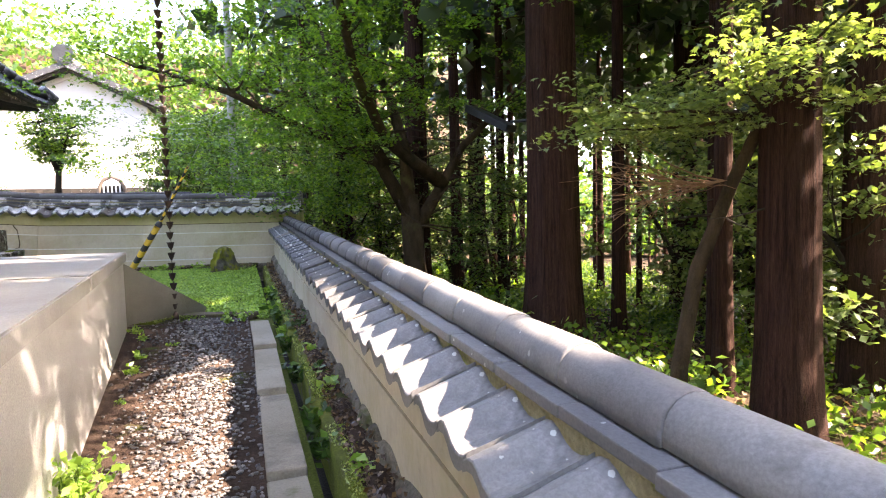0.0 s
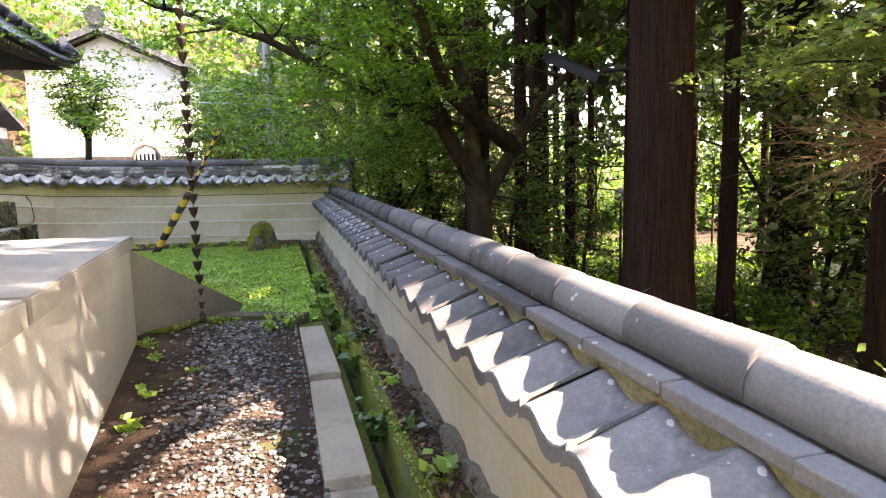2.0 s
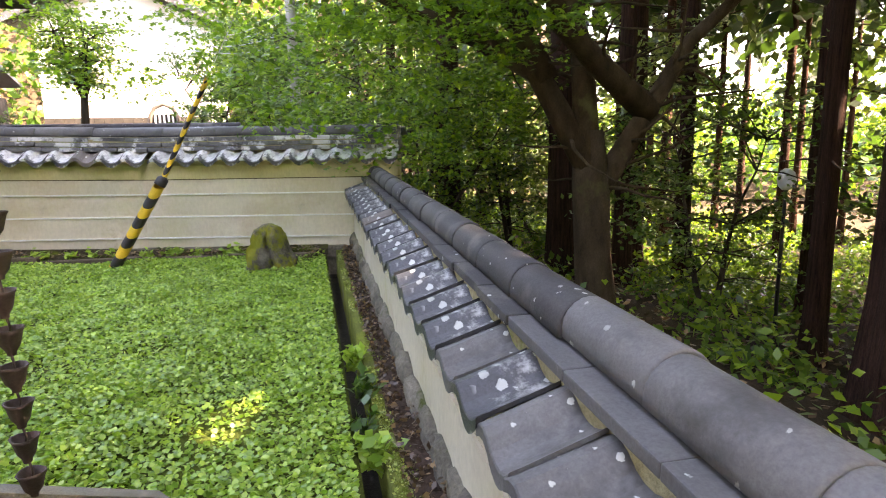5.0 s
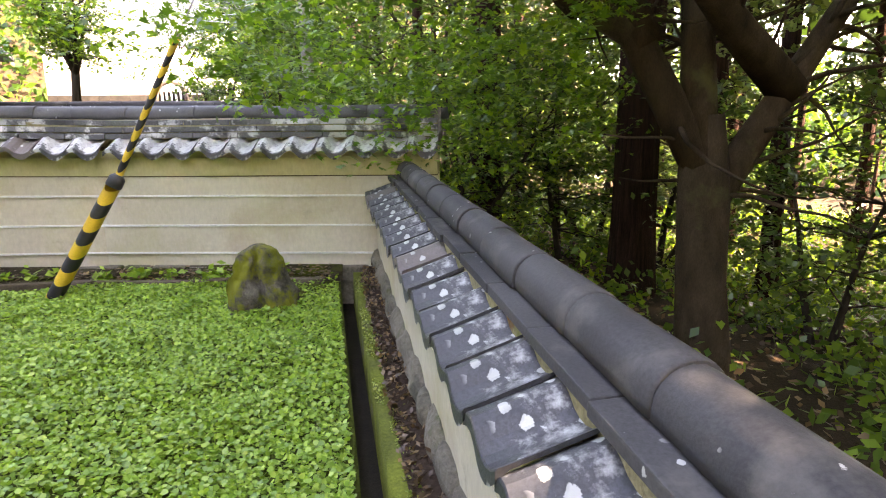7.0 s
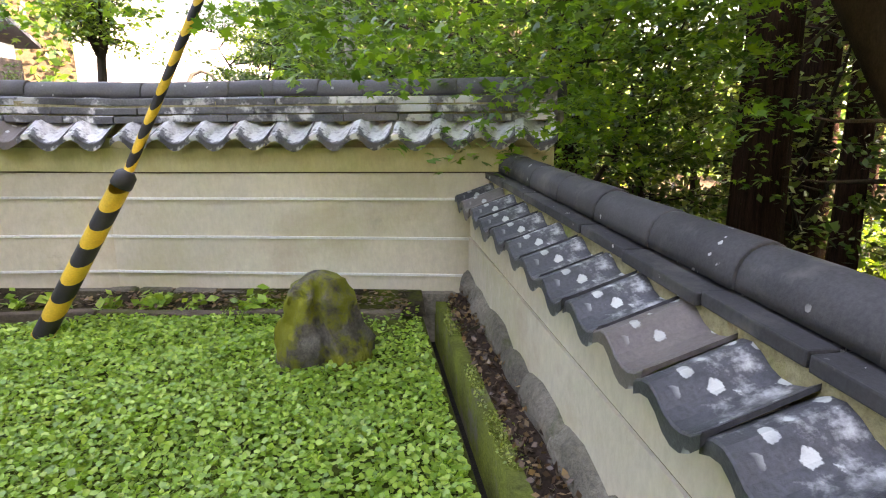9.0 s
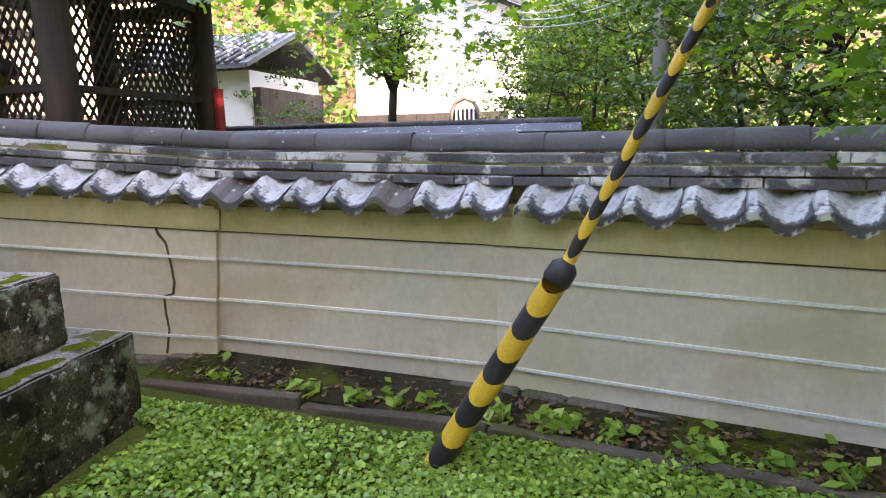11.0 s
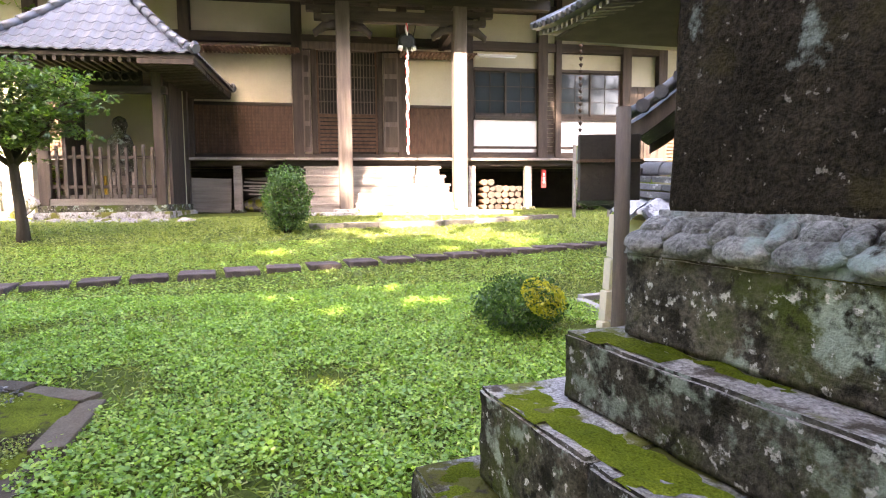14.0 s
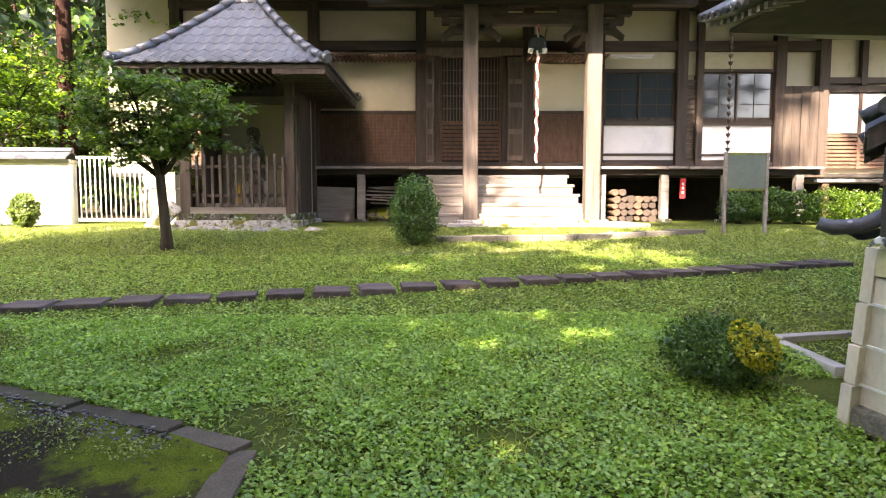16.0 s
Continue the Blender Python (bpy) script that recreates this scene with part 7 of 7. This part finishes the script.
    weed(x, y, h, n, int(y * 100), size=size, z=-0.30 + 0.034 * y)
for k in range(16):
    y = 3.0 + k * 0.42 + rng.uniform(-0.1, 0.1)
    u = rng.choice((0.40, 0.56, 0.60))
    weed(u - LEAN_Y * y, y, rng.uniform(0.10, 0.28), rng.randint(3, 7), 60 + k, "bush" if k % 3 else "clover", 0.08, -0.42 + 0.034 * y if u < 0.45 else -0.36 + 0.034 * y)
for k in range(16):
    x = -0.7 - k * 0.25 + rng.uniform(-0.12, 0.12)
    weed(x, 13.22 + (0.18 * (x + 2.4) * -1 if x > -2.4 else 0.0) - 0.12, rng.uniform(0.08, 0.18), rng.randint(3, 6), 90 + k, "clover", 0.09, 0.04, "broad-leaved weed at the foot of the wall")


# ---- parked car and lamp in the wood ----
def parked_car():
    c = thing("parked_car", pose(19.6, 19.5, -3.25, 0, 0, 62), "small white car parked below in the wood", "car")
    prof = [(-1.65, 0.35), (-1.68, 0.75), (-1.5, 0.95), (-1.35, 1.5), (-1.1, 1.62), (0.5, 1.62), (0.75, 1.5), (1.15, 1.0), (1.62, 0.85), (1.7, 0.6), (1.68, 0.35)]
    bm = bm_new()
    loft(bm, [[(x * k, y, 0.3 + (z - 0.3) * (k if z > 1 else 1)) for x, z in prof] for y, k in ((-0.72, 0.97), (-0.66, 1.0), (0.66, 1.0), (0.72, 0.97))])
    bmesh.ops.bevel(bm, geom=bm.edges[:], offset=0.04, segments=2, affect="EDGES")
    body = part("body", bm, M["carpaint"], c)
    for sg in (-1, 1):
        bm = bm_new()
        loft(bm, [[(-1.25, y, 1.0), (1.0, y, 1.0), (0.65, y, 1.48), (-1.12, y, 1.48)] for y in (sg * 0.70, sg * 0.735)])
        part("side_window", bm, M["glass"], body)
        for x in (-1.05, 1.08):
            bm = bm_new()
            tube(bm, [(x, sg * 0.58, 0.28), (x, sg * 0.76, 0.28)], [0.28, 0.28], 18)
            w = part("wheel", bm, M["tyre"], c)
            bm = bm_new()
            tube(bm, [(x, sg * 0.75, 0.28), (x, sg * 0.775, 0.28)], [0.17, 0.15], 14)
            part("rim", bm, M["steel"], w)
    bm = bm_new()
    loft(bm, [[(0.74, y, 1.46), (0.76, y, 1.5), (1.14, y, 1.02), (1.12, y, 0.98)] for y in (-0.6, 0.6)])
    part("windscreen", bm, M["glass"], body)


parked_car()


def wood_lamp():
    l = thing("garden_lamp", pose(6.2, 12.9, -1.5), "small white globe lamp on a thin post in the wood", "lamp")
    bm = bm_new()
    tube(bm, [(0, 0, -0.3), (0, 0, 2.1)], [0.03, 0.025], 8)
    part("post", bm, M["black"], l)
    bm = bm_new()
    secs = [[(r * math.cos(a), r * math.sin(a), z) for a in np.linspace(0, 2 * math.pi, 14, endpoint=False)] for z, r in ((2.1, 0.05), (2.15, 0.10), (2.25, 0.13), (2.35, 0.10), (2.4, 0.04))]
    loft(bm, secs, smooth=True)
    part("globe", bm, M["paper"], l)


wood_lamp()


# soil strip between the edging and the cross wall
bm = bm_new()
rows = []
for x, ya, yb in ((-0.2, 12.55, 13.0), (-0.9, 12.74, 13.12), (-2.4, 13.0, 13.42), (-4.6, 12.98, 13.42)):
    rows.append([(x, ya + (yb - ya) * t, float(height(x, ya)) + 0.03 + 0.05 * t + 0.015 * noise.noise(Vector((x * 5, t * 4, 0)))) for t in np.linspace(0, 1, 5)])
loft(bm, rows, closed=False, smooth=True)
whole("soil_strip", bm, M["mossstrip"], "dark mossy soil strip at the foot of the wall", "soil", kind="structure")
nrng = np.random.default_rng(31)
n = 1500
x = nrng.uniform(-4.5, -0.3, n)
y = np.interp(x, [-4.6, -2.4, -0.2], [12.98, 13.0, 12.55]) + nrng.uniform(0.03, 0.4, n)
P = np.stack([x, y, height(x, y) + nrng.uniform(0.03, 0.09, n)], axis=1)
ob = part("leaf_litter", quads_mesh("leaf_litter", leaves(P, 0.045, nrng, 0.8), M["dryleaf"]), None)
tagged(ob, "dry brown leaves at the foot of the wall", "leaf litter", kind="stuff")


# ---- the hall on the platform: only its mass, eaves and posts, above and beside the walk ----
def platform_hall():
    h = thing("platform_hall", (-5.2, 1.6, 0.77), "plain dark wooden hall with deep eaves on the platform", "hall")
    bm = bm_new()
    span(bm, -1.9, 1.9, -4.2, 3.6, 0.0, 4.4)
    part("wall", bm, M["wall"], h)
    for x in (-1.9, 0, 1.9):
        for y in (-4.2, -0.3, 3.6):
            bm = bm_new()
            span(bm, x - 0.14, x + 0.14, y - 0.14, y + 0.14, 0.0, 4.5, 0.02)
            part("post", bm, M["wood"], h)
    bm = bm_new()
    secs = []
    for t in np.linspace(0, 1, 6):
        hx, hy = 4.05 * (1 - 0.85 * t), 5.85 * (1 - 0.6 * t)
        z = 4.15 + 3.6 * t ** 1.3
        secs.append([(-hx, -hy - 0.05, z), (hx, -hy - 0.05, z), (hx, hy - 0.05, z), (-hx, hy - 0.05, z)])
    loft(bm, secs)
    part("roof", bm, M["templetile"], h)


platform_hall()


# ---- side gate behind the wall's end ----
def side_gate():
    g = thing("side_gate", (-8.2, 14.0, 0.4), "small dark side gate with a mossy tiled gable roof", "gate house")
    o = Vector((-8.2, 14.0, 0.4))

    def gable(a, b, half, ze, zr, n):
        a, b = Vector((*a, 0)), Vector((*b, 0))
        d = (b - a).normalized()
        s = Vector((-d.y, d.x, 0))
        for sg in (-1, 1):
            for k in range(n):
                p = a.lerp(b, k / n)
                q = a.lerp(b, (k + 1) / n)
                bm = bm_new()
                m = (p + q) / 2
                w = (q - p).length / 2
                rows = []
                for t in np.linspace(0, 1, 4):
                    off = s * sg * half * (1 - t)
                    z = ze + (zr - ze) * t ** 1.2
                    rows.append([m + off + d * (w * u) + Vector((0, 0, z + 0.05 * math.cos(u * 2.6) + dz)) - o for u, dz in ((-1, 0), (-0.4, 0), (0.1, 0), (0.6, 0), (1, 0), (1, -0.05), (-1, -0.05))])
                loft(bm, rows)
                part("tile_course", bm, M["tile"], g)
        x = 0.0
        while x < 1:
            bm = bm_new()
            p, q = a.lerp(b, x), a.lerp(b, min(1, x + 0.25))
            for z, r in ((zr + 0.03, 0.11), (zr + 0.13, 0.09)):
                tube(bm, [p + Vector((0, 0, z)) - o, q + Vector((0, 0, z)) - o], [r, r], 10)
            part("ridge_tile", bm, M["ridge"], g)
            x += 0.25
        for e, f in ((a, -1), (b, 1)):
            for sg in (-1, 1):
                bm = bm_new()
                pts = [e + d * f * 0.03 + s * sg * half * (1 - t) * 1.04 + Vector((0, 0, ze + (zr - ze) * t ** 1.2 + 0.07)) - o for t in np.linspace(0, 1, 6)]
                tube(bm, pts, [0.06] * 6, 8)
                part("verge_roll", bm, M["tile"], g)
                for t in (0.2, 0.45, 0.7):
                    bm = bm_new()
                    c = e + d * f * 0.05 + s * sg * half * (1 - t) + Vector((0, 0, ze + (zr - ze) * t ** 1.2 + 0.08)) - o
                    tube(bm, [c - d * 0.05, c + d * 0.05], [0.07, 0.07], 10)
                    part("end_disc", bm, M["ridge"], g)
                bm = bm_new()
                rows = [[e + d * f * 0.02 + s * sg * half * (1 - t) * 0.98 + Vector((0, 0, ze + (zr - ze) * t ** 1.2 + dz)) + d * dd - o for dd, dz in ((0, -0.02), (0, -0.20), (0.05, -0.20), (0.05, -0.02))] for t in np.linspace(0, 1, 6)]
                loft(bm, rows)
                part("barge_board", bm, M["mosskerb" if sg < 0 else "wood"], g)
            bm = bm_new()
            c = e + d * f * 0.10 + Vector((0, 0, zr + 0.12)) - o
            tube(bm, [c - d * 0.05, c + d * 0.05], [0.17, 0.15], 14)
            tube(bm, [c + s * (0.1 * math.cos(u)) + Vector((0, 0, 0.1 * math.sin(u))) + d * f * 0.06 for u in np.linspace(0, 5, 9)], [0.03] * 9, 6)
            for w in (-0.12, 0.0, 0.12):
                tube(bm, [c + s * w + Vector((0, 0, 0.1)), c + s * w * 1.6 + Vector((0, 0, 0.34 - abs(w)))], [0.08, 0.05], 8)
            part("ridge_ornament", bm, M["tilered"], g)
    gable((-8.95, 13.70), (-10.4, 14.85), 0.70, 2.46, 2.98, 6)
    gable((-8.05, 14.72), (-9.7, 14.82), 0.52, 2.28, 2.82, 6)
    for x, y in ((-9.15, 13.95), (-9.9, 14.9), (-8.3, 14.74)):
        bm = bm_new()
        span(bm, x - 0.1 - o.x, x + 0.1 - o.x, y - 0.1 - o.y, y + 0.1 - o.y, -0.2, 2.3, 0.01)
        part("post", bm, M["wood"], g)
    bm = bm_new()
    span(bm, -9.8 - o.x, -8.3 - o.x, 0.72, 0.78, 0.0, 1.2)
    part("lower_panel", bm, M["dark"], g)
    lattice(g, (-9.7 - o.x, 14.76 - o.y), (-8.3 - o.x, 14.74 - o.y), 1.2, 1.75)


side_gate()

# round wooden post by the monument, with a dark box behind it
po = thing("wooden_post", pose(-7.0, 11.68, 0.25), "weathered round wooden post with a dark box on its back", "post")
bm = bm_new()
tube(bm, [(0, 0, -0.1), (0.0, 0, 0.6), (0.012, 0.0, 1.3), (0.01, 0.005, 1.97)], [0.052, 0.048, 0.047, 0.045], 12, wob=0.12)
part("pole", bm, M["colwood"], po)
bm = bm_new()
box(bm, (-0.10, -0.03, 1.62), (0.10, 0.36, 0.40), rz=-18, bevel=0.006)
part("box", bm, M["dark"], po, "dark brown wooden box")
bm = bm_new()
box(bm, (-0.09, -0.03, 1.66), (0.13, 0.38, 0.018), rz=-18)
part("rail", bm, M["redwood"], po)


# ---- gutter edge: litter, moss tufts and small stones along the foot of the long wall ----
def gutter_edge():
    nrng = np.random.default_rng(41)
    n = 5200
    y = nrng.uniform(-1.5, 12.9, n)
    u = nrng.uniform(0.50, 0.74, n)
    P = np.stack([u - LEAN_Y * y, y, -0.36 + 0.034 * y + nrng.uniform(0.0, 0.03, n)], axis=1)
    P[:, 2] = height(P[:, 0], P[:, 1]) + nrng.uniform(0.02, 0.07, n) + 0.03 * (u > 0.62)
    ob = part("leaf_litter", quads_mesh("leaf_litter", leaves(P, 0.035, nrng, 0.6), M["dryleaf"]), None)
    tagged(ob, "dry leaves and twigs lying between gutter and wall", "leaf litter", kind="stuff")
    n = 9000
    y = nrng.uniform(2.0, 12.9, n)
    u = np.where(nrng.random(n) < 0.6, nrng.uniform(0.445, 0.53, n), nrng.uniform(0.53, 0.70, n))
    keep = np.array([noise.noise(Vector((a * 6, b * 2.2, 1.0))) for a, b in zip(u, y)]) > 0.02
    y, u = y[keep], u[keep]
    x = u - LEAN_Y * y
    P = np.stack([x, y, height(x, y) + nrng.uniform(0.0, 0.035, len(x))], axis=1)
    ob = part("moss_tufts", quads_mesh("moss_tufts", leaves(P, 0.018, nrng, 0.5), M["grassleaf"]), None)
    tagged(ob, "moss tufts on the gutter kerb", "moss", kind="stuff")


gutter_edge()


# ---- utility pole and cables beyond the cross wall ----
def utility_pole():
    p = thing("utility_pole", pose(-0.98, 21.6, 0.7), "grey concrete utility pole with sagging cables among trees", "utility pole")
    bm = bm_new()
    tube(bm, [(0, 0, -0.3), (0, 0, 9.0)], [0.14, 0.11], 12)
    part("shaft", bm, M["capstone"], p)
    for k in range(4):
        bm = bm_new()
        a, b = Vector((0, 0, 3.2 + 0.32 * k)), Vector((-5.6 + 0.3 * k, 5.0 + k, 4.6 + 0.35 * k))
        pts = [a.lerp(b, t) - Vector((0, 0, (0.55 + 0.1 * k) * 4 * t * (1 - t))) for t in np.linspace(0, 1, 14)]
        tube(bm, pts, [0.012] * 14, 5)
        part("cable", bm, M["steel"], p)


utility_pole()


# ---- low white house between the gate and the storehouse ----
def side_house():
    h = thing("side_house", pose(-11.9, 24.6, 0.8), "low white plastered house with a grey tiled eave", "house")
    bm = bm_new()
    span(bm, -3.2, 0.75, 0.0, 4.0, 0.0, 2.75)
    part("wall", bm, M["white"], h)
    bm = bm_new()
    span(bm, 0.75, 1.0, 0.1, 3.8, 0.0, 2.3)
    part("dark_door", bm, M["wood"], h)
    for k in range(2):
        bm = bm_new()
        loft(bm, [[(x, -0.7, 2.72), (x, -0.7, 2.84), (x, 2.0, 4.0), (x, 4.7, 2.84), (x, 4.7, 2.72), (x, 2.0, 3.85)] for x in ((-3.6, -1.0) if k == 0 else (-0.99, 1.15))])
        part("roof", bm, M["templetile"], h)
    for k in range(16):
        bm = bm_new()
        x = -3.5 + k * 0.29
        tube(bm, [(x, -0.74, 2.86), (x, 2.0, 4.04)], [0.06, 0.06], 8)
        part("round_tile", bm, M["paletile"], h)


side_house()


# ---- floodlight strapped to the great cedar ----
def floodlight():
    f = thing("floodlight", pose(4.62, 10.75, 2.75, 0, 0, 115), "flat dark lamp arm fixed to the cedar trunk", "lamp")
    bm = bm_new()
    box(bm, (0.55, 0, 0.18), (1.25, 0.30, 0.14), ry=-26, bevel=0.015)
    part("arm", bm, M["black"], f)
    bm = bm_new()
    tube(bm, [(-0.65, 0, 0.0), (0.0, 0, 0.04)], [0.03, 0.03], 8)
    part("bracket", bm, M["black"], f)


floodlight()
